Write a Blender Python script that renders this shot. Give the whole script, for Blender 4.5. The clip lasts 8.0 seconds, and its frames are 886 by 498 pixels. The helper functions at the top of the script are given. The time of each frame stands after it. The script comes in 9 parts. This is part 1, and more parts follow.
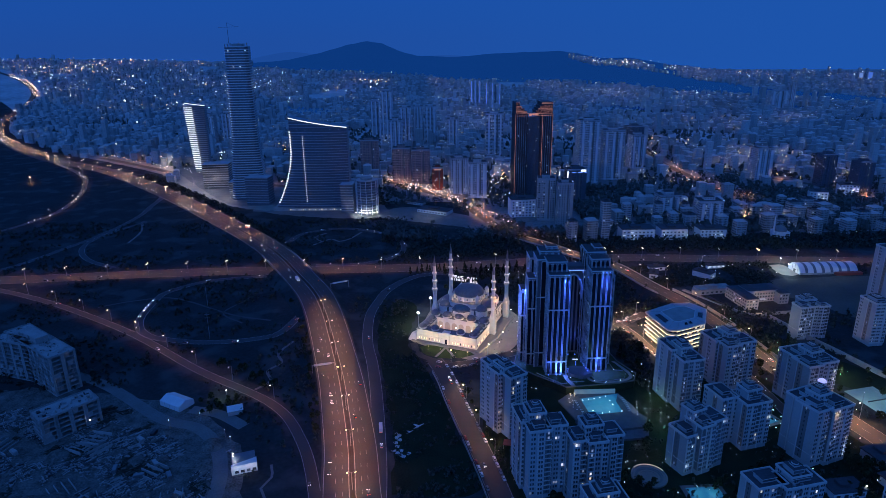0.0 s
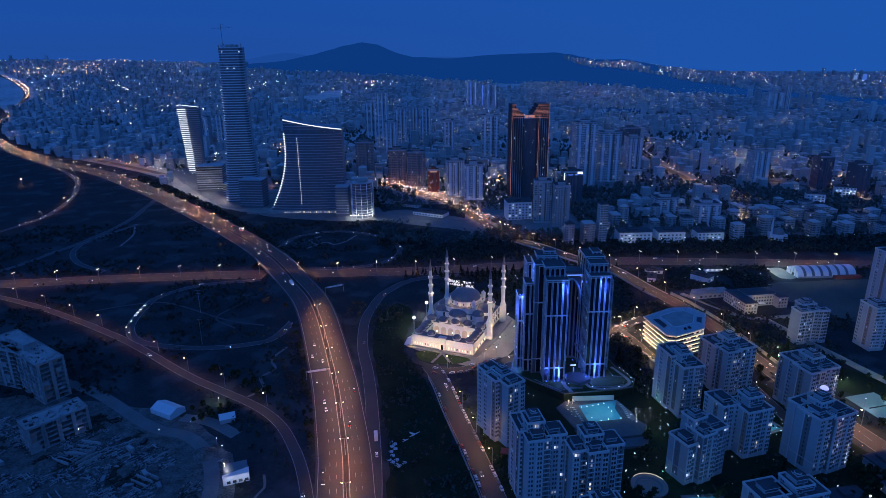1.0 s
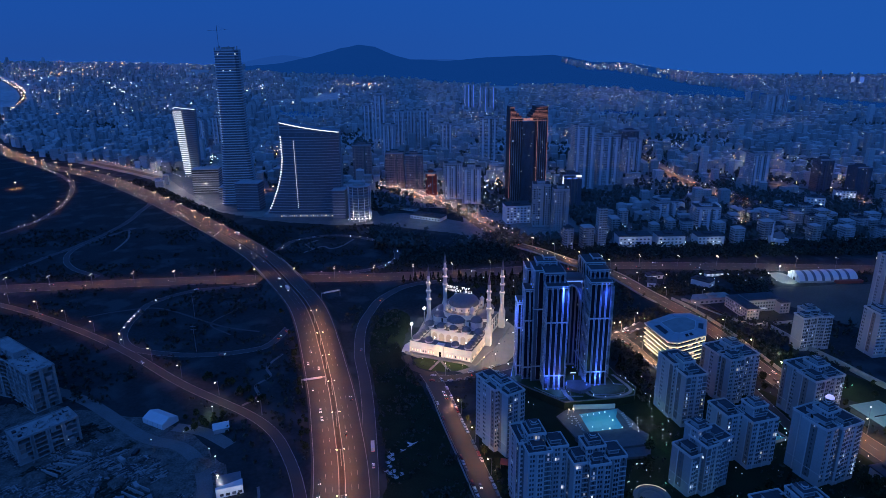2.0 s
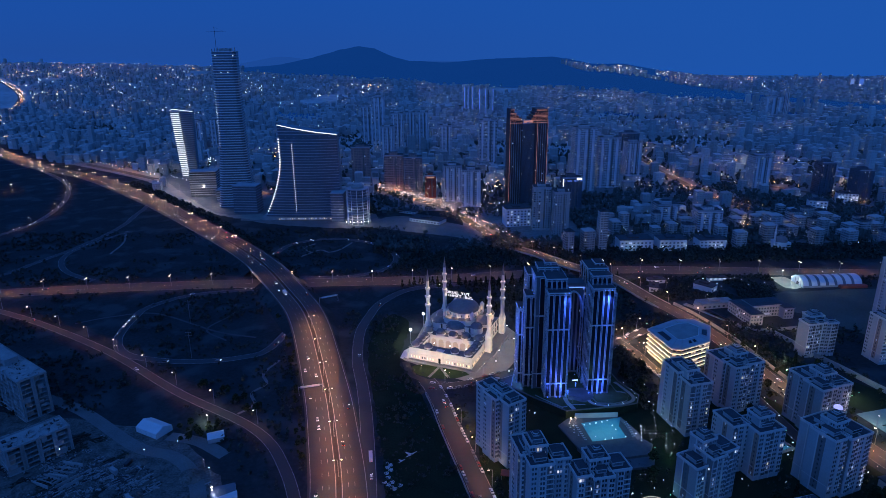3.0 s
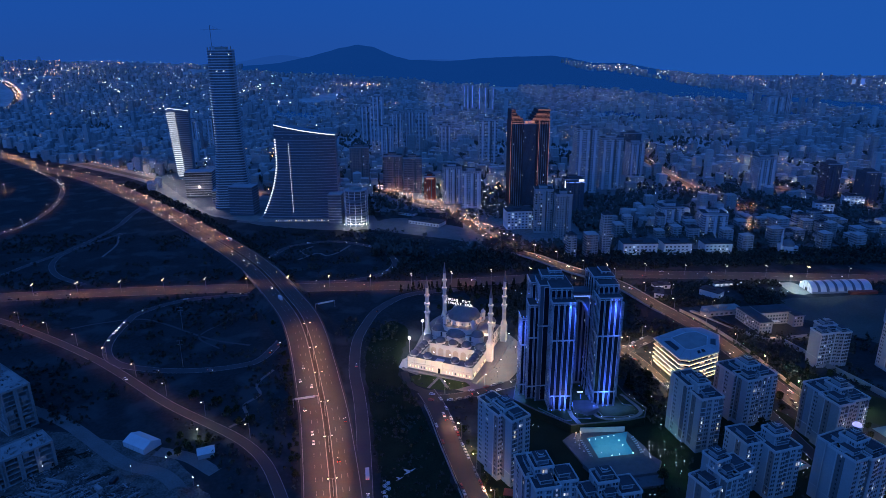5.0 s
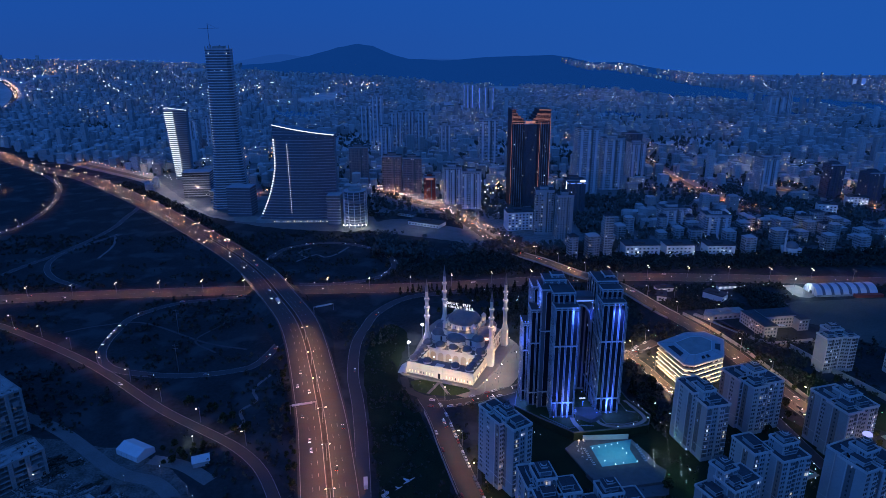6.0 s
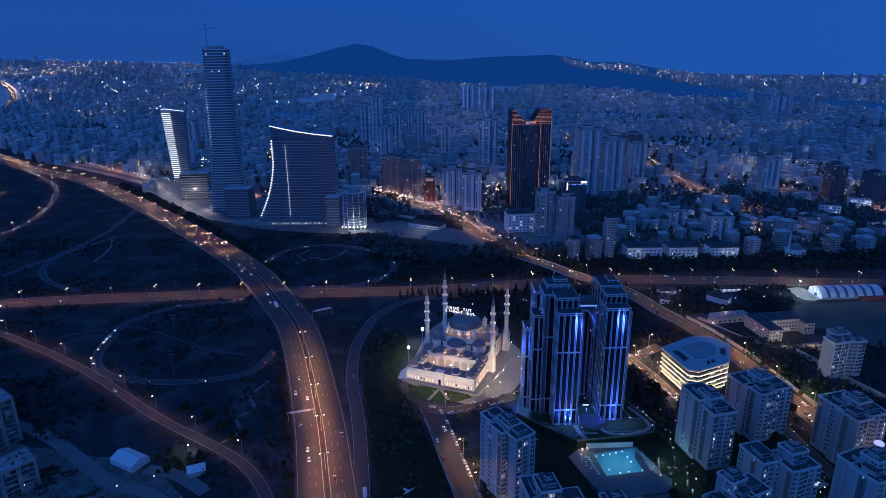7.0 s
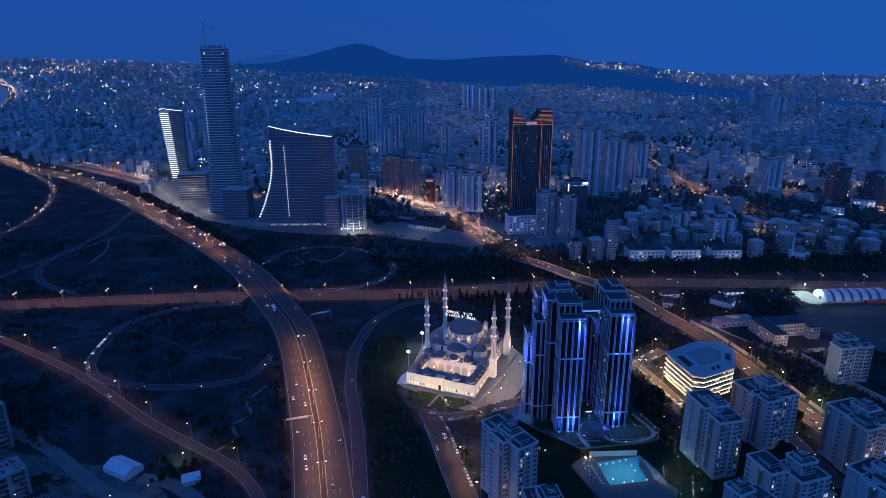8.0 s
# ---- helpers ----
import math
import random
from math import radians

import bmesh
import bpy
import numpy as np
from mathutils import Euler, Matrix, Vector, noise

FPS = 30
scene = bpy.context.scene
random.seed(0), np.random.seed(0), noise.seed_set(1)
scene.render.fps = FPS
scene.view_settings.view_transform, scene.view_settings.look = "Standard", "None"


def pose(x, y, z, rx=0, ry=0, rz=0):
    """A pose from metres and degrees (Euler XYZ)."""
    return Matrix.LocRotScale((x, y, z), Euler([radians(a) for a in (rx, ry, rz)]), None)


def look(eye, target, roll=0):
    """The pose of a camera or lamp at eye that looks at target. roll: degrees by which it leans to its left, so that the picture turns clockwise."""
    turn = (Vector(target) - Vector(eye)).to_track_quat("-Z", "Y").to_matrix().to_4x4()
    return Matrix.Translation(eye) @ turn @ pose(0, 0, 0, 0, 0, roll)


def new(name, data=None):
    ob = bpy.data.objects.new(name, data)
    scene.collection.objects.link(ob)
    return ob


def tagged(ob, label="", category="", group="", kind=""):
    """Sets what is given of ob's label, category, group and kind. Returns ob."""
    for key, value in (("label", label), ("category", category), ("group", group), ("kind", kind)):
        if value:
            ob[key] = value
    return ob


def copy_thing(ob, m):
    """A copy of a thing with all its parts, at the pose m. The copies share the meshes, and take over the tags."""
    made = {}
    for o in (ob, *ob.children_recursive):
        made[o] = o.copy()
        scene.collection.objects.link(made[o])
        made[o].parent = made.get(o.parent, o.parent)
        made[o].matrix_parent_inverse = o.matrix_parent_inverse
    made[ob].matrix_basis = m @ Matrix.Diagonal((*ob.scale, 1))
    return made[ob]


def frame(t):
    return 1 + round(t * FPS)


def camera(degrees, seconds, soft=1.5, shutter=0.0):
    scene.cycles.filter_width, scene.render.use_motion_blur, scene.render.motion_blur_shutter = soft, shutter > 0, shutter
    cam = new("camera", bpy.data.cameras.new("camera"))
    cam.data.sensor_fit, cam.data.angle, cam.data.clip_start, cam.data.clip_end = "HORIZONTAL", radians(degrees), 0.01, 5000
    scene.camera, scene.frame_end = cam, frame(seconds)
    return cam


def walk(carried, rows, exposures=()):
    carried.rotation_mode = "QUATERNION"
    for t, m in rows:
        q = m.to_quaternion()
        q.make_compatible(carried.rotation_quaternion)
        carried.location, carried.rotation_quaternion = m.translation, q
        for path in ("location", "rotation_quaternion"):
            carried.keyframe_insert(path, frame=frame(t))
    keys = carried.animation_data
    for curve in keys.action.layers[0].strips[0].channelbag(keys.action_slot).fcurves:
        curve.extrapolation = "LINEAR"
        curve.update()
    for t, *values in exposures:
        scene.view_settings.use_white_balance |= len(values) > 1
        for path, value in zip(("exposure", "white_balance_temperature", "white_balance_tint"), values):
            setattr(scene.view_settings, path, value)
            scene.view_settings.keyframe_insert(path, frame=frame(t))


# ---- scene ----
cam = camera(70.0, 8.0, soft=0.75)
PATH = [
    (0, (0.196, -2.348, 247.406), (0.239, -0.449, 246.781), -0.7),
    (0.5, (0.081, 1.47, 247.425), (0.133, 3.37, 246.802), -0.7),
    (1, (0.016, 5.383, 247.454), (0.073, 7.284, 246.832), -0.6),
    (1.5, (0.002, 9.479, 247.496), (0.064, 11.38, 246.877), -0.6),
    (3, (0.086, 22.483, 247.755), (0.153, 24.386, 247.144), -0.5),
    (3.5, (0.103, 26.952, 247.802), (0.171, 28.855, 247.19), -0.5),
    (4, (0.095, 31.493, 247.85), (0.163, 33.396, 247.237), -0.4),
    (4.5, (0.077, 36.059, 247.903), (0.146, 37.962, 247.289), -0.4),
    (6, (-0.016, 49.773, 248.19), (0.055, 51.674, 247.573), -0.3),
    (6.5, (-0.07, 54.268, 248.231), (0.001, 56.169, 247.613), -0.3),
    (7, (-0.137, 58.675, 248.258), (-0.065, 60.576, 247.641), -0.4),
    (7.5, (-0.214, 63.014, 248.28), (-0.142, 64.915, 247.662), -0.3),
    (8, (-0.31, 67.337, 248.296), (-0.237, 69.238, 247.678), -0.3),
]
walk(cam, [(t, look(eye, target, roll)) for t, eye, target, roll in PATH])

# ---------------------------------------------------------------- dusk light
world = bpy.data.worlds.new("dusk")
scene.world = world
world.use_nodes = True
wn, wl = world.node_tree.nodes, world.node_tree.links
wn.clear()
w_out = wn.new("ShaderNodeOutputWorld")
w_bg = wn.new("ShaderNodeBackground")
w_tc = wn.new("ShaderNodeTexCoord")
w_sep = wn.new("ShaderNodeSeparateXYZ")
w_ramp = wn.new("ShaderNodeValToRGB")
w_west = wn.new("ShaderNodeMapRange")
w_mix = wn.new("ShaderNodeMix")
w_mix.data_type = "RGBA"
for pos, col in ((0.0, (0.0130, 0.073, 0.342)), (0.035, (0.0114, 0.0755, 0.362)), (0.12, (0.0088, 0.079, 0.392)), (0.45, (0.018, 0.110, 0.500)), (1.0, (0.03, 0.140, 0.60))):
    e = w_ramp.color_ramp.elements[0] if pos == 0.0 else w_ramp.color_ramp.elements[-1] if pos == 1.0 else w_ramp.color_ramp.elements.new(pos)
    e.position, e.color = pos, (*col, 1)
w_west.inputs["From Min"].default_value, w_west.inputs["From Max"].default_value = 0.0, -0.9
w_mix.inputs["B"].default_value = (0.070, 0.305, 1.22, 1)      # afterglow in the west, behind the drone
wl.new(w_tc.outputs["Generated"], w_sep.inputs[0])
wl.new(w_sep.outputs["Z"], w_ramp.inputs[0])
wl.new(w_sep.outputs["Y"], w_west.inputs["Value"])
wl.new(w_west.outputs[0], w_mix.inputs["Factor"])
wl.new(w_ramp.outputs[0], w_mix.inputs["A"])
w_east = wn.new("ShaderNodeMapRange")
w_mix2 = wn.new("ShaderNodeMix")
w_mix2.data_type = "RGBA"
w_east.inputs["From Min"].default_value, w_east.inputs["From Max"].default_value = -0.45, 0.75
w_east.interpolation_type = "SMOOTHSTEP"
w_mix2.inputs["B"].default_value = (0.0120, 0.090, 0.410, 1)      # the sky is a little lighter towards the sea
wl.new(w_sep.outputs["X"], w_east.inputs["Value"])
wl.new(w_east.outputs[0], w_mix2.inputs["Factor"])
wl.new(w_mix.outputs["Result"], w_mix2.inputs["A"])
wl.new(w_mix2.outputs["Result"], w_bg.inputs["Color"])
w_bg.inputs["Strength"].default_value = 1.0
wl.new(w_bg.outputs[0], w_out.inputs[0])


# ---------------------------------------------------------------- materials
def mat(name, col, rough=0.8, metal=0.0, var=0.25, scale=0.3, fine=3.0, bump=0.0, island=0.0, per_object=0.0, spec=0.3):
    """A principled surface whose colour varies at two scales, and from piece to piece."""
    m = bpy.data.materials.new(name)
    m.use_nodes = True
    n, l = m.node_tree.nodes, m.node_tree.links
    b = n["Principled BSDF"]
    b.inputs["Roughness"].default_value, b.inputs["Metallic"].default_value = rough, metal
    b.inputs["Specular IOR Level"].default_value = spec
    tc = n.new("ShaderNodeTexCoord")
    big, small = n.new("ShaderNodeTexNoise"), n.new("ShaderNodeTexNoise")
    big.inputs["Scale"].default_value, small.inputs["Scale"].default_value = scale, fine
    big.inputs["Detail"].default_value, small.inputs["Detail"].default_value = 4, 3
    l.new(tc.outputs["Object"], big.inputs["Vector"]), l.new(tc.outputs["Object"], small.inputs["Vector"])
    add = n.new("ShaderNodeMath")
    add.operation = "ADD"
    l.new(big.outputs[0], add.inputs[0]), l.new(small.outputs[0], add.inputs[1])
    last = add.outputs[0]
    for amount, node, out in ((island, "ShaderNodeNewGeometry", "Random Per Island"), (per_object, "ShaderNodeObjectInfo", "Random")):
        if amount:
            g, mul = n.new(node), n.new("ShaderNodeMath")
            mul.operation = "MULTIPLY_ADD"
            l.new(g.outputs[out], mul.inputs[0])
            mul.inputs[1].default_value = amount / max(var, 0.01)
            l.new(last, mul.inputs[2])
            last = mul.outputs[0]
    mr = n.new("ShaderNodeMapRange")
    mr.clamp = False
    mid = 1.0 + 0.5 * (island + per_object) / max(var, 0.01)
    mr.inputs["From Min"].default_value, mr.inputs["From Max"].default_value = mid - 0.5, mid + 0.5
    mr.inputs["To Min"].default_value, mr.inputs["To Max"].default_value = 1 - var, 1 + var
    l.new(last, mr.inputs[0])
    sc = n.new("ShaderNodeVectorMath")
    sc.operation = "SCALE"
    sc.inputs[0].default_value = col
    l.new(mr.outputs[0], sc.inputs["Scale"])
    l.new(sc.outputs[0], b.inputs["Base Color"])
    if bump:
        bp = n.new("ShaderNodeBump")
        bp.inputs["Strength"].default_value, bp.inputs["Distance"].default_value = bump, 0.2
        l.new(small.outputs[0], bp.inputs["Height"]), l.new(bp.outputs[0], b.inputs["Normal"])
    return m


def glow(name, col, strength):
    m = bpy.data.materials.new(name)
    m.use_nodes = True
    b = m.node_tree.nodes["Principled BSDF"]
    b.inputs["Base Color"].default_value = (*[0.8 * c for c in col], 1)
    b.inputs["Emission Color"].default_value = (*col, 1)
    b.inputs["Emission Strength"].default_value = strength
    return m


def city_mat(name, col, floor=3.1, bay=4.2, dark=0.45, var=0.3, island=0.45):
    """Painted facade with rows of dark windows, one storey high, for blocks too far off for single panes."""
    m = mat(name, col, 0.85, var=var, scale=0.02, fine=0.4, island=island)
    n, l = m.node_tree.nodes, m.node_tree.links
    b = n["Principled BSDF"]
    src = b.inputs["Base Color"].links[0].from_socket
    tc, sep, add, comb = n.new("ShaderNodeTexCoord"), n.new("ShaderNodeSeparateXYZ"), n.new("ShaderNodeMath"), n.new("ShaderNodeCombineXYZ")
    l.new(tc.outputs["Object"], sep.inputs[0])
    l.new(sep.outputs[0], add.inputs[0]), l.new(sep.outputs[1], add.inputs[1])
    l.new(add.outputs[0], comb.inputs[0]), l.new(sep.outputs[2], comb.inputs[1])
    br = n.new("ShaderNodeTexBrick")
    br.offset = 0.0
    br.inputs["Color1"].default_value, br.inputs["Color2"].default_value = (dark, dark, dark, 1), (dark * 1.35, dark * 1.35, dark * 1.3, 1)
    br.inputs["Mortar"].default_value = (1, 1, 1, 1)
    br.inputs["Scale"].default_value = 1.0
    br.inputs["Mortar Size"].default_value = 0.75
    br.inputs["Mortar Smooth"].default_value = 0.1
    br.inputs["Brick Width"].default_value, br.inputs["Row Height"].default_value = bay, floor
    l.new(comb.outputs[0], br.inputs["Vector"])
    mul = n.new("ShaderNodeMix")
    mul.data_type, mul.blend_type = "RGBA", "MULTIPLY"
    mul.inputs["Factor"].default_value = 1.0
    l.new(src, mul.inputs["A"]), l.new(br.outputs[0], mul.inputs["B"])
    l.new(mul.outputs["Result"], b.inputs["Base Color"])
    return m


def grass_mat(name, a, b_, scale):
    m = mat(name, a, 0.95, var=0.45, scale=scale, fine=0.35, bump=0.5, spec=0.1)
    n, l = m.node_tree.nodes, m.node_tree.links
    bs = n["Principled BSDF"]
    src = bs.inputs["Base Color"].links[0].from_socket
    tc, no, rp, mx = n.new("ShaderNodeTexCoord"), n.new("ShaderNodeTexNoise"), n.new("ShaderNodeMapRange"), n.new("ShaderNodeMix")
    mx.data_type = "RGBA"
    no.inputs["Scale"].default_value, no.inputs["Detail"].default_value = 0.028, 8
    rp.inputs["From Min"].default_value, rp.inputs["From Max"].default_value = 0.52, 0.62
    l.new(tc.outputs["Object"], no.inputs["Vector"]), l.new(no.outputs[0], rp.inputs[0])
    l.new(rp.outputs[0], mx.inputs["Factor"]), l.new(src, mx.inputs["A"])
    mx.inputs["B"].default_value = (*b_, 1)
    l.new(mx.outputs["Result"], bs.inputs["Base Color"])
    return m


M_GROUND = grass_mat("rough_grass", (0.028, 0.037, 0.038), (0.052, 0.063, 0.065), 0.03)
M_MOWN = mat("mown_lawn", (0.045, 0.070, 0.026), 0.95, var=0.35, scale=0.15, fine=1.5, bump=0.3, spec=0.1)
M_LAWN = mat("lawn", (0.016, 0.027, 0.014), 0.95, var=0.4, scale=0.08, fine=1.5, bump=0.4, spec=0.1)
M_FIELD = mat("mown_field", (0.085, 0.095, 0.085), 0.95, var=0.3, scale=0.03, fine=0.5, bump=0.2, spec=0.1)
M_SLOPE = mat("slope_grass", (0.015, 0.027, 0.014), 0.95, var=0.6, scale=0.07, fine=0.9, bump=0.4, spec=0.1)
M_SOIL = mat("bare_soil", (0.115, 0.11, 0.10), 0.95, var=0.95, scale=0.14, fine=0.8, bump=0.6, spec=0.1)
M_ASPHALT = mat("asphalt", (0.060, 0.054, 0.050), 0.75, var=0.25, scale=0.05, fine=1.2, bump=0.15)
M_RAMP = mat("ramp_asphalt", (0.062, 0.062, 0.065), 0.8, var=0.25, scale=0.06, fine=1.5, bump=0.15)
M_MEDIAN = mat("median_earth", (0.052, 0.044, 0.038), 0.95, var=0.4, scale=0.2, fine=1.5, bump=0.4, spec=0.1)
M_PAINT = mat("road_paint", (0.34, 0.34, 0.33), 0.7, var=0.45, scale=0.4, fine=3.0)
M_PAVE = mat("paving_stone", (0.25, 0.23, 0.20), 0.85, var=0.2, scale=0.1, fine=1.5, bump=0.2)
M_CONC = mat("concrete", (0.30, 0.30, 0.29), 0.9, var=0.3, scale=0.15, fine=2.0, bump=0.3, per_object=0.1)
M_METAL = mat("galvanised_steel", (0.35, 0.36, 0.37), 0.45, 0.8, var=0.2, scale=1.0, fine=6.0)
M_DARKMETAL = mat("dark_metal", (0.05, 0.05, 0.055), 0.5, 0.5, var=0.2, scale=1.0, fine=6.0)
M_MARBLE = mat("pale_stone", (0.64, 0.60, 0.54), 0.65, var=0.10, scale=0.25, fine=2.0, bump=0.12)
M_LEAD = mat("lead_sheet", (0.20, 0.185, 0.19), 0.5, 0.25, var=0.25, scale=0.5, fine=3.0, bump=0.1)
M_GLASS = mat("window_glass", (0.100, 0.112, 0.125), 0.15, 0.0, var=0.3, scale=0.5, fine=2.0, per_object=0.6, spec=0.6)
M_STRIPGLASS = mat("tall_dark_glass", (0.012, 0.015, 0.022), 0.2, var=0.2, scale=0.5, fine=2.0, spec=0.4)
M_RES = mat("cream_render", (0.39, 0.405, 0.405), 0.9, var=0.14, scale=0.12, fine=1.2, bump=0.15, per_object=0.08)
M_RES_B = mat("grey_render", (0.36, 0.36, 0.355), 0.9, var=0.16, scale=0.12, fine=1.2, bump=0.15, per_object=0.08)
M_RES_T = mat("brown_render", (0.26, 0.21, 0.18), 0.9, var=0.16, scale=0.12, fine=1.2, bump=0.15)
M_ROOF = mat("roof_felt", (0.060, 0.063, 0.070), 0.9, var=0.35, scale=0.15, fine=1.0, bump=0.3, per_object=0.1)
M_BTWALL = mat("blue_grey_cladding", (0.105, 0.115, 0.135), 0.6, var=0.15, scale=0.2, fine=1.5)
M_BTRIM = mat("white_trim", (0.52, 0.54, 0.57), 0.6, var=0.1, scale=0.3, fine=2.0)
M_WHITE = mat("white_sheet", (0.60, 0.61, 0.62), 0.6, var=0.12, scale=0.2, fine=1.5)
M_TOWERGLASS = mat("curtain_wall", (0.105, 0.122, 0.148), 0.3, 0.1, var=0.25, scale=0.03, fine=0.3, spec=0.5)
M_SLAB = mat("floor_slab_edge", (0.36, 0.37, 0.39), 0.7, var=0.2, scale=0.05, fine=0.4)
M_REDWALL = mat("dark_red_facade", (0.07, 0.045, 0.045), 0.5, var=0.2, scale=0.05, fine=0.5)
M_BRICKRED = mat("red_facade", (0.30, 0.07, 0.05), 0.8, var=0.2, scale=0.05, fine=0.5)
M_LEAF = mat("leaves", (0.030, 0.045, 0.020), 0.9, var=0.5, scale=0.2, fine=1.2, island=0.5, spec=0.15)
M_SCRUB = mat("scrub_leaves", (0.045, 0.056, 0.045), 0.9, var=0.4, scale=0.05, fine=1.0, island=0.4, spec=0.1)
M_HAUL = mat("haul_road", (0.155, 0.15, 0.145), 0.9, var=0.35, scale=0.08, fine=1.0, bump=0.3)
M_LEAF_W = mat("needles", (0.018, 0.028, 0.018), 0.9, var=0.5, scale=0.2, fine=1.2, island=0.5, spec=0.1)
M_BARK = mat("bark", (0.09, 0.07, 0.05), 0.95, var=0.3, scale=1.0, fine=6.0, bump=0.5)
M_TYRE = mat("tyre", (0.02, 0.02, 0.02), 0.9, var=0.1)
M_WATER = mat("pool_tile", (0.13, 0.44, 0.47), 0.25, var=0.15, scale=0.4, fine=2.0, bump=0.1, spec=0.5)
M_FAR = city_mat("city_facade", (0.40, 0.395, 0.39))
M_FAR_B = city_mat("city_facade_dull", (0.35, 0.33, 0.31))
M_FARROOF = mat("city_roof", (0.40, 0.375, 0.365), 0.9, var=0.2, scale=0.02, fine=0.3, island=0.3)
M_CITY = city_mat("town_facade", (0.42, 0.42, 0.42), 3.1, 4.2, 0.74, 0.14, 0.26)
M_CITY_B = city_mat("town_facade_dull", (0.36, 0.35, 0.345), 3.1, 4.2, 0.74, 0.14, 0.22)
M_MID = city_mat("tower_facade", (0.50, 0.50, 0.51), 3.1, 3.4, 0.45)
M_MID_R = city_mat("tower_facade_rose", (0.36, 0.26, 0.24), 3.1, 3.4, 0.45)
# leaf colour lifted above M_SCRUB to imitate haze over the town's trees
M_BELT = mat("haze_paled_wood", (0.095, 0.11, 0.10), 0.95, var=0.4, scale=0.01, fine=0.1, spec=0.05)
M_HILL = mat("hill_wood_haze_glow", (0.010, 0.013, 0.014), 0.95, var=0.4, scale=0.004, fine=0.03, spec=0.0)
M_HILL.node_tree.nodes["Principled BSDF"].inputs["Emission Color"].default_value = (0.016, 0.190, 1.0, 1)      # dusk haze over the distance, painted in as blue emission
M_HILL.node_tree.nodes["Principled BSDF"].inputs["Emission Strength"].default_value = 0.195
M_YARD = mat("yard_ground", (0.19, 0.19, 0.19), 0.9, var=0.5, scale=0.02, fine=0.2, spec=0.1)
# the ridge's haze is put in as blue emission near the sky's tone
M_RIDGE = mat("far_ridge_haze_glow", (0.02, 0.024, 0.03), 0.95, var=0.2, scale=0.003, fine=0.02, spec=0.05)
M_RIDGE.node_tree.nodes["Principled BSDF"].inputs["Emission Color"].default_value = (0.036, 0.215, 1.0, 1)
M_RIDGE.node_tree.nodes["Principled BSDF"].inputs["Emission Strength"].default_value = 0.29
# far street ground, its colour lifted well above M_YARD in place of haze
M_TOWN = mat("street_ground_haze_lift", (0.46, 0.46, 0.46), 0.9, var=0.4, scale=0.006, fine=0.05, spec=0.1)

G_SODIUM = glow("sodium_lamp", (1.0, 0.66, 0.36), 16.0)
G_WHITE = glow("white_lamp", (1.0, 0.97, 0.90), 14.0)
G_COOL = glow("cool_lamp", (0.78, 0.92, 1.0), 12.0)
G_GREEN = glow("green_lamp", (0.35, 1.0, 0.62), 4.0)
G_WINWARM = glow("lit_window_warm", (1.0, 0.80, 0.56), 0.65)
G_WINWHITE = glow("lit_window_white", (0.90, 0.93, 1.0), 1.0)
G_WINDIM = glow("lit_window_dim", (0.70, 0.75, 0.80), 0.22)
G_STRIP = glow("white_led_strip", (0.92, 0.96, 1.0), 1.5)
G_BLUEPALE = glow("pale_blue_led", (0.16, 0.32, 1.0), 1.3)
G_BLUEFAR = glow("far_blue_line", (0.14, 0.30, 1.0), 0.75)
G_REDLED = glow("red_led", (1.0, 0.40, 0.26), 0.48)
G_TAIL = glow("tail_lamp", (1.0, 0.08, 0.04), 5.0)
G_GALLERY = glow("gallery_strip", (1.0, 0.74, 0.46), 2.6)
G_RIBBON = glow("lit_ribbon", (1.0, 0.76, 0.50), 0.75)
G_POOL = glow("pool_lamp", (0.65, 0.95, 1.0), 3.0)
S_ORANGE = glow("far_sodium", (1.0, 0.48, 0.20), 7.6)
S_WHITE = glow("far_white", (1.0, 0.94, 0.88), 7.6)
S_COOL = glow("far_cool", (0.66, 0.84, 1.0), 6.0)
S_DIM = glow("far_dim", (1.0, 0.80, 0.60), 2.6)
S_FAINT = glow("far_faint", (0.75, 0.88, 1.0), 1.6)
for m_ in (S_ORANGE, S_WHITE, S_COOL, S_DIM, S_FAINT):
    m_.cycles.emission_sampling = "NONE"
M_PIER = mat("pale_pier_render", (0.54, 0.53, 0.51), 0.9, var=0.12, scale=0.12, fine=1.2, bump=0.15)
M_DECK = mat("dark_deck", (0.12, 0.12, 0.125), 0.8, var=0.3, scale=0.3, fine=2.0)
M_BAY = mat("recessed_bay", (0.17, 0.165, 0.16), 0.9, var=0.2, scale=0.2, fine=1.5)
M_SLABPALE = mat("pale_slab_edge", (0.60, 0.61, 0.63), 0.7, var=0.2, scale=0.05, fine=0.4)


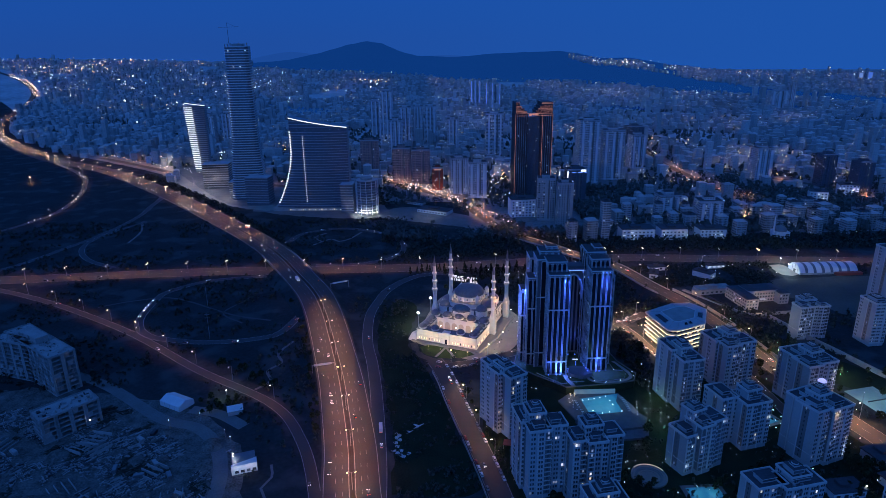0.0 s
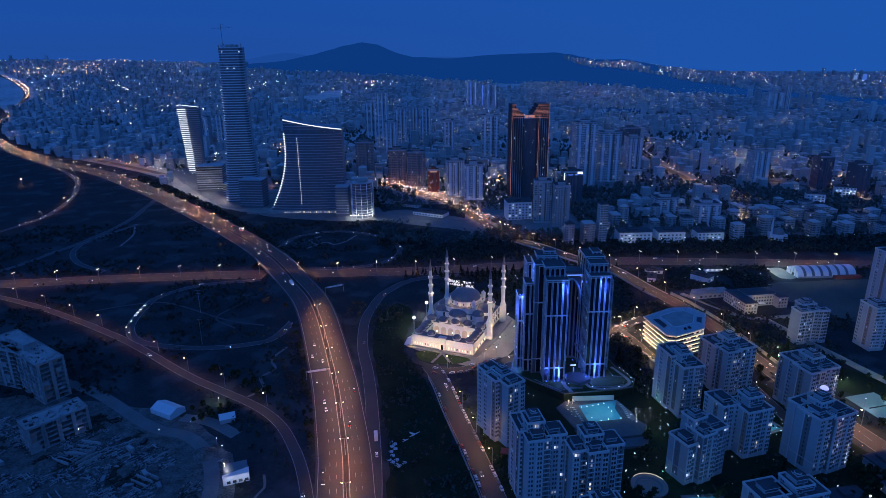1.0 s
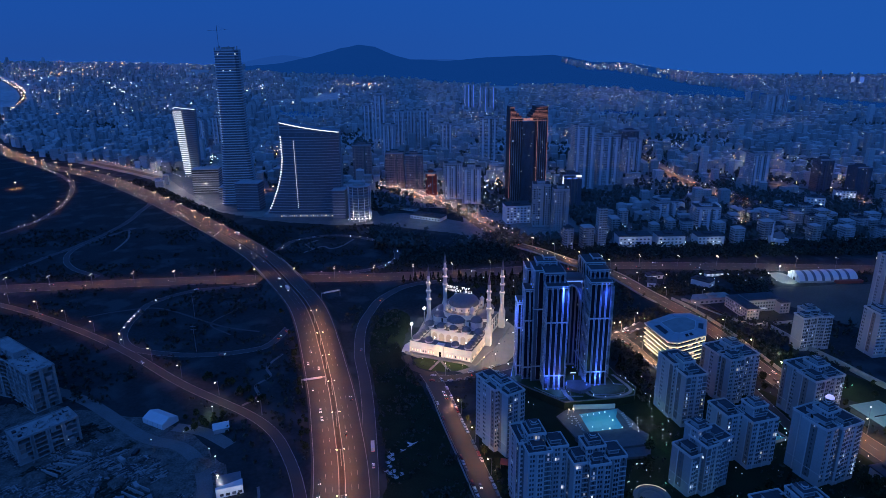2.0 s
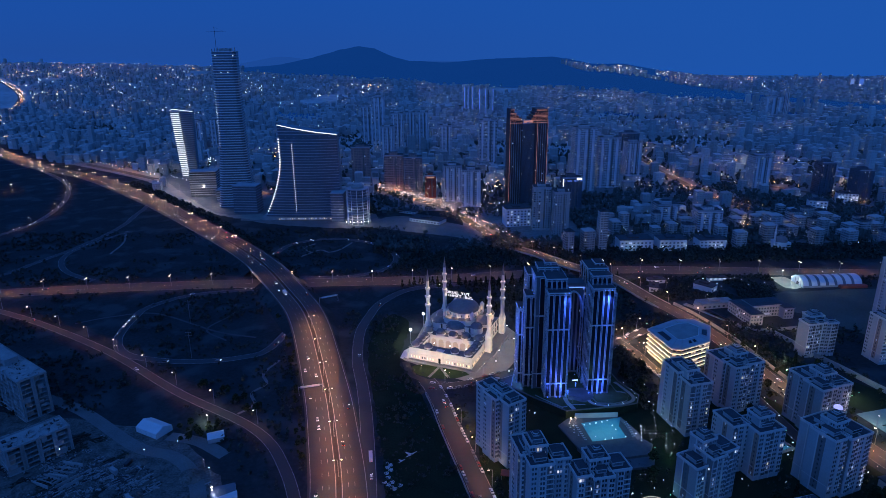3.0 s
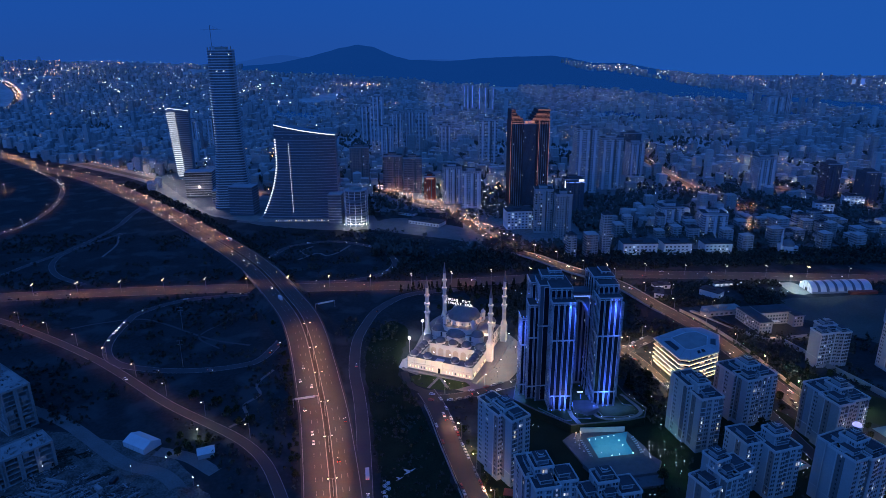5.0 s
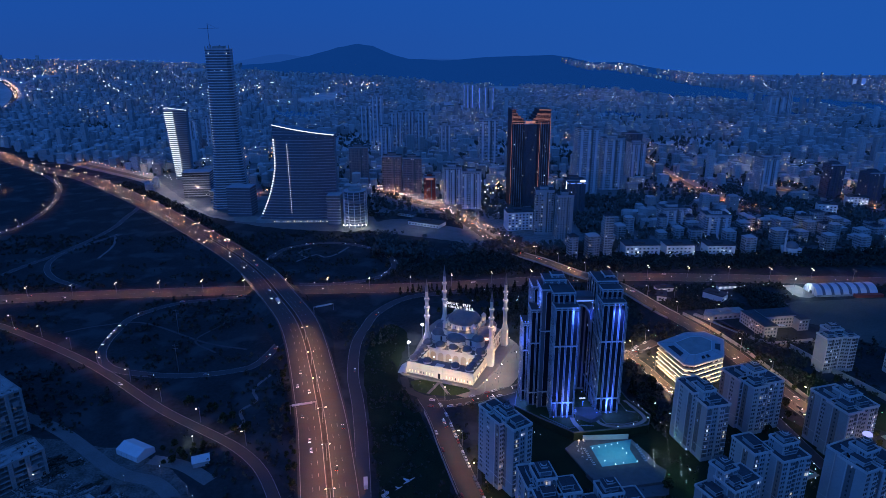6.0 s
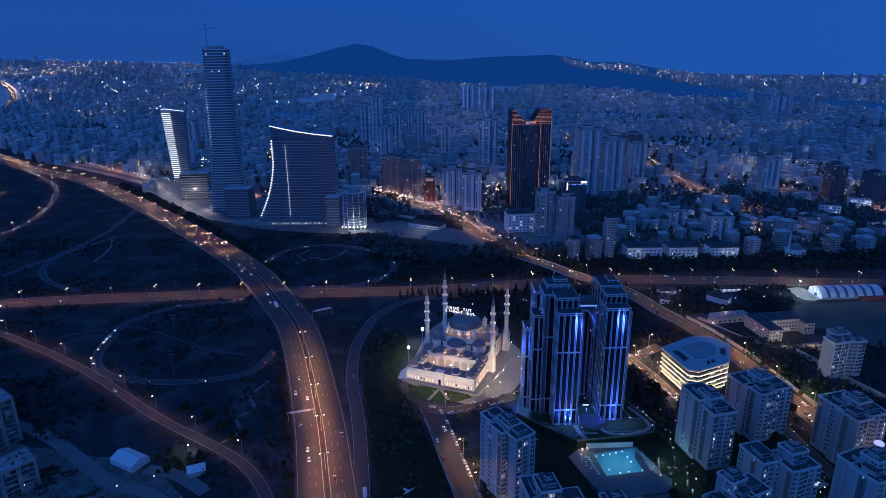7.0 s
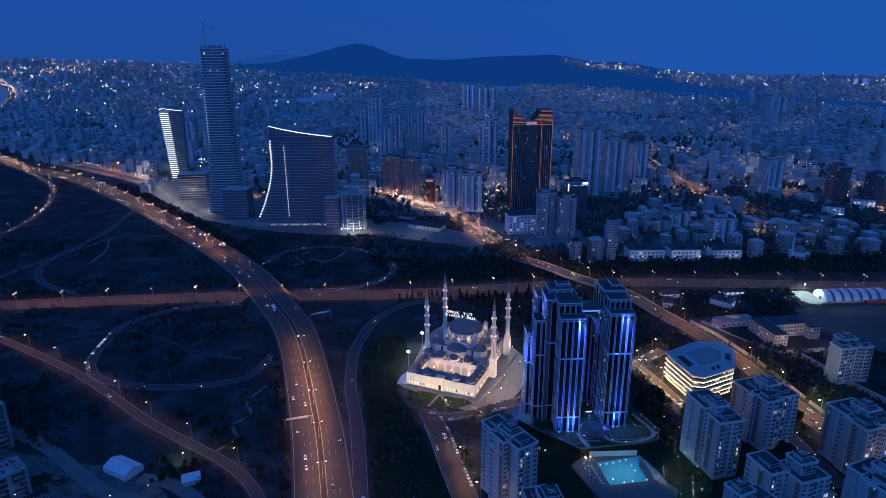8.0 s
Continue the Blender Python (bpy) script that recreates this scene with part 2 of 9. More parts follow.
# ---------------------------------------------------------------- mesh tools
class Shape:
    """Collects vertices and faces of one mesh; each face keeps the slot of its material."""

    def __init__(self):
        self.v, self.f, self.m = [], [], []

    def quad(self, a, b, c, d, mi=0):
        k = len(self.v)
        self.v += [a, b, c, d]
        self.f.append((k, k + 1, k + 2, k + 3))
        self.m.append(mi)
        return self

    def prism(self, poly, z0, z1, mi=0, top=None, bottom=False, grow=1.0):
        """poly: counter-clockwise corners; grow: scale of the upper ring about its middle."""
        k, n = len(self.v), len(poly)
        cx, cy = sum(p[0] for p in poly) / n, sum(p[1] for p in poly) / n
        self.v += [(x, y, z0) for x, y in poly] + [(cx + (x - cx) * grow, cy + (y - cy) * grow, z1) for x, y in poly]
        for i in range(n):
            j = (i + 1) % n
            self.f.append((k + i, k + j, k + n + j, k + n + i))
            self.m.append(mi)
        self.f.append(tuple(range(k + n, k + 2 * n)))
        self.m.append(mi if top is None else top)
        if bottom:
            self.f.append(tuple(range(k + n - 1, k - 1, -1)))
            self.m.append(mi)
        return self

    def box(self, x0, x1, y0, y1, z0, z1, mi=0, top=None, bottom=True):
        return self.prism([(x0, y0), (x1, y0), (x1, y1), (x0, y1)], z0, z1, mi, top, bottom)

    def lathe(self, cx, cy, profile, seg=16, mi=0):
        k = len(self.v)
        for r, z in profile:
            self.v += [(cx + r * math.cos(6.28319 * i / seg), cy + r * math.sin(6.28319 * i / seg), z) for i in range(seg)]
        for a in range(len(profile) - 1):
            for i in range(seg):
                j = (i + 1) % seg
                self.f.append((k + a * seg + i, k + a * seg + j, k + (a + 1) * seg + j, k + (a + 1) * seg + i))
                self.m.append(mi)
        return self

    def dome(self, cx, cy, z, r, h, seg=20, rings=6, mi=0):
        return self.lathe(cx, cy, [(r * math.cos(1.5708 * i / rings) + 0.001, z + h * math.sin(1.5708 * i / rings)) for i in range(rings + 1)], seg, mi)

    def tube(self, p, q, r, seg=6, mi=0, r2=None):
        p, q = Vector(p), Vector(q)
        u = (q - p).normalized()
        a = u.orthogonal().normalized()
        b = u.cross(a)
        k = len(self.v)
        for c, rr in ((p, r), (q, r if r2 is None else r2)):
            self.v += [tuple(c + rr * (math.cos(6.28319 * i / seg) * a + math.sin(6.28319 * i / seg) * b)) for i in range(seg)]
        for i in range(seg):
            j = (i + 1) % seg
            self.f.append((k + i, k + j, k + seg + j, k + seg + i))
            self.m.append(mi)
        self.f += [tuple(range(k + seg, k + 2 * seg)), tuple(range(k + seg - 1, k - 1, -1))]
        self.m += [mi, mi]
        return self

    def mesh(self, name, mats, smooth=False):
        me = bpy.data.meshes.new(name)
        me.from_pydata(self.v, [], self.f)
        for m in mats:
            me.materials.append(m)
        if len(mats) > 1:
            me.polygons.foreach_set("material_index", self.m)
        if smooth:
            me.polygons.foreach_set("use_smooth", [True] * len(self.f))
        me.update()
        return me


def part(name, shape, mats, parent, label="", smooth=False, m=None):
    """One mesh object under a thing or under a part."""
    me = shape if isinstance(shape, bpy.types.Mesh) else shape.mesh(name, mats if isinstance(mats, (list, tuple)) else [mats], smooth)
    ob = new(name, me)
    ob.parent = parent
    if m is not None:
        ob.matrix_basis = m
    return tagged(ob, label)


def thing(name, label, category, group="", m=None, kind=""):
    ob = tagged(new(name), label, category, group, kind)
    if m is not None:
        ob.matrix_basis = m
    return ob


def setting(name, shape, mats, label="", smooth=False):
    ob = new(name, shape.mesh(name, mats if isinstance(mats, (list, tuple)) else [mats], smooth))
    return tagged(ob, label, kind="structure")


def smooth_line(pts, step=8.0):
    """A rounded line through the points, sampled about every step metres."""
    out, P = [], [Vector(p if len(p) == 3 else (*p, 0)) for p in pts]
    P = [2 * P[0] - P[1], *P, 2 * P[-1] - P[-2]]
    for i in range(1, len(P) - 2):
        n = max(1, int((P[i + 1] - P[i]).length / step))
        for k in range(n):
            t = k / n
            a, b, c, d = P[i - 1:i + 3]
            out.append(0.5 * (2 * b + (c - a) * t + (2 * a - 5 * b + 4 * c - d) * t * t + (3 * b - a - 3 * c + d) * t ** 3))
    out.append(P[-2])
    return out


def sides(line):
    """Unit vectors to the right of the line, one for each of its points."""
    out = []
    for i in range(len(line)):
        d = line[min(i + 1, len(line) - 1)] - line[max(i - 1, 0)]
        out.append(Vector((d.y, -d.x, 0)).normalized())
    return out


def ribbon(shape, line, a, b, dz=0.0, mi=0, every=None):
    """A strip between offsets a and b (to the right of the line); every=(on, off): dashes, counted in samples."""
    s = sides(line)
    for i in range(len(line) - 1):
        if every and i % sum(every) >= every[0]:
            continue
        up = Vector((0, 0, dz))
        shape.quad(tuple(line[i] + s[i] * a + up), tuple(line[i] + s[i] * b + up), tuple(line[i + 1] + s[i + 1] * b + up), tuple(line[i + 1] + s[i + 1] * a + up), mi)
    return shape


def along(line, step, start=0.0):
    """Places and headings every step metres along the line."""
    out, need = [], start
    for a, b in zip(line, line[1:]):
        L = (b - a).length
        while need <= L:
            out.append((a.lerp(b, need / L), math.degrees(math.atan2(b.y - a.y, b.x - a.x))))
            need += step
        need -= L
    return out


def lamp_data(name, kind, power, col, size=0.5, angle=None):
    d = bpy.data.lights.new(name, kind)
    d.energy, d.color = power, col
    if kind in ("POINT", "SPOT"):
        d.shadow_soft_size = size
    if kind == "SPOT":
        d.spot_size, d.spot_blend = radians(angle), 0.9
    return d


# ---------------------------------------------------------------- ground and hills
def ease(a, b, t):
    t = min(1.0, max(0.0, (t - a) / (b - a)))
    return t * t * (3 - 2 * t)


FAR_RISE = [(-0.9, 150), (-0.63, 148), (-0.47, 146), (-0.22, 100), (0.04, 55), (0.39, 22), (0.72, 0), (0.9, 0)]


def far_rise(u):
    for (a, za), (b, zb) in zip(FAR_RISE, FAR_RISE[1:]):
        if u <= b:
            return za + (zb - za) * min(1, max(0, (u - a) / (b - a)))
    return 0.0


def ground_z(x, y):
    if y < 1500:
        return 0.0
    z = far_rise(x / y) * ease(1700, 4700, y)
    return z


g = Shape()
gx = [-5200 + 10400 * i / 130 for i in range(131)]
gy = [-1600, -800, -200, 200, 600, 1000, 1500] + [1500 + 3450 * i / 60 for i in range(1, 61)]
for y in gy:
    g.v += [(x, y, ground_z(x, y)) for x in gx]
nx = len(gx)
for j in range(len(gy) - 1):
    for i in range(nx - 1):
        k = j * nx + i
        g.f.append((k, k + 1, k + nx + 1, k + nx))
        g.m.append(1 if gy[j] >= 2600 else 0)
setting("ground", g, [M_GROUND, M_TOWN], "dark rough grass giving way to the streets of the town", True)

TOWN_EDGE = [(-60, 1010), (-257, 1010), (-447, 1190), (-644, 1360), (-838, 1510), (-1061, 1740), (-1247, 1970), (-1500, 2380), (-1700, 2640)]
town = Shape()
rows = [790 + 25 * i for i in range(76)]
for y in rows:
    if y < 1010:
        x0 = 60
    else:
        x0 = next((xa + (xb - xa) * (y - ya) / max(1, yb - ya) for (xa, ya), (xb, yb) in zip(TOWN_EDGE[1:], TOWN_EDGE[2:]) if ya <= y <= yb), -1750)
    x0 += 12 * noise.noise((y * 0.02, 3.1, 0))
    town.v += [(x0 + (2700 - x0) * i / 60, y, ground_z(x0 + (2700 - x0) * i / 60, y) + 0.02) for i in range(61)]
for j in range(len(rows) - 1):
    for i in range(60):
        k = j * 61 + i
        town.f.append((k, k + 1, k + 62, k + 61))
        # rows past y 1500 take the haze-lifted ground colour
        town.m.append(0 if rows[j] > 1500 else 1)
setting("ground_town", town, [M_TOWN, M_YARD], "grey streets and yards between the town's houses", True)

# wooded hills, the last thing before the sky: crest and foot by bearing (x / y)
CREST = [(-0.27, 118), (-0.235, 124), (-0.204, 136), (-0.157, 179), (-0.118, 230), (-0.088, 252), (-0.065, 238), (-0.038, 184), (-0.014, 150), (0.037, 138), (0.106, 160), (0.203, 173), (0.231, 155), (0.26, 124), (0.313, 117), (0.37, 72), (0.44, 34), (0.50, 8), (0.58, 0)]
FOOT = [(-0.27, 4250), (-0.203, 3960), (-0.085, 3960), (-0.034, 3900), (0.037, 3580), (0.172, 3500), (0.277, 3380), (0.40, 2930), (0.49, 2760), (0.62, 2560), (0.73, 2290)]
WOOD_TOP = [(0.0, 1.0), (0.19, 0.95), (0.23, 0.72), (0.30, 0.62), (0.36, 0.55), (0.44, 0.36), (0.55, 0.14), (0.74, 0.09)]


def by_bearing(table, u):
    for (a, za), (b, zb) in zip(table, table[1:]):
        if u <= b:
            return za + (zb - za) * min(1, max(0, (u - a) / (b - a)))
    return table[-1][1]


def hill_z(x, y):
    u = x / y
    foot = by_bearing(FOOT, u)
    s = (y - foot) / (4700 - foot)
    if s <= 0 or not -0.29 < u < 0.60:
        return -50.0
    s = min(1.0, s)
    low = far_rise(u) * ease(1700, 4700, foot)
    crest = by_bearing(CREST, u) + 4 * noise.noise((u * 26, 1.3, 0)) + 2.5 * noise.noise((u * 80, 5.3, 0))
    lump = 9 * noise.noise((x * 0.006, y * 0.006, 4)) + 5 * noise.noise((x * 0.02, y * 0.02, 4))
    return low - 2 + (crest - low) * s ** 1.15 + lump * math.sin(math.pi * s)


hills = Shape()
hu = [-0.285 + 0.88 * i / 240 for i in range(241)]
for j in range(25):
    for u in hu:
        y = by_bearing(FOOT, u) + (4700 - by_bearing(FOOT, u)) * j / 24
        hills.v.append((u * y, y, hill_z(u * y, y + 0.01)))
for j in range(24):
    for i in range(240):
        k = j * 241 + i
        hills.f.append((k, k + 1, k + 242, k + 241))
        hills.m.append(0)
setting("backdrop_hills", hills, M_HILL, "wooded hills beyond the city, glowing haze blue", True)
ridge = Shape()
ru = [-0.75 + 1.6 * i / 120 for i in range(121)]
for z_ in (0, 1):
    for u in ru:
        top = 120 + 62 * math.exp(-((u + 0.20) / 0.055) ** 2) + 26 * math.exp(-((u - 0.02) / 0.07) ** 2) + 6 * noise.noise((u * 14, 2.2, 0)) - 150 * ease(0.05, 0.6, u)
        ridge.v.append((u * 4880, 4880, top * z_ - 160 * (1 - z_)))
for i in range(120):
    ridge.f.append((i, i + 1, i + 122, i + 121))
    ridge.m.append(0)
setting("backdrop_ridge", ridge, M_RIDGE, "ridge on the horizon, glowing faint haze blue", True)


# ---------------------------------------------------------------- roads
def deck_z(y):
    return 6.0 * ease(490, 600, y) * (1 - ease(770, 930, y))


def on_deck(pts):
    return [(x, y, deck_z(y) + 0.10) for x, y in pts]


MEDIAN = [(-34, 225), (-40, 262), (-46.5, 300), (-52.5, 345), (-61, 390), (-69.5, 432), (-79.5, 473), (-90, 514), (-102, 556), (-117, 597), (-142, 648),
          (-174, 710), (-206, 762), (-257, 836), (-330, 935), (-447, 1078), (-540, 1182), (-644, 1292), (-740, 1370), (-838, 1440), (-950, 1545), (-1061, 1663), (-1247, 1890),
          (-1370, 2090), (-1430, 2230), (-1520, 2480), (-1640, 2760), (-1790, 3020), (-2080, 3400), (-2450, 3800), (-2900, 4300)]
hw = smooth_line(on_deck(MEDIAN), 10)
for p in hw:
    p.z = max(p.z, ground_z(p.x, p.y) + 0.10)
near_hw = [p for p in hw if p.y < 1000]

r = Shape()
ribbon(r, hw, -18.5, 17.5)
setting("road_highway", r, M_ASPHALT, "worn asphalt highway with two carriageways")
r = Shape()
ribbon(r, hw, -1.3, 1.1, 0.35)
ribbon(r, hw, -1.3, -1.31, 0.0)
setting("median_strip", r, M_MEDIAN, "low dark planted median between the carriageways")
r = Shape()
for off in (-16.9, -2.0, 1.8, 16.0):
    ribbon(r, [p for p in hw if p.y < 1300], off - 0.16, off + 0.16, 0.02)
fine_hw = smooth_line(on_deck(MEDIAN[:15]), 4)
for off in (-9.8, -5.9, 5.5, 9.3):
    ribbon(r, fine_hw, off - 0.08, off + 0.08, 0.02, every=(1, 2))
setting("lane_marking", r, M_PAINT, "white painted lane lines on the highway")

# embankment under the raised part, and the bridge over the cross road
e = Shape()
s = sides(near_hw)
for i in range(len(near_hw) - 1):
    a, b = near_hw[i], near_hw[i + 1]
    if 672 < a.y < 715 or max(a.z, b.z) < 0.25:
        continue
    for off, sg in ((-18.6, -1), (17.6, 1)):
        wa, wb = 1.6 * a.z, 1.6 * b.z
        p0, p1 = a + s[i] * off, b + s[i + 1] * off
        q0, q1 = a + s[i] * (off + sg * wa), b + s[i + 1] * (off + sg * wb)
        p0.z, p1.z, q0.z, q1.z = a.z - 0.06, b.z - 0.06, 0.0, 0.0
        quad = [tuple(p0), tuple(p1), tuple(q1), tuple(q0)]
        e.quad(*(quad if sg < 0 else quad[::-1]))
setting("embankment", e, M_GROUND, "grassed embankment slopes beside the raised highway")

bridge = thing("road_bridge", "concrete highway bridge with parapets over the cross road", "bridge", kind="structure")
deck = Shape()
bl = [p for p in near_hw if 655 < p.y < 735]
bs = sides(bl)
for i in range(len(bl) - 1):
    for za, zb, oa, ob_ in ((-0.08, -1.4, -18.6, -18.6), (-1.4, -0.08, 17.6, 17.6), (-1.4, -1.4, -18.6, 17.6)):
        deck.quad(tuple(bl[i] + bs[i] * oa + Vector((0, 0, za))), tuple(bl[i + 1] + bs[i + 1] * oa + Vector((0, 0, za))), tuple(bl[i + 1] + bs[i + 1] * ob_ + Vector((0, 0, zb))), tuple(bl[i] + bs[i] * ob_ + Vector((0, 0, zb))))
part("bridge_deck", deck, M_CONC, bridge)
for off in (-18.4, 17.2):
    rail = Shape()
    ribbon(rail, bl, off, off + 0.3, 0.9)
    for i in range(len(bl) - 1):
        for o in (off, off + 0.3):
            rail.quad(tuple(bl[i] + bs[i] * o), tuple(bl[i + 1] + bs[i + 1] * o), tuple(bl[i + 1] + bs[i + 1] * o + Vector((0, 0, 0.9))), tuple(bl[i] + bs[i] * o + Vector((0, 0, 0.9))))
    part("parapet", rail, M_CONC, bridge)
for k in (0.3, 0.5, 0.7):
    i = int(k * (len(bl) - 1))
    for o in (-13, -5, 4, 12):
        c = bl[i] + bs[i] * o
        part("pier", Shape().lathe(c.x, c.y, [(0.7, 0), (0.7, 4.6), (1.0, 4.75)], 10), M_CONC, bridge)


def road(name, pts, width, label, mat_=M_ASPHALT, lift=0.06, edges=True, dash=False):
    line = smooth_line(pts, 6)
    for p in line:
        p.z = max(p.z, ground_z(p.x, p.y)) + lift
    r = Shape()
    ribbon(r, line, -width / 2, width / 2)
    setting(name, r, mat_, label)
    if edges:
        r = Shape()
        for off in (-width / 2 + 0.4, width / 2 - 0.4):
            ribbon(r, line, off - 0.1, off + 0.1, 0.02)
        if dash:
            ribbon(r, line, -0.1, 0.1, 0.02, every=(1, 1))
        setting("lane_marking", r, M_PAINT, "thin white painted edge lines")
    return line


cross = road("road_cross", [(-900, 655), (-620, 664), (-477, 668), (-358, 677), (-233, 683), (-129, 682), (-13, 683), (58, 689), (150, 699), (229, 703), (357, 691), (523, 672), (700, 655), (1000, 640)], 25, "straight asphalt highway lit orange by street lamps", dash=True)
collector = road("road_collector", [(-30, 225), (-31, 262), (-31.5, 300), (-34, 340), (-41, 409), (-47.5, 455), (-55, 497), (-57.5, 548), (-52.5, 583), (-42, 620), (-13, 655), (40, 667)], 9.5, "collector lane curving away from the highway", M_RAMP, 0.04)
left_ramp = road("road_ramp", [(-620, 690), (-540, 670), (-458, 637), (-375, 594), (-271, 524), (-187, 453), (-116, 400), (-86, 354), (-68, 299), (-58, 240)], 7.8, "long ramp road curving down to the highway", M_ASPHALT, 0.05)
loop_near = road("road_loop", [(-106, 590), (-121, 566), (-134, 520), (-150, 508), (-179, 502), (-214, 504), (-253, 518), (-274, 550), (-279, 600), (-275, 622), (-247, 650), (-200, 662), (-150, 668)], 8, "narrow loop ramp curving through dark grass", M_RAMP, 0.05)
loop_far = road("road_loop", [(-190, 745), (-184, 788), (-168, 830), (-117, 849), (-60, 820), (-32, 768), (-41, 724), (-79, 700), (-133, 697)], 8, "narrow loop ramp curving through dark grass", M_RAMP, 0.05)
loop_left = road("road_loop", [(-369, 702), (-411, 731), (-437, 764), (-449, 798), (-446, 828), (-432, 868), (-414, 905)], 7, "narrow loop ramp curving through dark grass", M_RAMP, 0.05)
ramp_west = road("road_loop", [(-470, 1095), (-452, 1058), (-446, 999), (-439.5, 952), (-439.5, 909), (-443.5, 870), (-452, 830), (-457.5, 808), (-469, 776), (-480, 738), (-500, 700)], 8, "narrow ramp falling through dark grass", M_RAMP, 0.055)
loop_west = road("road_loop", [(-823, 1409), (-739, 1321), (-673, 1236), (-634, 1162), (-604, 1085), (-587, 1020), (-579, 959), (-584, 925), (-603, 866), (-640, 800)], 8, "ramp road lit by a row of lamps", M_RAMP, 0.05)


def diag_z(y):
    return 6.0 * ease(590, 650, y) * (1 - ease(745, 800, y))


diag = road("road_boulevard", [(-85, 1175, 0), (-25, 1095, 0), (25, 1030, 0), (60, 960, 0), (82, 890, 0), (106, 812, diag_z(812)), (140, 748, 6), (172, 702, 6), (206, 662, 6), (230, 612, 2), (247, 574, 0), (258, 530, 0), (263, 496, 0), (268, 445, 0), (279, 378, 0), (289, 332, 0), (300, 270, 0)], 16, "city boulevard lit orange by street lamps", M_ASPHALT, 0.08, dash=True)
street = road("road_street", [(2, 461), (7, 447), (12, 428), (18.5, 393.5), (30.5, 337), (38.5, 294), (46, 240)], 14, "side street lined with parked cars", M_ASPHALT, 0.07)
lawn_lane = road("road_street", [(-15, 492), (-12.5, 478), (-8.5, 468), (0, 461), (8, 457), (16, 455)], 6, "narrow lane curving round the mosque's lawn", M_ASPHALT, 0.055, edges=False)
mall_street = road("road_street", [(4, 452), (18, 451), (38, 456), (70, 470), (120, 496), (160, 509), (174, 521), (188, 531), (204, 543)], 10, "short street full of cars beside the mosque", M_ASPHALT, 0.05)
hex_street = road("road_street", [(168, 528), (178, 500), (184, 470), (192, 448), (215, 440), (262, 452)], 9, "service street round the lit office block", M_ASPHALT, 0.045)
right_street = road("road_street", [(246, 360), (244, 400), (243, 430), (247, 460)], 9, "side street between apartment towers", M_ASPHALT, 0.05)

school_road = road("road_street", [(240, 662), (250, 641), (267, 613), (279, 578), (287, 545), (298, 529), (320, 532)], 7, "narrow lit road beside the school wall", M_RAMP, 0.05, edges=False)

# ridge of the boulevard's bridge
bb = thing("road_bridge", "concrete boulevard bridge on round piers over the highway", "bridge", kind="structure")
dl = [p for p in diag if p.z > 0.6]
ds = sides(dl)
dk = Shape()
for i in range(len(dl) - 1):
    for za, zb, oa, ob_ in ((-0.05, -1.5, -8, -8), (-1.5, -0.05, 8, 8), (-1.5, -1.5, -8, 8), (0.9, -0.05, -8, -8), (-0.05, 0.9, 8, 8)):
        dk.quad(tuple(dl[i] + ds[i] * oa + Vector((0, 0, za))), tuple(dl[i + 1] + ds[i + 1] * oa + Vector((0, 0, za))), tuple(dl[i + 1] + ds[i + 1] * ob_ + Vector((0, 0, zb))), tuple(dl[i] + ds[i] * ob_ + Vector((0, 0, zb))))
part("bridge_deck", dk, M_CONC, bb)
for k in range(1, 8):
    i = int(k / 8 * (len(dl) - 1))
    for o in (-5, 5):
        c = dl[i] + ds[i] * o
        part("pier", Shape().lathe(c.x, c.y, [(0.8, 0), (0.8, max(0.3, c.z - 1.6)), (1.1, max(0.4, c.z - 1.45))], 10), M_CONC, bb)


def patch(name, pts, mat_, label, z=0.03, wobble=0.0):
    """A flat piece of ground with a rounded outline."""
    line = smooth_line([*pts, pts[0]], 6)[:-1]
    s = Shape()
    s.v = [(p.x + wobble * noise.noise((p.x * 0.1, p.y * 0.1, 1)), p.y + wobble * noise.noise((p.x * 0.1, p.y * 0.1, 5)), z) for p in line]
    s.f, s.m = [tuple(range(len(line)))], [0]
    return setting(name, s, mat_, label)


patch("pavement_mosque", [(-16, 494), (40, 456), (76, 490), (82, 545), (40, 600), (10, 590)], M_PAVE, "pale paved court round the mosque", 0.03)
patch("lawn_mosque", [(-9.5, 484), (-7.5, 473.5), (-3.5, 468.4), (5, 464), (15, 461.8), (26, 462.6), (36, 467.5), (33, 472), (12, 481), (-2, 487)], M_MOWN, "floodlit half-round lawn before the mosque", 0.085)
for px_, py_ in ((3.6, 465.2), (19.5, 462.6)):
    walk_ = Shape()
    ribbon(walk_, smooth_line([(12.8, 482), (px_, py_)], 3), -1.1, 1.1, 0.10)
    setting("path_mosque", walk_, M_PAVE, "pale path across the mosque's lawn")
patch("lawn_slope", [(-24, 300), (-26, 350), (-34, 410), (-44, 480), (-47, 540), (-30, 590), (-12, 560), (-20, 500), (-6, 450), (8, 400), (18, 350), (26, 300)], M_SLOPE, "dark green grass slope beside the collector lane", 0.025, 3)
patch("ground_site", [(-330, 260), (-120, 255), (-112, 310), (-130, 355), (-170, 395), (-215, 412), (-330, 420)], M_SOIL, "pale bare soil of a building site", 0.02, 5)
patch("pavement_estate", [(34, 400), (62, 425), (150, 445), (170, 420), (240, 430), (262, 380), (270, 250), (52, 250)], M_LAWN, "dark planted garden of the estate", 0.025)
patch("ground_plaza", [(-520, 1290), (-430, 1150), (-330, 1010), (-230, 935), (-100, 900), (-60, 935), (-100, 1000), (-250, 1040), (-380, 1160), (-480, 1330)], M_HAUL, "pale trampled soil of the tower site", 0.03, 8)
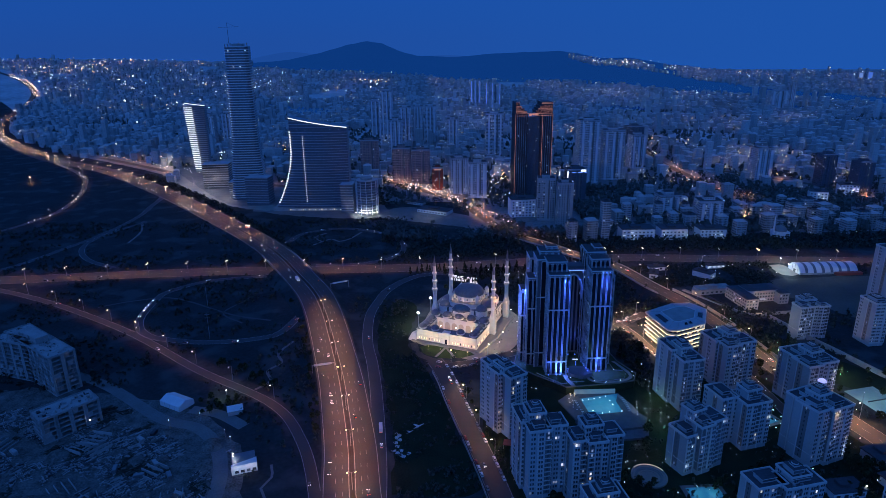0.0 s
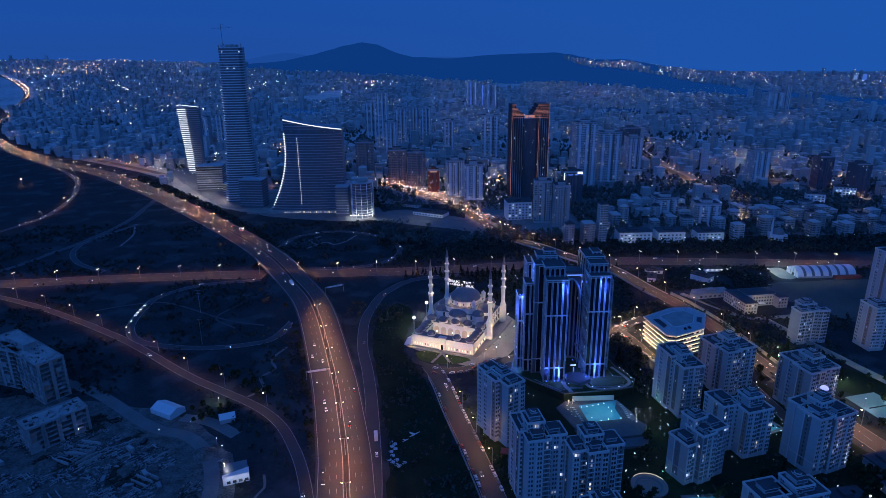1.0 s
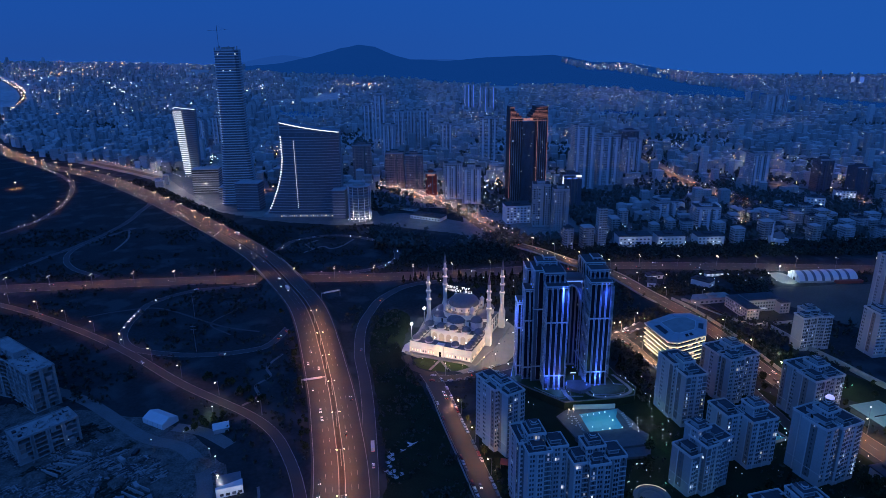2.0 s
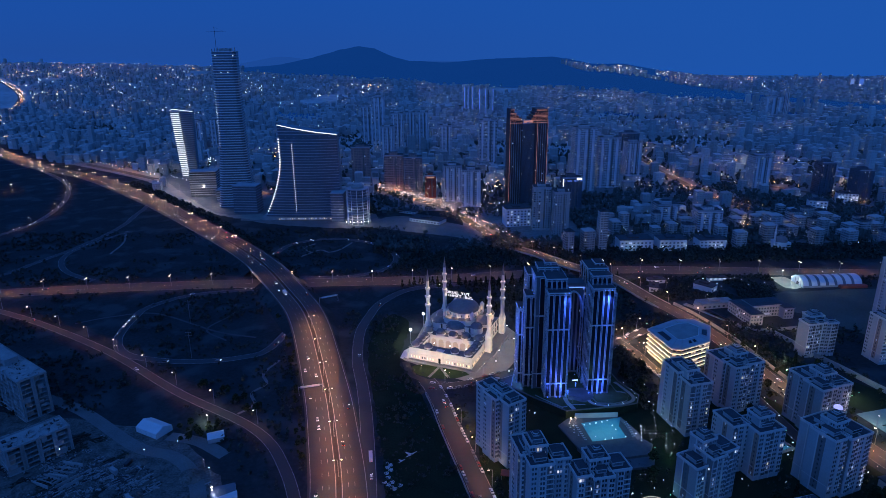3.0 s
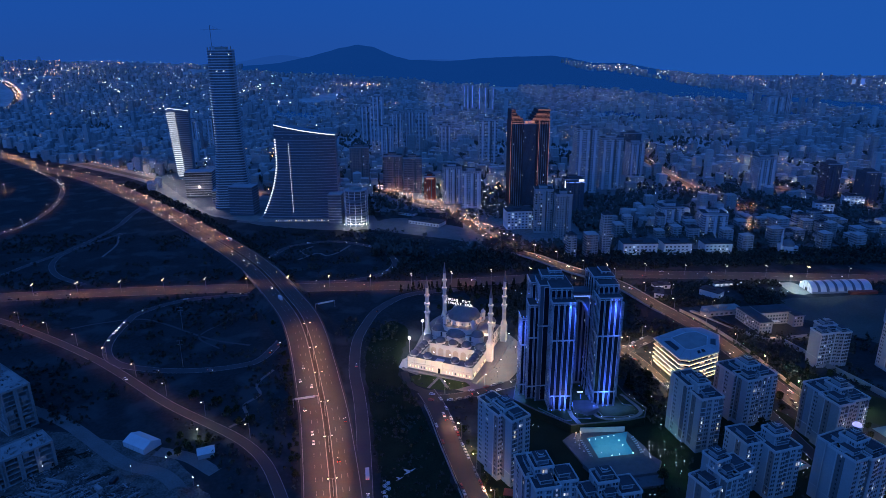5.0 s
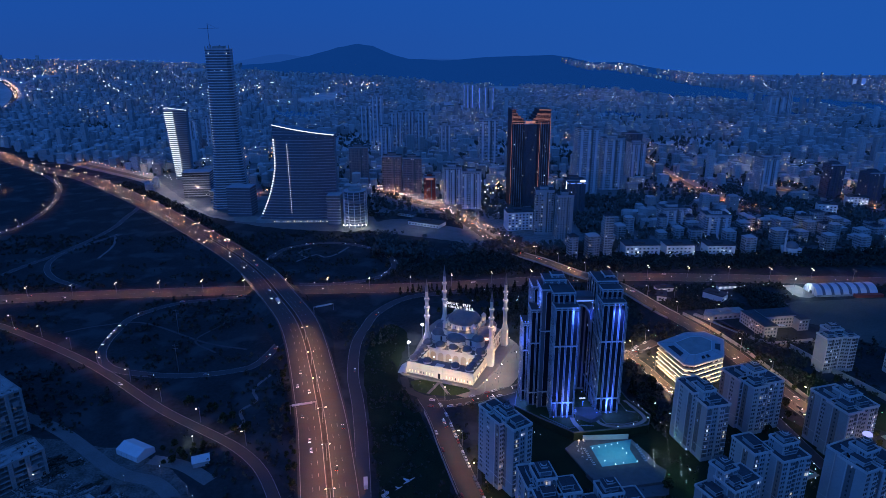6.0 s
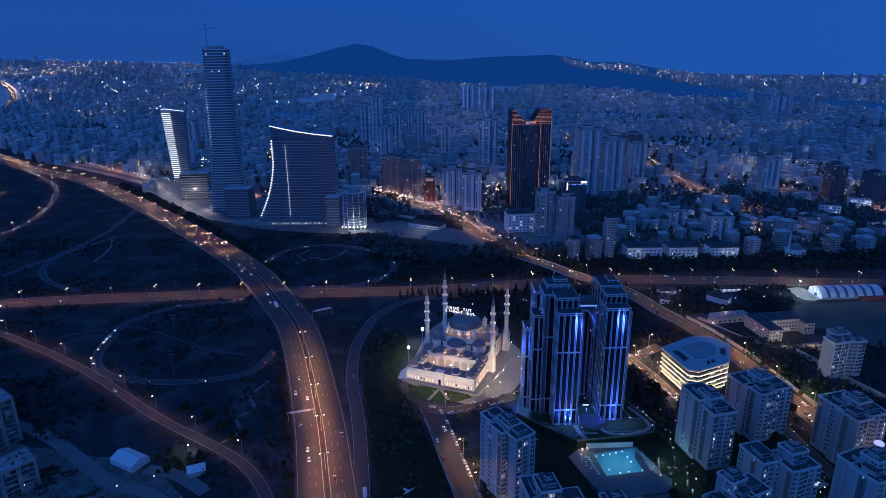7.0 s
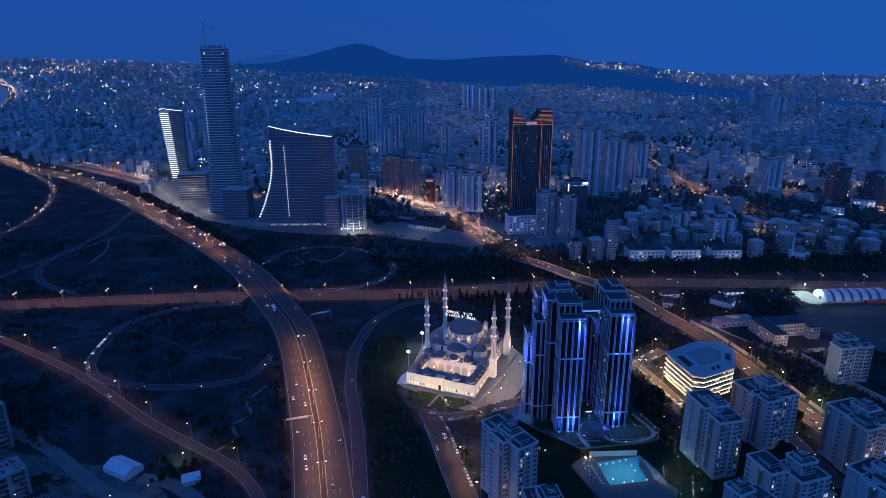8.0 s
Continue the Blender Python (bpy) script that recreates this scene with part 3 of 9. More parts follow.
patch("ground_plaza", [(-80, 905), (40, 850), (100, 815), (110, 850), (60, 905), (-20, 960), (-60, 950)], M_HAUL, "pale open lot beside the boulevard", 0.035, 4)
patch("ground_field", [(330, 600), (372, 622), (470, 628), (560, 610), (560, 570), (470, 545), (400, 520), (372, 560)], M_FIELD, "level mown field before the sports hall", 0.028, 4)
patch("pavement_hall", [(385, 667), (386, 636), (403, 636), (403, 667)], M_PAVE, "pale forecourt of the sports hall", 0.03)
patch("pavement_service", [(-683, 1432), (-551, 1287), (-437, 1128), (-341, 1010), (-250, 956), (-246, 990), (-318, 1000), (-425, 1150), (-560, 1362), (-640, 1463)], M_PAVE, "pale service yard beside the highway", 0.06, 4)
patch("lawn_strip", [(268, 540), (272, 500), (276, 460), (290, 425), (330, 385), (345, 415), (318, 456), (298, 494), (276, 540)], M_LAWN, "green park strip with footpaths", 0.03)

# dirt tracks through the interchange and the site
for pts, w in (([(-120, 500), (-128, 478), (-122, 462), (-130, 448), (-124, 432), (-133, 420)], 2.4), ([(-150, 775), (-130, 800), (-118, 790), (-105, 800), (-92, 830)], 3), ([(-140, 790), (-152, 810), (-140, 828)], 3),
               ([(-330, 585), (-300, 600), (-260, 604), (-190, 560), (-150, 545)], 2.5), ([(-100, 330), (-97, 318), (-101, 308), (-96, 298), (-100, 288)], 1.6), ([(-175, 540), (-200, 565), (-185, 600), (-190, 625)], 2.0), ([(-420, 905), (-400, 850), (-395, 800)], 3)):
    line = smooth_line(pts, 4)
    r = Shape()
    for p in line:
        p.z = 0.03
    ribbon(r, line, -w / 2, w / 2)
    setting("dirt_track", r, M_HAUL if w in (2.4, 3, 1.6) else M_RAMP, "narrow pale dirt track")
HAUL = []
for pts in ([(-380, 490), (-310, 462), (-250, 432), (-190, 385), (-160, 372), (-140, 350), (-128, 318), (-124, 270)], [(-172, 395), (-150, 388), (-128, 372)]):
    line = smooth_line(pts, 4)
    for p in line:
        p.z = 0.05
    r = Shape()
    ribbon(r, line, -4.5, 4.5)
    HAUL += line
    setting("road_site", r, M_HAUL, "pale haul road of the building site")


# ---------------------------------------------------------------- street lamps
L_SODIUM = lamp_data("sodium_light", "SPOT", 29000, (1.0, 0.43, 0.17), 0.6, 124)
L_SODIUM_FAR = lamp_data("sodium_light_far", "SPOT", 42000, (1.0, 0.38, 0.14), 1.0, 126)
L_SODIUM_X = lamp_data("sodium_light_cross", "SPOT", 17500, (1.0, 0.41, 0.17), 1.0, 100)
L_BLVD = lamp_data("boulevard_light", "SPOT", 23000, (1.0, 0.45, 0.19), 0.6, 104)
L_STREET = lamp_data("street_light", "SPOT", 6600, (1.0, 0.43, 0.19), 0.5, 84)


def street_lamp(name, height, arms, glow_mat, data, label, group, big=1.0, twin=False):
    t = thing(name, label, "street lamp", group)
    part("pole", Shape().lathe(0, 0, [(0.16, 0), (0.15, height * 0.5), (0.09, height)], 8), M_METAL, t)
    for sg in arms:
        part("arm", Shape().tube((0, 0, height - 0.1), (0, sg * 2.2, height + 0.5), 0.06), M_METAL, t)
        lum = part("lamp_head", Shape().box(-0.25, 0.25, sg * 2.2 - 0.55, sg * 2.2 + 0.55, height + 0.42, height + 0.62), M_METAL, t)
        part("lens", Shape().lathe(0, sg * 2.35, [(0.02, height + 0.25 - 0.25 * big), (0.30 * big, height + 0.25 - 0.17 * big), (0.40 * big, height + 0.25), (0.38 * big, height + 0.41)], 10), glow_mat, lum, "glowing orange lens")
    for tip in ((-46, 46) if twin else (0,)):
        lo = new("lamp_light", data)
        lo.parent = t
        lo.matrix_basis = pose(0, arms[0] * 4.2 if len(arms) == 1 else 0, height - 0.3, 0, tip, 0)
    return t


LAMP_2 = street_lamp("street_lamp", 12, (-1, 1), G_SODIUM, L_SODIUM, "double-armed steel street lamp glowing orange on the median", "highway lamps", 1.3, True)
LAMP_2F = street_lamp("street_lamp", 12, (-1, 1), G_SODIUM, L_SODIUM_FAR, "double-armed steel street lamp glowing orange beside the far highway", "far highway lamps", 1.8)
LAMP_X = street_lamp("street_lamp", 12, (-1, 1), G_SODIUM, L_SODIUM_X, "double-armed steel street lamp glowing orange on the cross road", "cross road lamps", 1.25, True)
LAMP_1 = street_lamp("street_lamp", 11.5, (1,), G_SODIUM, L_STREET, "single-armed street lamp glowing orange beside a ramp", "ramp lamps", 1.3, True)


LAMP_B = street_lamp("street_lamp", 12, (1,), G_SODIUM, L_BLVD, "single-armed street lamp glowing orange beside the boulevard", "boulevard lamps", 1.4, True)


def place_lamps(src, spots):
    """The template goes to the first spot, copies to the others."""
    for k, (x, y, z, a) in enumerate(spots):
        if k == 0:
            src.matrix_basis = pose(x, y, z, 0, 0, a)
        else:
            copy_thing(src, pose(x, y, z, 0, 0, a))


spots = []
for p, a in along([p for p in hw if p.y < 590], 42.5, 38):
    spots.append((p.x, p.y, p.z + 0.3, a))
place_lamps(LAMP_2, spots)
spots = [(p.x, p.y, p.z + 0.3, a) for p, a in along([p for p in hw if 800 < p.y < 3300], 58, 10)]
for pts in ([(-640, 1420), (-560, 1390), (-480, 1340)], [(95, 1330), (150, 1240), (160, 1130)]):
    tl = smooth_line(pts, 10)
    r = Shape()
    for p in tl:
        p.z = 0.12
    ribbon(r, tl, -6, 6)
    setting("road_town", r, M_ASPHALT, "town street lit orange by lamps")
    spots += [(p.x, p.y, 0.12, a) for p, a in along(tl, 46, 8)]
spots.append((-751, 1194, 0, 30))
place_lamps(LAMP_2F, spots)
spots = [(p.x, p.y, 0.06, a) for p, a in along([p for p in cross if -600 < p.x < 620], 44, 12)]
place_lamps(LAMP_X, spots)
spots = []
for line, step, start, off in ((left_ramp, 47, 20, 5.5), (street, 34, 30, 7.6), (mall_street, 34, 12, 5.6), (hex_street, 30, 8, 5.2), (loop_west, 88, 10, 4.8)):
    for p, a in along(line, step, start):
        rr = radians(a)
        x, y = p.x - off * math.sin(rr), p.y + off * math.cos(rr)
        if line is left_ramp and y < 395 or line is street and not 322 < y < 432:
            continue
        spots.append((x, y, max(0, p.z - 0.1), a + (180 if off > 0 else 0)))
spots += [(p.x + 4, p.y + 3, 0.05, a) for p, a in along(school_road, 50, 30)]
place_lamps(LAMP_1, spots)
spots = []
for p, a in along(diag, 40, 30):
    rr = radians(a)
    spots.append((p.x - 8.6 * math.sin(rr), p.y + 8.6 * math.cos(rr), max(0, p.z - 0.1), a + 180))
place_lamps(LAMP_B, spots)


# ---------------------------------------------------------------- mosque
AX = -24.7
MQ = thing("mosque", "floodlit pale stone mosque with lead domes and four minarets", "mosque", m=pose(-12, 496.5, 0, 0, 0, AX))
W = 55.0
part("plinth", Shape().prism([(-4, -3), (W + 4, -3), (W + 9, 30), (W + 9, 78), (-6, 78), (-6, 30)], 0, 1.4), M_PAVE, MQ)
# courtyard: four arcaded wings round an open court
WD = 7.6
part("wall", Shape().box(0, W, 0, WD, 1.4, 11.0), M_MARBLE, MQ, "pale stone courtyard front")
part("wall", Shape().box(0, WD, WD, 34 - WD, 1.4, 10.6), M_MARBLE, MQ)
part("wall", Shape().box(W - WD, W, WD, 34 - WD, 1.4, 10.6), M_MARBLE, MQ)
part("wall", Shape().box(0, W, 34 - WD, 34, 1.4, 12.0), M_MARBLE, MQ)
part("court_floor", Shape().box(WD, W - WD, WD, 34 - WD, 1.4, 1.7), M_PAVE, MQ)
for x0, x1, y0, y1, z in ((-0.35, W + 0.35, -0.35, WD + 0.1, 11.0), (-0.35, WD + 0.2, WD + 0.1, 33.9 - WD, 10.6), (W - WD - 0.2, W + 0.35, WD + 0.1, 33.9 - WD, 10.6), (-0.35, W + 0.35, 33.9 - WD, 34, 12.0)):
    part("cornice", Shape().box(x0, x1, y0, y1, z, z + 0.5, 0, 1), [M_MARBLE, M_LEAD], MQ, "stone cornice with grey lead roof")
part("string_course", Shape().box(-0.25, W + 0.25, -0.25, 0.05, 6.0, 6.35), M_MARBLE, MQ)
part("string_course", Shape().box(W - 0.05, W + 0.25, -0.25, 34, 6.0, 6.35), M_MARBLE, MQ)
for k in range(12):
    if not 4 < k < 7:
        part("pilaster", Shape().box(k * (W - 0.8) / 11, k * (W - 0.8) / 11 + 0.8, -0.18, 0.0, 1.4, 11.0), M_MARBLE, MQ)
small_dome = Shape()
small_dome.lathe(0, 0, [(3.9, 0), (3.9, 1.3), (4.15, 1.35), (4.15, 1.6)], 18, 0)
small_dome.dome(0, 0, 1.6, 3.95, 3.3, 18, 6, 1)
small_dome.tube((0, 0, 4.5), (0, 0, 6.2), 0.12, 5, 1)
SD = small_dome.mesh("small_dome", [M_MARBLE, M_LEAD], True)
for k in range(5):
    if k != 2:
        part("small_dome", SD, None, MQ, "grey lead dome on a stone drum", m=pose(4.2 + k * (W - 8.4) / 4, 3.8, 11.5) @ Matrix.Scale(0.88, 4))
    part("small_dome", SD, None, MQ, "grey lead dome on a stone drum", m=pose(4.6 + k * (W - 9.2) / 4, 29.8, 12.5) @ Matrix.Scale(1.06, 4))
for k in range(3):
    for x in (3.9, W - 3.9):
        part("small_dome", SD, None, MQ, "grey lead dome on a stone drum", m=pose(x, 10.6 + k * 6.4, 11.1) @ Matrix.Scale(0.84, 4))
part("portal", Shape().box(W / 2 - 3, W / 2 + 3, -0.7, 3, 1.4, 12.0).box(W / 2 - 3.3, W / 2 + 3.3, -1.0, 3.2, 12.0, 12.5), M_MARBLE, MQ, "raised stone gate block")
part("portal_niche", Shape().box(W / 2 - 1.0, W / 2 + 1.0, -0.8, -0.5, 1.5, 6.0), M_STRIPGLASS, MQ, "dark doorway")


def arch_pane(w, h, y=0.0):
    """A round-headed pane facing -y."""
    s = Shape()
    top = [(w / 2 * math.cos(math.pi * i / 8), h - w / 2 + w / 2 * math.sin(math.pi * i / 8)) for i in range(9)]
    s.v = [(-w / 2, y, 0), (w / 2, y, 0)] + [(a, y, b) for a, b in top]
    s.v += [(p[0], p[1] + 0.3, p[2]) for p in s.v]
    n = 11
    s.f = [tuple(range(n))] + [(i, n + i, n + (i + 1) % n, (i + 1) % n) for i in range(n)]
    s.m = [0] * len(s.f)
    return s


AW_LIT = arch_pane(0.9, 2.0).mesh("arched_window", [G_WINWARM])
AW_DARK = arch_pane(0.9, 2.0).mesh("arched_window", [M_GLASS])
AW_BIG = arch_pane(1.6, 4.2).mesh("arched_window", [M_GLASS])
for k in range(22):
    x = 2.2 + k * (W - 4.4) / 21
    if abs(x - W / 2) > 4.6:
        part("arched_window", AW_LIT if k not in (4, 5, 10, 16, 20) else AW_DARK, None, MQ, m=pose(x, -0.06, 2.6))
for k in range(12):
    part("arched_window", AW_LIT if k % 3 else AW_DARK, None, MQ, m=pose(W + 0.06, 2.4 + k * 2.6, 2.6, 0, 0, 90))
# arcade openings round the court: solid arched panels, their shade painted as colour
AR = arch_pane(4.6, 7.2).mesh("arch", [mat("arcade_shade", (0.50, 0.42, 0.33), 0.8, var=0.15)])
for k in range(6):
    part("arch", AR, None, MQ, m=pose(11.0 + k * 6.6, 33.9 - WD, 1.8))
    part("arch", AR, None, MQ, m=pose(11.0 + k * 6.6, WD + 0.1, 1.8, 0, 0, 180))
for k in range(3):
    part("arch", AR, None, MQ, m=pose(WD + 0.1, 10.9 + k * 6.1, 1.8, 0, 0, 90))
    part("arch", AR, None, MQ, m=pose(W - WD - 0.1, 10.9 + k * 6.1, 1.8, 0, 0, -90))
part("fountain", Shape().lathe(W / 2, 17.2, [(1.8, 1.6), (1.8, 2.8), (2.1, 2.9), (2.1, 4.6), (0.05, 5.6)], 8), M_MARBLE, MQ)
# prayer hall
part("hall_wall", Shape().box(2, W - 2, 34, 76, 1.4, 15.0, 0, 1), [M_MARBLE, M_LEAD], MQ, "pale stone prayer hall")
part("hall_wall", Shape().prism([(8, 35), (W - 8, 35), (W - 8, 75), (8, 75)], 15.0, 20.0, 0, 1), [M_MARBLE, M_LEAD], MQ)
part("hall_wall", Shape().prism([(14, 40), (19, 36.5), (W - 19, 36.5), (W - 14, 40), (W - 14, 70), (W - 19, 73.5), (19, 73.5), (14, 70)], 20.0, 24.5, 0, 1), [M_MARBLE, M_LEAD], MQ)
CX, CY = W / 2, 55.0
drum = Shape()
drum.lathe(CX, CY, [(13.6, 24.5), (13.6, 28.0), (14.1, 28.1), (14.1, 28.7)], 32)
part("drum", drum, M_MARBLE, MQ)
for k in range(28):
    a = 360 * k / 28
    part("arched_window", AW_LIT if k % 2 else AW_DARK, None, MQ, m=pose(CX + 13.67 * math.cos(radians(a)), CY + 13.67 * math.sin(radians(a)), 25.2, 0, 0, a + 90))
for k in range(14):
    a = radians(360 * (k + 0.5) / 14)
    part("buttress", Shape().prism([(CX + math.cos(a + d) * rr, CY + math.sin(a + d) * rr) for d, rr in ((-0.04, 13.4), (-0.04, 14.7), (0.04, 14.7), (0.04, 13.4))], 24.5, 28.6), M_MARBLE, MQ)
part("main_dome", Shape().dome(CX, CY, 28.6, 13.6, 8.0, 36, 9), M_LEAD, MQ, "great grey lead dome", True)
part("finial", Shape().lathe(CX, CY, [(0.5, 36.4), (0.8, 37.2), (0.25, 38.0), (0.5, 38.8), (0.12, 39.6), (0.02, 42.4)], 8), M_METAL, MQ)
for ang, dist in ((-90, 17), (90, 17), (0, 17), (180, 17)):
    hx, hy = CX + dist * math.cos(radians(ang)), CY + dist * math.sin(radians(ang))
    part("half_dome", Shape().lathe(hx, hy, [(8.8, 16.0), (8.8, 18.2), (9.2, 18.3), (9.2, 18.8)], 24), M_MARBLE, MQ)
    part("half_dome", Shape().dome(hx, hy, 18.8, 8.7, 5.2, 24, 6), M_LEAD, MQ, "grey lead half dome", True)
for sx in (-1, 1):
    for sy in (-1, 1):
        part("corner_dome", Shape().lathe(CX + sx * 17.5, CY + sy * 15.5, [(5.4, 15), (5.4, 19.4), (5.8, 19.5), (5.8, 20.0)], 16), M_MARBLE, MQ)
        part("corner_dome", Shape().dome(CX + sx * 17.5, CY + sy * 15.5, 20.0, 5.3, 4.2, 18, 5), M_LEAD, MQ, "grey lead corner dome", True)
        part("weight_tower", Shape().lathe(CX + sx * 12.6, CY + sy * 12.6, [(2.0, 22), (2.0, 29.0), (2.3, 29.1), (0.05, 32.0)], 8), M_MARBLE, MQ)
for k in range(8):
    x = 6 + k * (W - 12) / 7
    part("arched_window", AW_BIG, None, MQ, m=pose(W - 1.94, 36.5 + k * 5.2, 4.0, 0, 0, 90))
    part("arched_window", AW_BIG, None, MQ, m=pose(W - 1.94, 36.5 + k * 5.2, 9.6, 0, 0, 90))
    part("arched_window", AW_BIG, None, MQ, m=pose(9.5 + k * (W - 19) / 7, 34.94, 15.6))


def minaret(x, y, lean):
    mn = part("minaret", Shape().prism([(x + 3.4 * math.cos(radians(45 + 90 * i)), y + 3.4 * math.sin(radians(45 + 90 * i))) for i in range(4)], 1.4, 17.0), M_MARBLE, MQ, "slender stone minaret with three lit balconies")
    sh = Shape()
    sh.lathe(x, y, [(2.9, 17.0), (1.75, 21.5), (1.7, 33.0), (1.75, 33.2), (2.6, 34.6), (2.6, 35.7), (1.55, 35.7), (1.5, 41.0), (2.4, 42.4), (2.4, 43.5), (1.4, 43.5), (1.35, 48.5), (2.2, 49.8), (2.2, 50.9), (1.25, 50.9), (1.2, 57.0)], 14)
    part("shaft", sh, M_MARBLE, mn)
    part("spire", Shape().lathe(x, y, [(1.45, 57.0), (0.5, 63.0), (0.05, 67.5)], 12), M_LEAD, mn, "dark lead spire")
    for z in (35.75, 43.55, 50.95):
        ring = Shape().lathe(x, y, [(1.9, z), (1.9, z + 0.18), (1.65, z + 0.18)], 14)
        part("balcony_light", ring, G_WINWARM, mn)
        for a in (20, 200):
            lo = new("balcony_lamp", L_BALC)
            lo.parent = mn
            lo.location = (x + 2.05 * math.cos(radians(a + AX)), y + 2.05 * math.sin(radians(a + AX)), z + 0.5)
    return mn


L_BALC = lamp_data("balcony_light", "POINT", 110, (1.0, 0.78, 0.50), 0.15)
for x, y in ((1.5, 36), (W + 2.5, 35), (1.5, 74), (W + 2.0, 74)):
    minaret(x, y, 0)
# sloping side wall at the street corner
part("ramp_wall", Shape().prism([(-8, -1), (0.5, -3), (0.5, 12), (-4, 12)], 0, 6.0, grow=0.55), M_MARBLE, MQ)

# floodlights: on the ground round the hall, on the roofs, in the court
L_FLOOD = lamp_data("floodlight", "SPOT", 9800, (1.0, 0.60, 0.29), 0.4, 115)
L_ROOF = lamp_data("roof_floodlight", "SPOT", 27000, (1.0, 0.62, 0.31), 0.3, 120)
L_MINARET = lamp_data("minaret_floodlight", "SPOT", 60000, (1.0, 0.66, 0.36), 0.3, 40)
L_SHAFT = lamp_data("minaret_foot_light", "SPOT", 12000, (1.0, 0.64, 0.34), 0.3, 60)
L_COURT = lamp_data("court_light", "POINT", 760, (1.0, 0.68, 0.36), 0.4)


def floodlight(eye, target, data, label="small ground floodlight aimed at the mosque"):
    R = pose(-12, 496.5, 0, 0, 0, AX)
    t = thing("floodlight", label, "floodlight", "mosque floodlights")
    t.matrix_basis = R @ pose(*eye)
    part("housing", Shape().box(-0.35, 0.35, -0.2, 0.2, 0, 0.45), M_DARKMETAL, t)
    d = Vector(target) - Vector(eye)
    lo = new("flood_light", data)
    lo.parent = t
    lo.matrix_basis = look((0, 0, 0.7), (d.x, d.y, d.z))
    return t


for k in range(5):
    floodlight((4 + k * 11.7, -13, 0.1), (4 + k * 11.7, 0, 7.5), L_FLOOD)
for k in range(4):
    floodlight((W + 13, 8 + k * 20, 0.1), (W, 10 + k * 20, 9), L_FLOOD)
for x, y, tx, ty, tz in ((14, 33, CX - 6, 40, 28), (W - 14, 33, CX + 6, 40, 28), (W - 4, 44, CX + 8, 50, 30), (W - 4, 66, CX + 8, 60, 30), (27, 33, CX, 38, 26)):
    floodlight((x, y, 12.6 if y < 34 else 15.1), (tx, ty, tz), L_ROOF, "roof floodlight aimed at the domes")
for x, y, z in ((1.5, 36, 15.2), (W + 2.5, 35, 1.5), (1.5, 74, 15.2), (W + 2.0, 74, 1.5)):
    for dx, dy in ((8, -7), (-5.5, -6.5)) if x < 20 else ((6.5, -8), (7, 5)):
        zz = (12.6 if y + dy < 34 else 15.1) if 2 < x + dx < W - 2 else 0.2
        floodlight((x + dx, y + dy, zz), (x, y, 36), L_MINARET, "narrow floodlight aimed up a minaret")
    floodlight((x + (9 if x > 20 else -7), y - 9, 0.2), (x, y, 17), L_SHAFT, "floodlight aimed at the foot of a minaret")
for x, y, tx, ty, tz in ((8, 40, 12, 46, 22), (20, 35.5, CX - 4, 41, 24), (35, 35.5, CX + 4, 41, 24), (W - 5, 52, CX + 13, 54, 24), (W - 5, 60, CX + 13, 62, 24), (W - 9, 37, W - 12, 43, 21)):
    floodlight((x, y, 15.1), (tx, ty, tz), L_ROOF, "roof floodlight aimed at the domes")
for x, y in ((13, 22.5), (27.5, 22.8), (42, 22.5), (13, 11.5), (27.5, 11.2), (42, 11.5)):
    lo = thing("court_lamp", "hanging lantern glowing warm in the courtyard", "lantern", "court lanterns", pose(-12, 496.5, 0, 0, 0, AX) @ pose(x, y, 1.7))
    part("post", Shape().tube((0, 0, 0), (0, 0, 4.2), 0.08), M_DARKMETAL, lo)
    part("globe", Shape().lathe(0, 0, [(0.05, 4.1), (0.5, 4.4), (0.5, 4.9), (0.05, 5.2)], 10), G_WHITE, lo)
    l_ = new("court_light", L_COURT)
    l_.parent, l_.location = lo, (0, -0.9, 5.6)

L_DRUM = lamp_data("drum_light", "POINT", 260, (1.0, 0.70, 0.40), 0.8)
for r_, z_, spots_ in ((15.6, 25.6, (-150, -120, -90, -60, -30, 0, 30)),):
    for a_ in spots_:
        t = thing("drum_lamp", "small warm lamp at the foot of the dome's drum", "floodlight", "mosque drum lamps", pose(-12, 496.5, 0, 0, 0, AX) @ pose(CX + r_ * math.cos(radians(a_)), CY + r_ * math.sin(radians(a_)), 24.5))
        part("housing", Shape().lathe(0, 0, [(0.2, 0), (0.2, 0.4), (0.02, 0.5)], 8), M_DARKMETAL, t)
        l_ = new("drum_light", L_DRUM)
        l_.parent, l_.location = t, (0, 0, z_ - 24.5)
for x, y, z in ((CX - 6, 27.6 + 0.9, 15.2), (CX + 6, 28.5, 15.2), (W - 10, 40, 20.4), (10, 40, 20.4), (W - 5, 55, 15.4), (CX, 34.6, 15.6)):
    t = thing("drum_lamp", "small warm lamp at the foot of a half dome", "floodlight", "mosque drum lamps", pose(-12, 496.5, 0, 0, 0, AX) @ pose(x, y, z - (2.7 if y < 34 else 0.4)))
    part("housing", Shape().lathe(0, 0, [(0.2, 0), (0.2, 0.4), (0.02, 0.5)], 8), M_DARKMETAL, t)
    l_ = new("drum_light", L_DRUM)
    l_.parent, l_.location = t, (0, 0, 1.6)

G_SIGN = glow("bulb_letters", (1.0, 0.96, 0.92), 1.8)
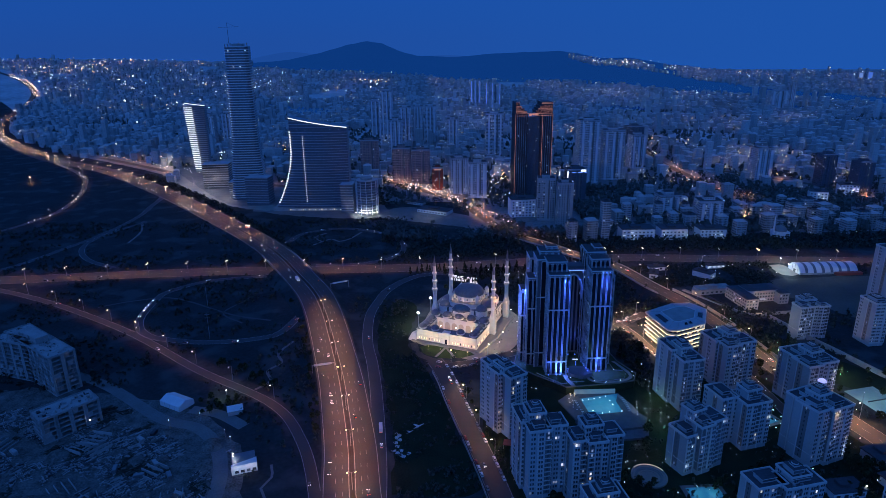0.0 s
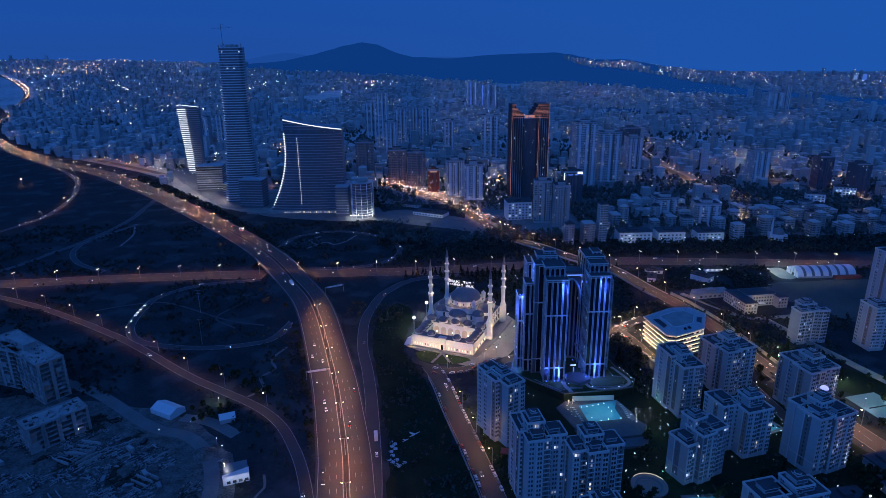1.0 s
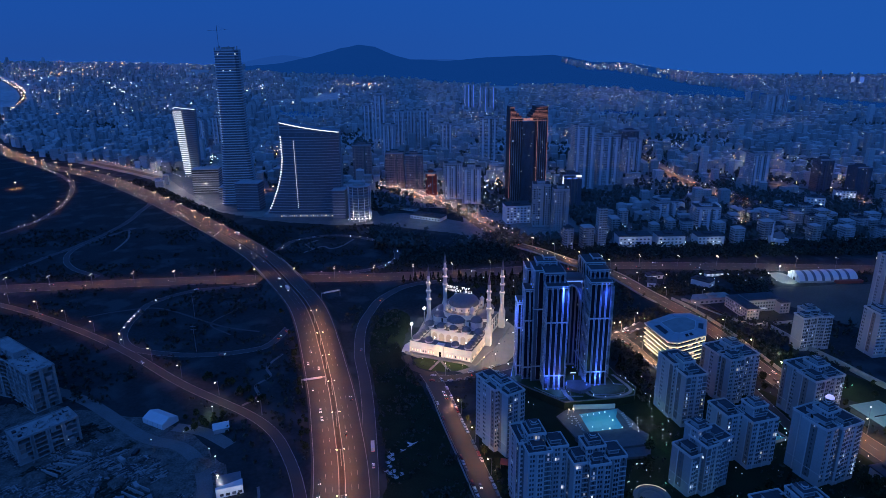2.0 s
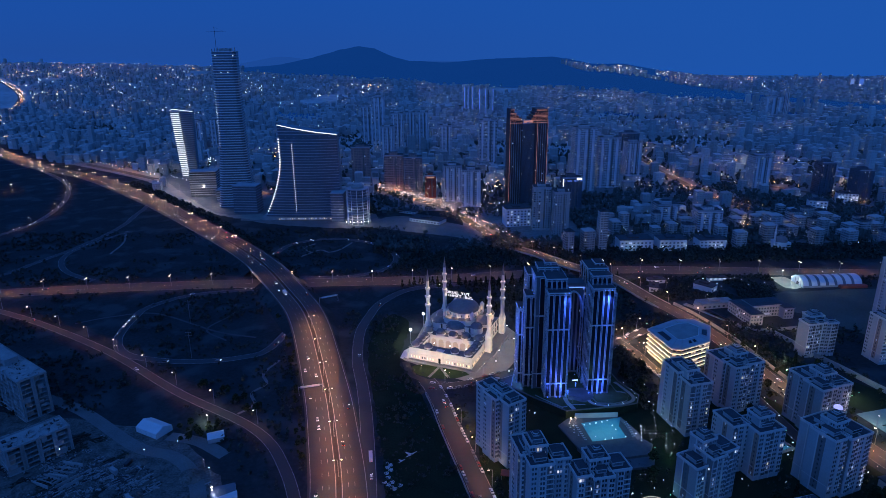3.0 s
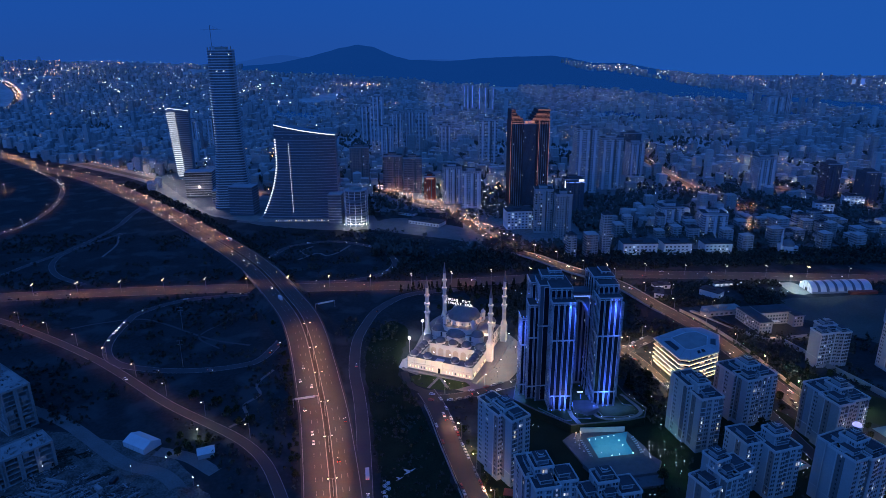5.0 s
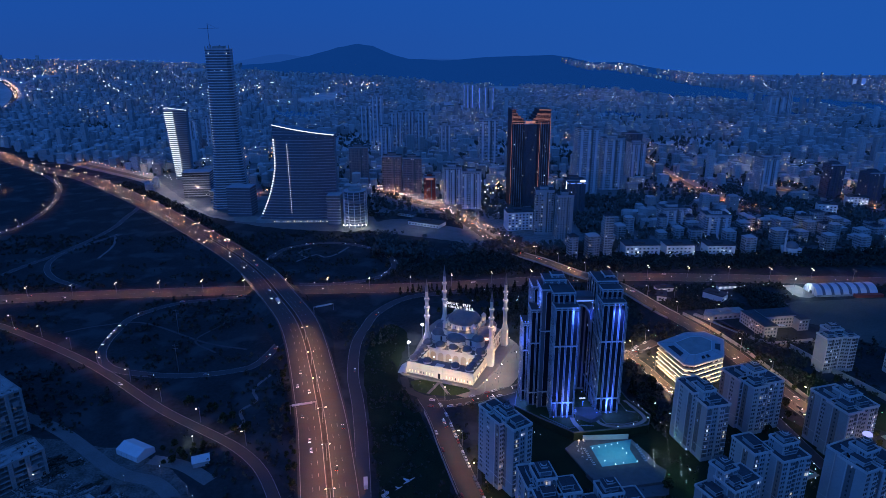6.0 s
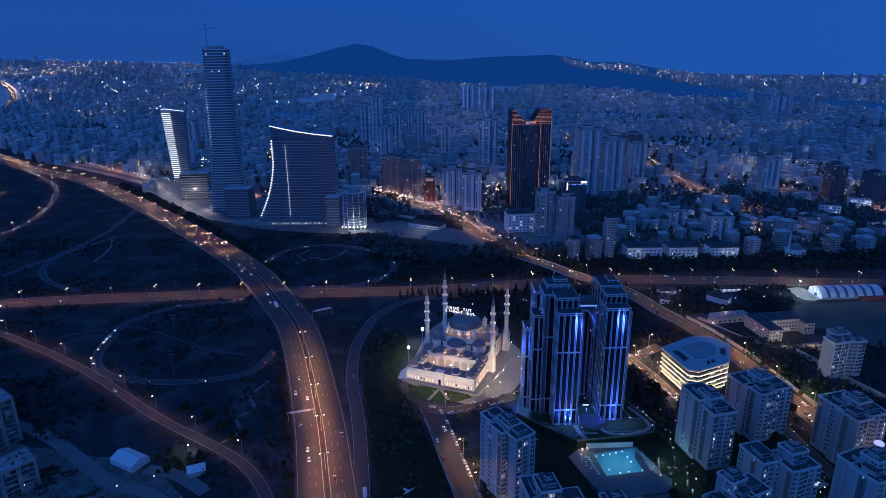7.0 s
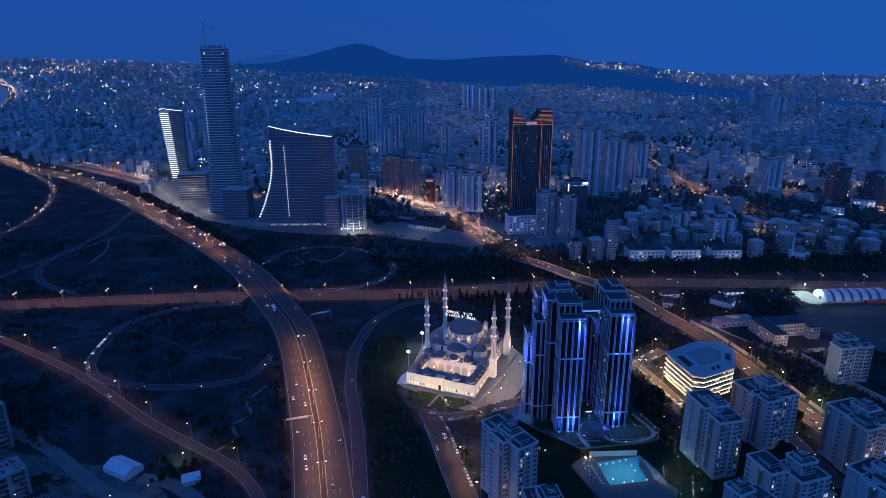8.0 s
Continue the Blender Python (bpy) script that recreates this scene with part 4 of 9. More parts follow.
# lights spelling a greeting, strung between the front minarets
sign = thing("hanging_light_sign", "string of white bulbs spelling two lines between the minarets", "light sign", m=pose(-12, 496.5, 0, 0, 0, AX) @ pose(1.5, 35.5, 0))
part("cable", Shape().tube((0, 0.1, 51.3), (55, 0.1, 51.3), 0.04, 4).tube((0, 0.1, 46.0), (55, 0.1, 46.0), 0.04, 4), M_DARKMETAL, sign)
for text, z, u0, u1 in (("ORU\u00c7 TUT", 48.9, 17.3, 38.8), ("SIHHAT BUL", 46.1, 15.7, 41.8)):
    pitch = (u1 - u0) / len(text)
    for k, ch in enumerate(text):
        if ch == " ":
            continue
        cu = bpy.data.curves.new("letter", "FONT")
        cu.body, cu.size, cu.extrude = ch, 3.0, 0.05
        tmp = new("letter", cu)
        me = bpy.data.meshes.new_from_object(tmp)
        bpy.data.objects.remove(tmp)
        me.materials.clear()
        me.materials.append(G_SIGN)
        xa, xb = min(v.co.x for v in me.vertices), max(v.co.x for v in me.vertices)
        wide = 1.0 if ch == "I" else 0.74 * pitch / (xb - xa)
        part("letter", me, None, sign, "white glowing letter", m=pose(u0 + (k + 0.5) * pitch - wide * (xa + xb) / 2, 0, z, 90, 0, 0) @ Matrix.Diagonal((wide, 1, 1, 1)))

# lamps on the paved court beside the mosque
L_PLAZA = lamp_data("plaza_light", "POINT", 2400, (1.0, 0.80, 0.58), 0.4)
PL = thing("plaza_lamp", "slim post with a white lantern on the mosque's paved court", "lamp post", "mosque court lamps", pose(78, 518, 0))
part("post", Shape().tube((0, 0, 0), (0, 0, 5.6), 0.08, 6), M_DARKMETAL, PL)
part("lantern", Shape().lathe(0, 0, [(0.02, 5.5), (0.28, 5.7), (0.28, 6.1), (0.02, 6.4)], 8), G_WHITE, PL)
l_ = new("plaza_light", L_PLAZA)
l_.parent, l_.location = PL, (0, 0, 7.0)
for x, y in ((63, 497), (76, 545), (58, 478), (66, 570)):
    copy_thing(PL, pose(x, y, 0))

# tall white floodlight masts beside the mosque
L_MAST = lamp_data("mast_light", "POINT", 9000, (1.0, 0.95, 0.85), 0.7)
for x, y in ((-11.1, 524.8), (0.4, 558.8)):
    t = thing("floodlight_mast", "tall steel mast with glaring white floodlights", "floodlight mast", "masts by the mosque", pose(x, y, 0))
    part("pole", Shape().lathe(0, 0, [(0.3, 0), (0.15, 13.6)], 8), M_METAL, t)
    part("lamp_head", Shape().box(-0.9, 0.9, -0.3, 0.3, 13.6, 14.0), M_DARKMETAL, t)
    part("lens", Shape().lathe(0, -0.7, [(0.05, 12.9), (0.9, 13.2), (1.25, 13.9), (0.9, 14.6), (0.05, 14.9)], 12), G_WHITE, t, "glaring white lens")
    l_ = new("mast_light", L_MAST)
    l_.parent, l_.location = t, (0, -1.6, 13.0)


# ---------------------------------------------------------------- estate of apartment towers
WIN = {}
for key, wm in (("dark", M_GLASS), ("warm", G_WINWARM), ("white", G_WINWHITE), ("dim", G_WINDIM)):
    WIN[key] = Shape().box(-0.5, 0.5, -0.05, 0.12, 0, 1.5).mesh("window", [wm])
PANE_KINDS = ("dark", "warm", "white", "dim")


def apartment_tower(x, y, a, blocks, floors, label, wall=None, group="estate towers", fl=2.95, seed=0, lit=0.030, sides_seen=("front", "left"), budget=22, bands=False):
    """blocks: (x0, x1, y0, y1, extra storeys) in the tower's own axes; its front looks to -y."""
    rnd = random.Random(seed)
    wall = wall or M_RES
    t = thing("apartment_tower", label, "apartment tower", group, pose(x, y, 0, 0, 0, a))
    rest, count = Shape(), 0
    for bi, (x0, x1, y0, y1, more) in enumerate(blocks):
        n = floors + more
        h = n * fl
        cx, cy, ww, dd = (x0 + x1) / 2, (y0 + y1) / 2, x1 - x0, y1 - y0
        last = bi == len(blocks) - 1
        part("wall", Shape().box(x0, x1, y0, y1, 0, h, 0, 1, False), [wall, M_ROOF], t)
        par = Shape()
        for q in ((x0 - 0.3, x1 + 0.3, y0 - 0.3, y0 + 0.15), (x0 - 0.3, x1 + 0.3, y1 - 0.15, y1 + 0.3), (x0 - 0.3, x0 + 0.15, y0 + 0.15, y1 - 0.15), (x1 - 0.15, x1 + 0.3, y0 + 0.15, y1 - 0.15)):
            par.box(*q, h - 0.6, h + 0.9)
        part("parapet", par, M_PIER, t)
        for z in (3,):
            part("string_course", Shape().box(x0 - 0.16, x1 + 0.16, y0 - 0.16, y1 + 0.16, z * fl - 0.2, z * fl), M_PIER, t)
        # set-back top storeys with pale overhanging rims, one chamfered cap on top
        tiers = Shape()
        e0, zz = (0.20, h) if last else (0.26, h)
        for step, hh in ((e0, 2.7), (e0 + 0.14, 0.9)) if last else ((e0, 2.4),):
            px, py = ww * step, dd * step
            tiers.box(x0 + px, x1 - px, y0 + py, y1 - py, zz, zz + hh, 0, 1, False)
            tiers.box(x0 + px - 0.45, x1 - px + 0.45, y0 + py - 0.45, y1 - py + 0.45, zz + hh, zz + hh + 0.35, 2, 1)
            if hh > 2:
                tiers.box(x0 + px + 0.4, x1 - px - 0.4, y0 + py - 0.07, y0 + py, zz + 0.7, zz + hh - 0.5, 3)
            zz += hh + 0.35
        part("penthouse", tiers, [wall, M_ROOF, M_PIER, M_GLASS], t)
        if last:
            cap = [(cx + ww * 0.16 * math.cos(radians(22.5 + 45 * i)), cy + dd * 0.16 * math.sin(radians(22.5 + 45 * i))) for i in range(8)]
            part("roof_cap", Shape().prism(cap, zz, zz + 0.6, 0, 1, grow=0.9), [M_PIER, M_ROOF], t)
        for k in range(2):
            u, v = rnd.uniform(x0 + 1.2, x1 - 2.4), rnd.choice((y0 + 1.0, y1 - 2.2))
            part("rooftop_unit", Shape().box(u, u + rnd.uniform(0.8, 1.6), v, v + 1.1, h, h + rnd.uniform(0.8, 1.5)), M_METAL, t)
        # upright strips of each face: proud bays with paired panes, brown recesses with small panes, plain wall
        for side in sides_seen:
            front = side == "front"
            length = ww if front else dd
            strips = max(2, int(length / (3.3 if front else 4.2)))
            pitch = length / strips
            for k in range(strips):
                u = -length / 2 + (k + 0.5) * pitch
                style = (k + bi + seed) % 3 if front else (3, 1, 3, 2)[(k + bi) % 4]
                proud = 0.0

                def slab(du0, du1, p0, p1, z0, z1):
                    return (cx + u + du0, cx + u + du1, y0 - p1, y0 - p0, z0, z1) if front else (x0 - p1, x0 - p0, cy + u + du0, cy + u + du1, z0, z1)

                if style == 0:
                    proud = 0.9
                    part("bay", Shape().box(*slab(-pitch * 0.44, pitch * 0.44, 0, proud, fl, h - fl * 0.6), 0, 0, False), M_PIER, t)
                elif style == 1:
                    part("recess", Shape().box(*slab(-pitch * 0.40, pitch * 0.40, 0, 0.04, fl, h - fl * 0.5)), M_BAY if front else M_RES_T if seed % 2 else M_BAY, t)
                    proud = 0.04
                    if front:
                        for f in range(2, n - 1):
                            rest.box(*slab(-pitch * 0.42, pitch * 0.42, 0.04, 0.7, f * fl - 0.1, f * fl + 0.12), 4)
                panes = {0: (-0.72, 0.72), 1: (0.0,), 2: (-0.75, 0.75), 3: ()}[style]
                for f in range(1, n):
                    qx, qy = (cx + u, y0 - 0.5) if front else (x0 - 0.5, cy + u)
                    if any(b0 < qx < b1 and b2 < qy < b3 and f < floors + bm for b0, b1, b2, b3, bm in blocks):
                        continue
                    shared = rnd.random()
                    for du in panes:
                        p = shared * (0.16 if style == 1 and front and bi < 2 else 1.0) + (0.02 if du > 0 else 0.0)
                        key = "warm" if p < lit * 0.25 else "white" if p < lit * 0.75 else "dim" if p < lit * 1.6 else "dark"
                        half, tall = (0.56, 1.75) if style == 0 else (0.5, 1.5) if front else (0.42, 1.35)
                        if key in ("warm", "white") and style != 1:
                            half = 0.4
                        if count < budget and style != 1 and (f + k) % 2:
                            z = f * fl + 0.7
                            part("window", WIN[key], None, t, m=pose(cx + u + du, y0 - proud - 0.03, z) if front else pose(x0 - proud - 0.03, cy + u + du, z, 0, 0, -90))
                            count += 1
                        else:
                            rest.box(*slab(du - half, du + half, proud, proud + 0.06, f * fl + 0.65, f * fl + 0.65 + tall), PANE_KINDS.index(key))
                    if style == 0:
                        rest.box(*slab(-pitch * 0.46, pitch * 0.46, proud, proud + 0.12, f * fl + 0.1, f * fl + 0.38), 5)
            for k in range(1, strips):
                if (k + bi) % 2 == 0:
                    u = -length / 2 + k * pitch
                    part("pier", Shape().box(cx + u - 0.22, cx + u + 0.22, y0 - 0.3, y0, 0, h - 0.5, bottom=False) if front else Shape().box(x0 - 0.25, x0, cy + u - 0.25, cy + u + 0.25, 0, h - 0.5, bottom=False), M_PIER, t)
    if bands:
        x0, x1, y0, y1, more = blocks[0]
        for f in range(1, floors):
            rest.box(x0 - 0.3, x1 - 1.5, y0 - 0.9, y0 - 0.02, f * fl - 0.1, f * fl + 0.95, 4)
    tagged(part("glazing", rest, [M_GLASS, G_WINWARM, G_WINWHITE, G_WINDIM, M_PIER, wall], t), kind="stuff")
    return t


E_LABEL = "cream rendered apartment tower with stepped flat roof and few lit windows"
ES = [
    (49.9, 349.8, 30, [(0, 13, 0, 11, 0), (-3, 11, 9, 22, 0), (-1, 11, 20, 32, 0), (1, 10, 8, 20, 1)], 15, 1),
    (53.0, 292.0, 9, [(0, 13, 0, 12, 0), (-2, 10, 10, 28, 0), (11, 23, 3, 15, 0), (2, 12, 8, 20, 2)], 15, 2),
    (75.6, 286.5, 9, [(0, 9, 0, 13, 0), (8, 19, -3, 11, 0), (18, 30, 1, 14, 0), (8, 19, 4, 14, 2)], 14, 3),
    (171.5, 377, 11, [(0, 16, 0, 15, 0), (-2, 13, 12, 31, 1), (2, 11, 8, 20, 2)], 13, 4),
    (212, 402, 15, [(2, 14, 0, 14, 0), (12, 28, 2, 16, 0), (0, 24, 10, 28, 0), (8, 18, 8, 20, 2)], 12, 5),
    (149, 306, 22, [(0, 10, 3, 18, -2), (8, 18, 0, 14, 0), (15, 29, 2, 16, 0), (8, 18, 8, 18, 2)], 11, 6),
    (185, 325, 14, [(0, 12, 14, 32, 0), (10, 28, 4, 22, 0), (14, 25, 10, 20, 2)], 11, 7),
    (224.8, 310.6, 20, [(2, 14, 2, 18, 0), (12, 29, 0, 14, 0), (4, 24, 10, 26, 0), (9, 19, 8, 18, 2)], 13, 8),
    (253, 370, 14, [(2, 14, 0, 16, 0), (12, 28, 2, 16, 0), (4, 24, 12, 30, 0), (10, 20, 8, 20, 2)], 12, 9),
    (170, 263, 12, [(0, 18, 4, 18, 0), (14, 38, 0, 14, 0), (20, 32, 4, 16, 1)], 8, 10),
    (79, 254, 10, [(0, 20, 0, 16, 0), (4, 16, 4, 14, 1)], 9, 11),
    (250, 262, 10, [(0, 22, 0, 18, 0), (4, 16, 4, 14, 2)], 11, 14),
]
for x, y, a, blocks, floors, seed in ES:
    apartment_tower(x, y, a, blocks, floors, E_LABEL, [M_RES, M_RES_B][seed % 3 == 0], seed=seed)
apartment_tower(313, 481, 6, [(0, 10, 0, 12, 0), (9, 18, 1, 13, 0), (17, 27, 0, 12, 0), (7, 20, 8, 18, 1)], 10, "pale apartment tower standing alone beside the park", M_RES_B, "edge towers", seed=12, sides_seen=("front",))
apartment_tower(365, 466, 6, [(1, 14, 0, 18, 0)], 13, "pale apartment slab with close rows of windows", M_RES, "edge towers", seed=13, bands=True)
apartment_tower(433, 545, 6, [(0, 26, 0, 22, 0), (6, 18, 6, 16, 2)], 19, "tall pale apartment tower at the estate's edge", M_RES, "edge towers", seed=15)


# ---------------------------------------------------------------- blue-lit twin towers
BT = thing("twin_tower_complex", "twin stepped towers with dark glass strips and blue facade lights", "skyscraper", m=pose(0, 0, 0))
part("podium", Shape().prism([(64, 436), (78, 421), (92, 408), (98, 402), (138, 406), (150, 409), (155, 420), (146, 440), (142, 474), (72, 470)], 0, 6.0, 0, 1), [M_LEAF_W, M_LEAF], BT, "low dark podium with roof terraces")


def tower_block(x0, x1, y0, y1, z0, z1, front=3, left=3, right=0, rim=True):
    """One shaft: cladding, white rims, tall dark glass strips with rounded white frames and belts."""
    w = part("wall", Shape().box(x0, x1, y0, y1, z0, z1, 0, 1), [M_BTWALL, M_ROOF], BT)
    if rim:
        part("rim", Shape().box(x0 - 0.4, x1 + 0.4, y0 - 0.4, y1 + 0.4, z1 - 0.9, z1 - 0.2), M_BTRIM, BT)
    belts = [z for z in (z0 + 0.14 * (z1 - z0), z0 + 0.66 * (z1 - z0)) if z1 - z0 > 45]
    cuts = [z0 + 0.6, *belts, z1 - 1.4]
    for b in belts:
        part("belt", Shape().box(x0 - 0.3, x1 + 0.3, y0 - 0.3, y1 + 0.3, b - 0.45, b + 0.1), M_BTRIM, BT)
    for k in range(front + 1):
        u = x0 + (x1 - x0) * k / front
        for du in (-0.35, 0.35):
            part("rib", Shape().box(u + du - 0.1, u + du + 0.1, y0 - 0.35, y0, z0, z1 - 1), M_BTRIM, BT)
    for side, n in (("front", front), ("left", left), ("right", right)):
        length = (x1 - x0) if side == "front" else (y1 - y0)
        for k in range(n):
            u0, u1 = length * (k + 0.16) / n, length * (k + 0.84) / n
            small = side != "front" and k % 2 == 1
            for za, zb in zip(cuts, cuts[1:]):
                za, zb = za + 0.5, zb - 0.7
                s = Shape()
                f = Shape()
                rows = [(za, zb)] if not small else [(za + 3.1 * i, min(zb, za + 3.1 * i + 2.0)) for i in range(int((zb - za) / 3.1))]
                for a, b in rows:
                    if side == "front":
                        s.box(x0 + u0, x0 + u1, y0 - 0.06, y0 + 0.05, a, b)
                    elif side == "left":
                        s.box(x0 - 0.06, x0 + 0.05, y0 + u0, y0 + u1, a, b)
                    else:
                        s.box(x1 - 0.05, x1 + 0.06, y0 + u0, y0 + u1, a, b)
                tagged(part("glass_strip" if not small else "small_panes", s, M_STRIPGLASS, BT), kind="stuff" if small else "")
                loop = [(u0 - 0.28, za), (u0, za), (u0, zb - 0.6), (u0 + 0.5, zb), (u1 - 0.5, zb), (u1, zb - 0.6), (u1, za), (u1 + 0.28, za), (u1 + 0.28, zb + 0.3), (u0 - 0.28, zb + 0.3)]
                for dy in (0.0, 0.22):
                    f.v += [(x0 + u, y0 - dy, z) if side == "front" else (x0 - dy, y0 + u, z) if side == "left" else (x1 + dy, y0 + u, z) for u, z in loop]
                for i in range(10):
                    j = (i + 1) % 10
                    f.f.append((i, j, 10 + j, 10 + i))
                for q in ((0, 1, 2, 9), (2, 3, 8, 9), (3, 4, 8), (4, 5, 8), (5, 6, 7, 8)):
                    f.f.append(tuple(10 + i for i in q))
                f.m = [0] * len(f.f)
                part("frame", f, M_BTRIM, BT)
    return w


#              x0    x1    y0   y1   z0  z1
SHAFTS = [(86.2, 101.6, 421, 436, 6, 87, 4, 5, 3), (85.6, 99.8, 427, 440, 87, 95, 4, 3, 0), (79.5, 100.0, 434, 452, 6, 94.5, 1, 4, 3), (82.5, 97.0, 443, 455, 94.5, 98, 3, 2, 0),
          (73.5, 81.0, 437, 449, 6, 79, 2, 4, 0), (69.5, 75.0, 443, 456, 6, 66.5, 2, 3, 0), (76.5, 92.0, 450, 466, 6, 90.5, 2, 4, 0), (88.0, 96.0, 446, 452, 98, 100.5, 2, 1, 0),
          (118.0, 133.0, 425, 441, 6, 88, 4, 5, 3), (118.8, 132.0, 431, 446, 88, 95.2, 4, 3, 0), (117.5, 131.5, 440, 458, 6, 97.6, 1, 3, 3), (124.0, 130.0, 445, 455, 97.6, 99.4, 2, 1, 0),
          (133.0, 138.0, 436, 452, 6, 80, 2, 0, 3), (120.0, 136.0, 458, 472, 6, 92, 2, 2, 3)]
for s in SHAFTS:
    tower_block(*s)
lit_ = Shape()
rb = random.Random(41)
for x0, x1, y0, y1, z0, z1, *_ in SHAFTS:
    if z1 - z0 > 45:
        for _ in range(9):
            u, z = rb.uniform(y0 + 1, y1 - 1), rb.uniform(z0 + 4, z1 - 6)
            lit_.box(x0 - 0.12, x0 + 0.02, u - 0.5, u + 0.5, z, z + 1.3, rb.choice((0, 1, 2)))
tagged(part("lit_panes", lit_, [G_WINWARM, G_WINWHITE, G_WINDIM], BT, "few small lit panes"), kind="stuff")
# sky bridge with its arch, and the dark inner front between the towers
part("sky_bridge", Shape().box(100, 119.5, 446, 456, 80, 83.4), M_BTWALL, BT)
part("inner_wall", Shape().box(98, 120, 456.5, 458, 6, 80), M_RES_T, BT, "brown inner front between the towers")
for k in range(6):
    part("glass_strip", Shape().box(100.5 + k * 3.2, 102.3 + k * 3.2, 456.3, 456.6, 8, 78), M_STRIPGLASS, BT)
part("sky_bridge", Shape().box(99.5, 120, 445.6, 456.2, 83.4, 84.2), M_BTWALL, BT, "dark bridge roof")
arch, band = Shape(), Shape()
for i in range(16):
    p = [(109.75 + 8.9 * math.cos(a), 56 + 22 * math.sin(a)) for a in (math.pi * i / 16, math.pi * (i + 1) / 16)]
    q = [(109.75 + 7.7 * math.cos(a), 56 + 20.6 * math.sin(a)) for a in (math.pi * i / 16, math.pi * (i + 1) / 16)]
    arch.quad((p[0][0], 447, p[0][1]), (p[1][0], 447, p[1][1]), (p[1][0], 447, 80.2), (p[0][0], 447, 80.2))
    band.quad((q[0][0], 446.4, q[0][1]), (q[1][0], 446.4, q[1][1]), (p[1][0], 446.4, p[1][1]), (p[0][0], 446.4, p[0][1]))
    band.quad((q[0][0], 446.4, q[0][1]), (q[0][0], 454, q[0][1]), (q[1][0], 454, q[1][1]), (q[1][0], 446.4, q[1][1]))
part("spandrel", arch, M_BTWALL, BT, "grey wall over the arch")
part("arch", band, M_BTRIM, BT, "tall white rounded arch under the bridge")
blue_lights_at_bridge = ((104.0, 446.0), (116.5, 446.0))
part("bridge_light", Shape().box(101, 118, 445.2, 445.5, 80.6, 81.2), G_BLUEPALE, BT)
part("canopy", Shape().prism([(103, 418), (112, 412), (121, 418), (119, 428), (105, 428)], 6.0, 9.0, 0, 1), [M_BTWALL, M_ROOF], BT, "dark entrance canopy")
part("entrance_light", Shape().box(111, 115, 440.0, 440.3, 8, 8.8), G_WINWHITE, BT)
L_UP = lamp_data("blue_uplight", "SPOT", 560000, (0.05, 0.13, 1.0), 0.25, 24)
L_DOWN = lamp_data("blue_downlight", "SPOT", 450000, (0.06, 0.15, 1.0), 0.25, 26)


def blue_light(x, y, z, tx, ty, tz, data):
    part("light_fitting", Shape().box(x - 0.3, x + 0.3, y - 0.3, y + 0.3, z - 0.25, z + 0.25), G_BLUEPALE, BT, "pale blue light fitting")
    lo = new("facade_light", data)
    lo.parent = BT
    d = Vector((tx - x, ty - y, tz - z)).normalized()
    lo.matrix_basis = look(Vector((x, y, z)) + 0.5 * d, (tx, ty, tz))


L_INNER = lamp_data("blue_inner_light", "SPOT", 26000, (0.035, 0.10, 1.0), 0.25, 50)
for x0, y0 in ((88.4, 420.2), (94.6, 420.2), (97.2, 420.2), (125.4, 424.2), (128.0, 424.2)):
    blue_light(x0, y0, 6.6, x0, y0 + 1.0, 40, L_UP)
for x0, y0 in ((97.4, 420.3), (100.2, 420.3), (126.0, 424.3), (128.4, 424.3), (130.8, 424.3)):
    blue_light(x0, y0, 86.6, x0, y0 + 0.8, 55, L_DOWN)
for x0, y0, z in ((68.8, 445, 67.5), (68.8, 449, 67.5), (70.5, 442.4, 67.5), (72.6, 442.4, 67.5)):
    blue_light(x0, y0, z, x0 + (0.6 if y0 > 443 else 0), y0 + (0.6 if y0 < 443 else 0), 35, L_DOWN)
for x0, y0 in ((78.9, 438), (78.9, 444), (75.9, 455), (117.4, 433), (116.9, 448)):
    blue_light(x0, y0, 80, x0 + 0.5, y0, 105, L_DOWN)
for x0, y0 in blue_lights_at_bridge:
    blue_light(x0, y0 - 0.8, 79.6, x0, y0 + 0.5, 50, L_INNER)

for x0 in (104.5, 110, 115.5):
    blue_light(x0, 452, 6.6, x0, 457.5, 48, L_INNER)

POD = [(64, 436), (78, 421), (92, 408), (98, 402), (138, 406), (150, 409), (155, 420), (146, 440), (142, 474), (72, 470)]
for (ax, ay), (bx, by) in zip(POD, POD[1:] + POD[:1]):
    d_ = Vector((bx - ax, by - ay, 0))
    n_ = Vector((-d_.y, d_.x, 0)).normalized() * 0.5
    part("edge_wall", Shape().prism([(ax, ay), (bx, by), (bx + n_.x, by + n_.y), (ax + n_.x, ay + n_.y)], 5.8, 6.8), M_DECK, BT, "grey terrace edge wall")
for poly in ([(80, 424), (84, 419.5), (96, 407), (100, 408), (99, 418), (86, 419.5)], [(122, 411), (134, 410), (144, 413), (147, 420), (139, 422), (134.5, 424), (119, 423)], [(104, 410), (113, 409.5), (115, 417), (106, 418.5)], [(140, 426), (146, 424), (143, 436), (139, 436)]):
    part("planter", Shape().prism(poly, 6.0, 6.7, 0, 1), [M_CONC, M_LEAF], BT, "dark planted terrace bed")
L_GROUND = lamp_data("blue_terrace_light", "POINT", 2520, (0.06, 0.18, 1.0), 0.4)
